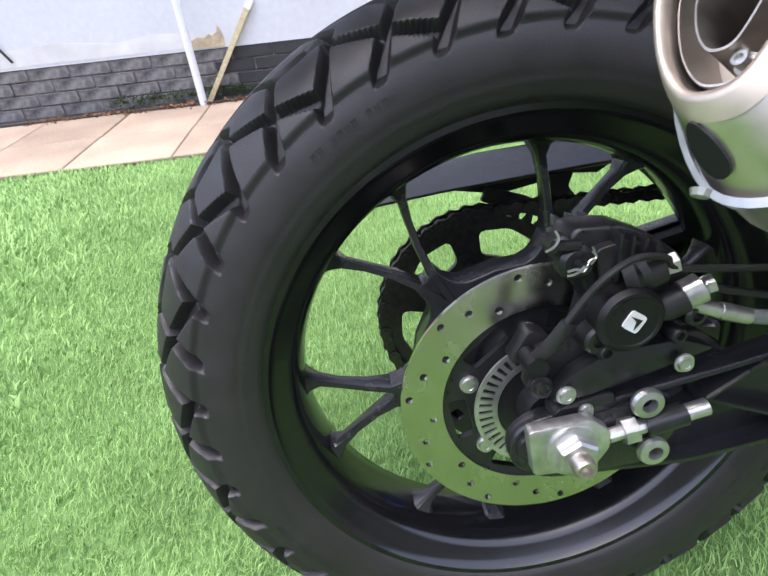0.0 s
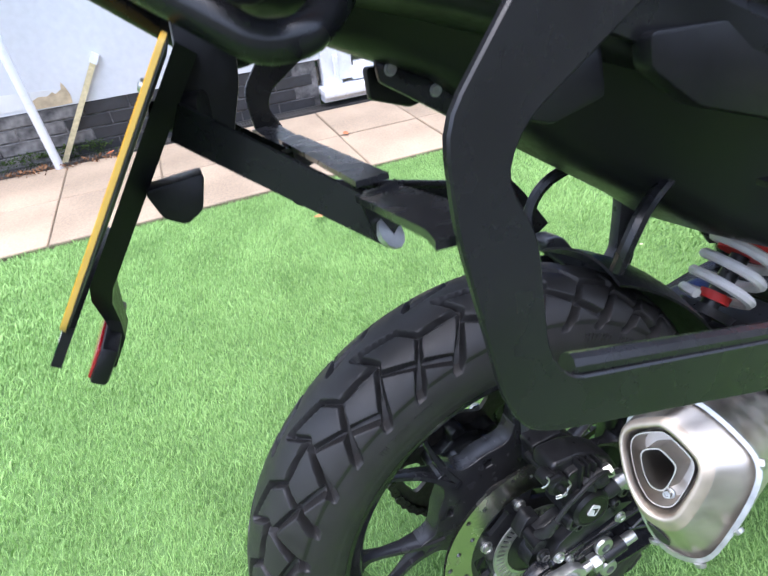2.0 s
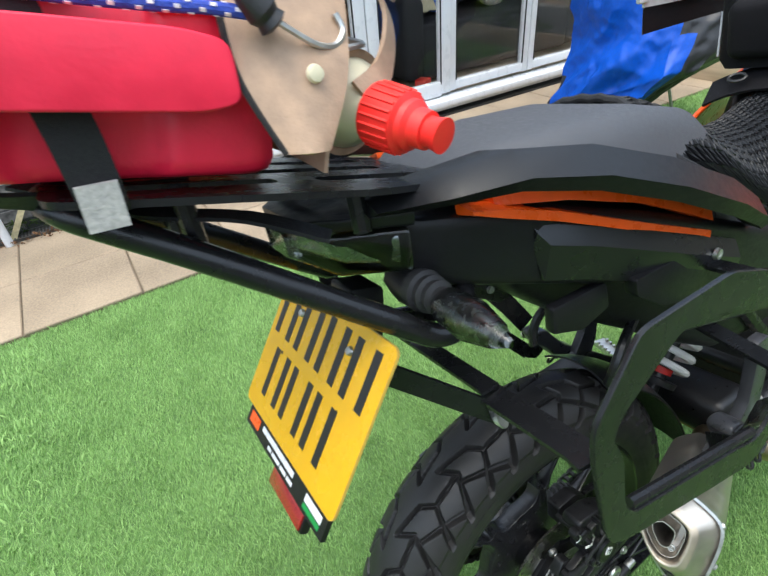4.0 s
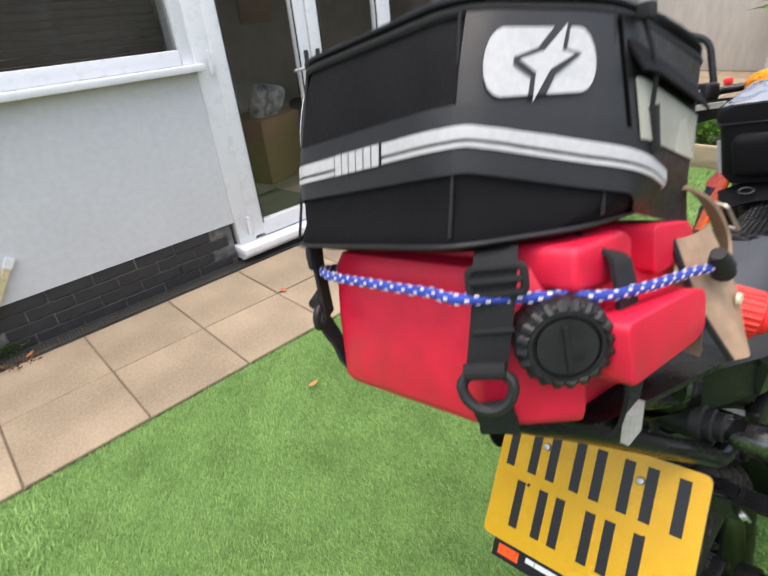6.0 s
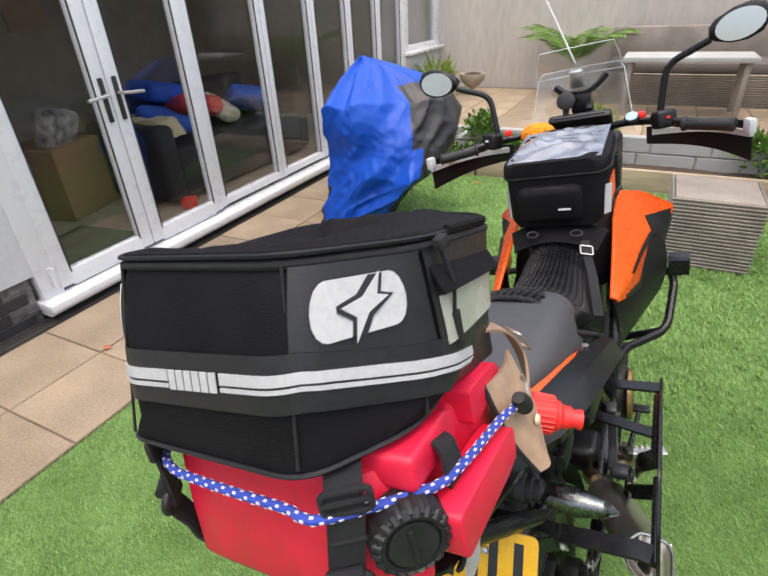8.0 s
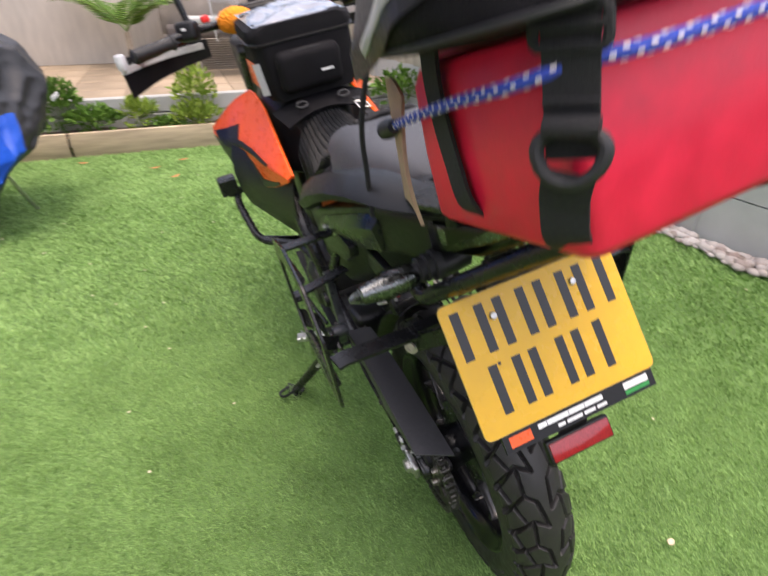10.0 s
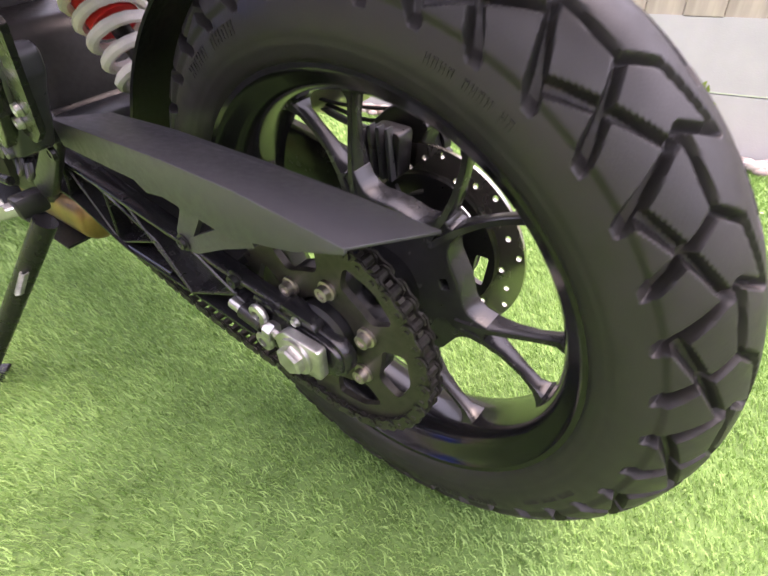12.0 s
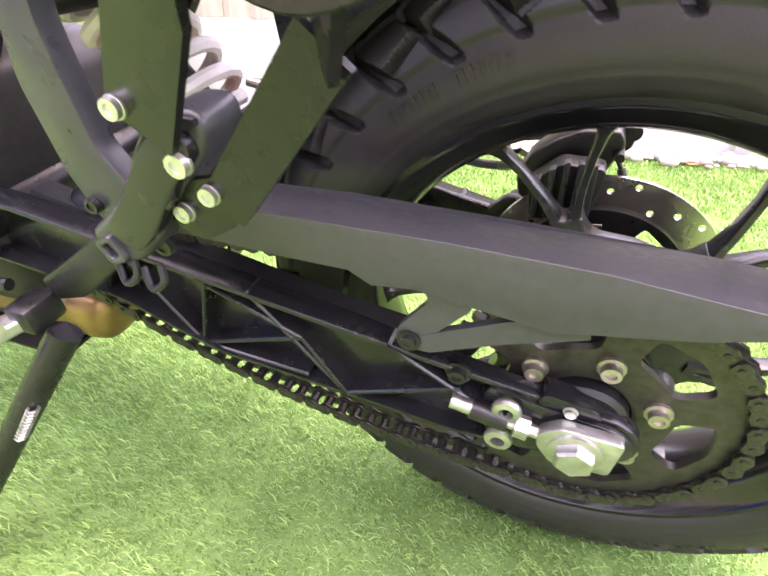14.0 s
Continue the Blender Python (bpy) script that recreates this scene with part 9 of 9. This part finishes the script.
# ================= pieces of the setting =================
# paving slabs
slab = pieces_mesh("paving_slab", box((0, 0, 0), (0.4445, 0.443, 0.05), bev=0.004, segs=1), M_SLAB)
rng = np.random.default_rng(5)
for i in range(-14, 13):
    for j in range(2):
        piece("paving_slab", slab, bed, (-0.1835 + i * 0.4515, EDGE_Y + 0.222 + j * 0.451, -0.026 + rng.uniform(-0.0015, 0.0015)), (rng.uniform(-0.2, 0.2), rng.uniform(-0.2, 0.2), 180 * rng.integers(0, 2)))
for i in range(5):
    for j in range(13):
        piece("paving_slab", slab, patio, (4.45 + i * 0.456, -3.1 + 0.225 + j * 0.451, 0.322 + rng.uniform(-0.0015, 0.0015)))
# painted bricks of the plinth
for i in range(-8, 11):
    for j in range(4):
        x = -1.6 + i * 0.225 + (0.1125 if j % 2 else 0)
        if -3.2 < x < 0.50:
            br = PLINTH_BRICKS[1 if x < -0.72 else 0]
            w = 0.217 if x + 0.11 < 0.56 else 0.217 - 2 * (x + 0.11 - 0.56)
            piece("brick", br, plinth, (x - (0.217 - w) / 2, WALL_Y + 0.018 + rng.uniform(-0.002, 0.0015), 0.028 + j * 0.0665), size=(w / 0.217, 1, 1))
# blocks of the retaining wall
blk = pieces_mesh("block", box((0, 0, 0), (0.03, 0.44, 0.125), bev=0.004, segs=1), M_CONC)
for j in range(14):
    for k in range(2):
        piece("block", blk, retain, (4.205, -3.1 + 0.225 + j * 0.452 - 0.1 * k, 0.15 + k * 0.135))
# fence boards
board = pieces_mesh("board", box((0, 0, 0), (0.143, 0.018, 1.32), bev=0.002, segs=1), M_FENCE)
for i in range(-52, 50):
    piece("board", board, fence, (i * 0.146, -0.02 + (0.006 if i % 2 else 0), 1.19 + rng.uniform(-0.01, 0.01)))
# bars of the drain grating
bar = pieces_mesh("grate_bar", box((0, 0, 0), (0.008, 0.082, 0.006)), M_DRAIN)
for i in range(260):
    piece("grate_bar", bar, drain, (-1.7 + i * 0.0165, 2.782, -0.004))
part("grating", join(box((-0.4, 2.758, -0.006), (9, 0.007, 0.007)), box((-0.4, 2.782, -0.006), (9, 0.007, 0.007)), box((-0.4, 2.806, -0.006), (9, 0.007, 0.007)), box((-3.4, 2.782, -0.005), (3.3, 0.08, 0.004)), box((3.4, 2.782, -0.005), (1.4, 0.08, 0.004))), M_DRAIN, drain)
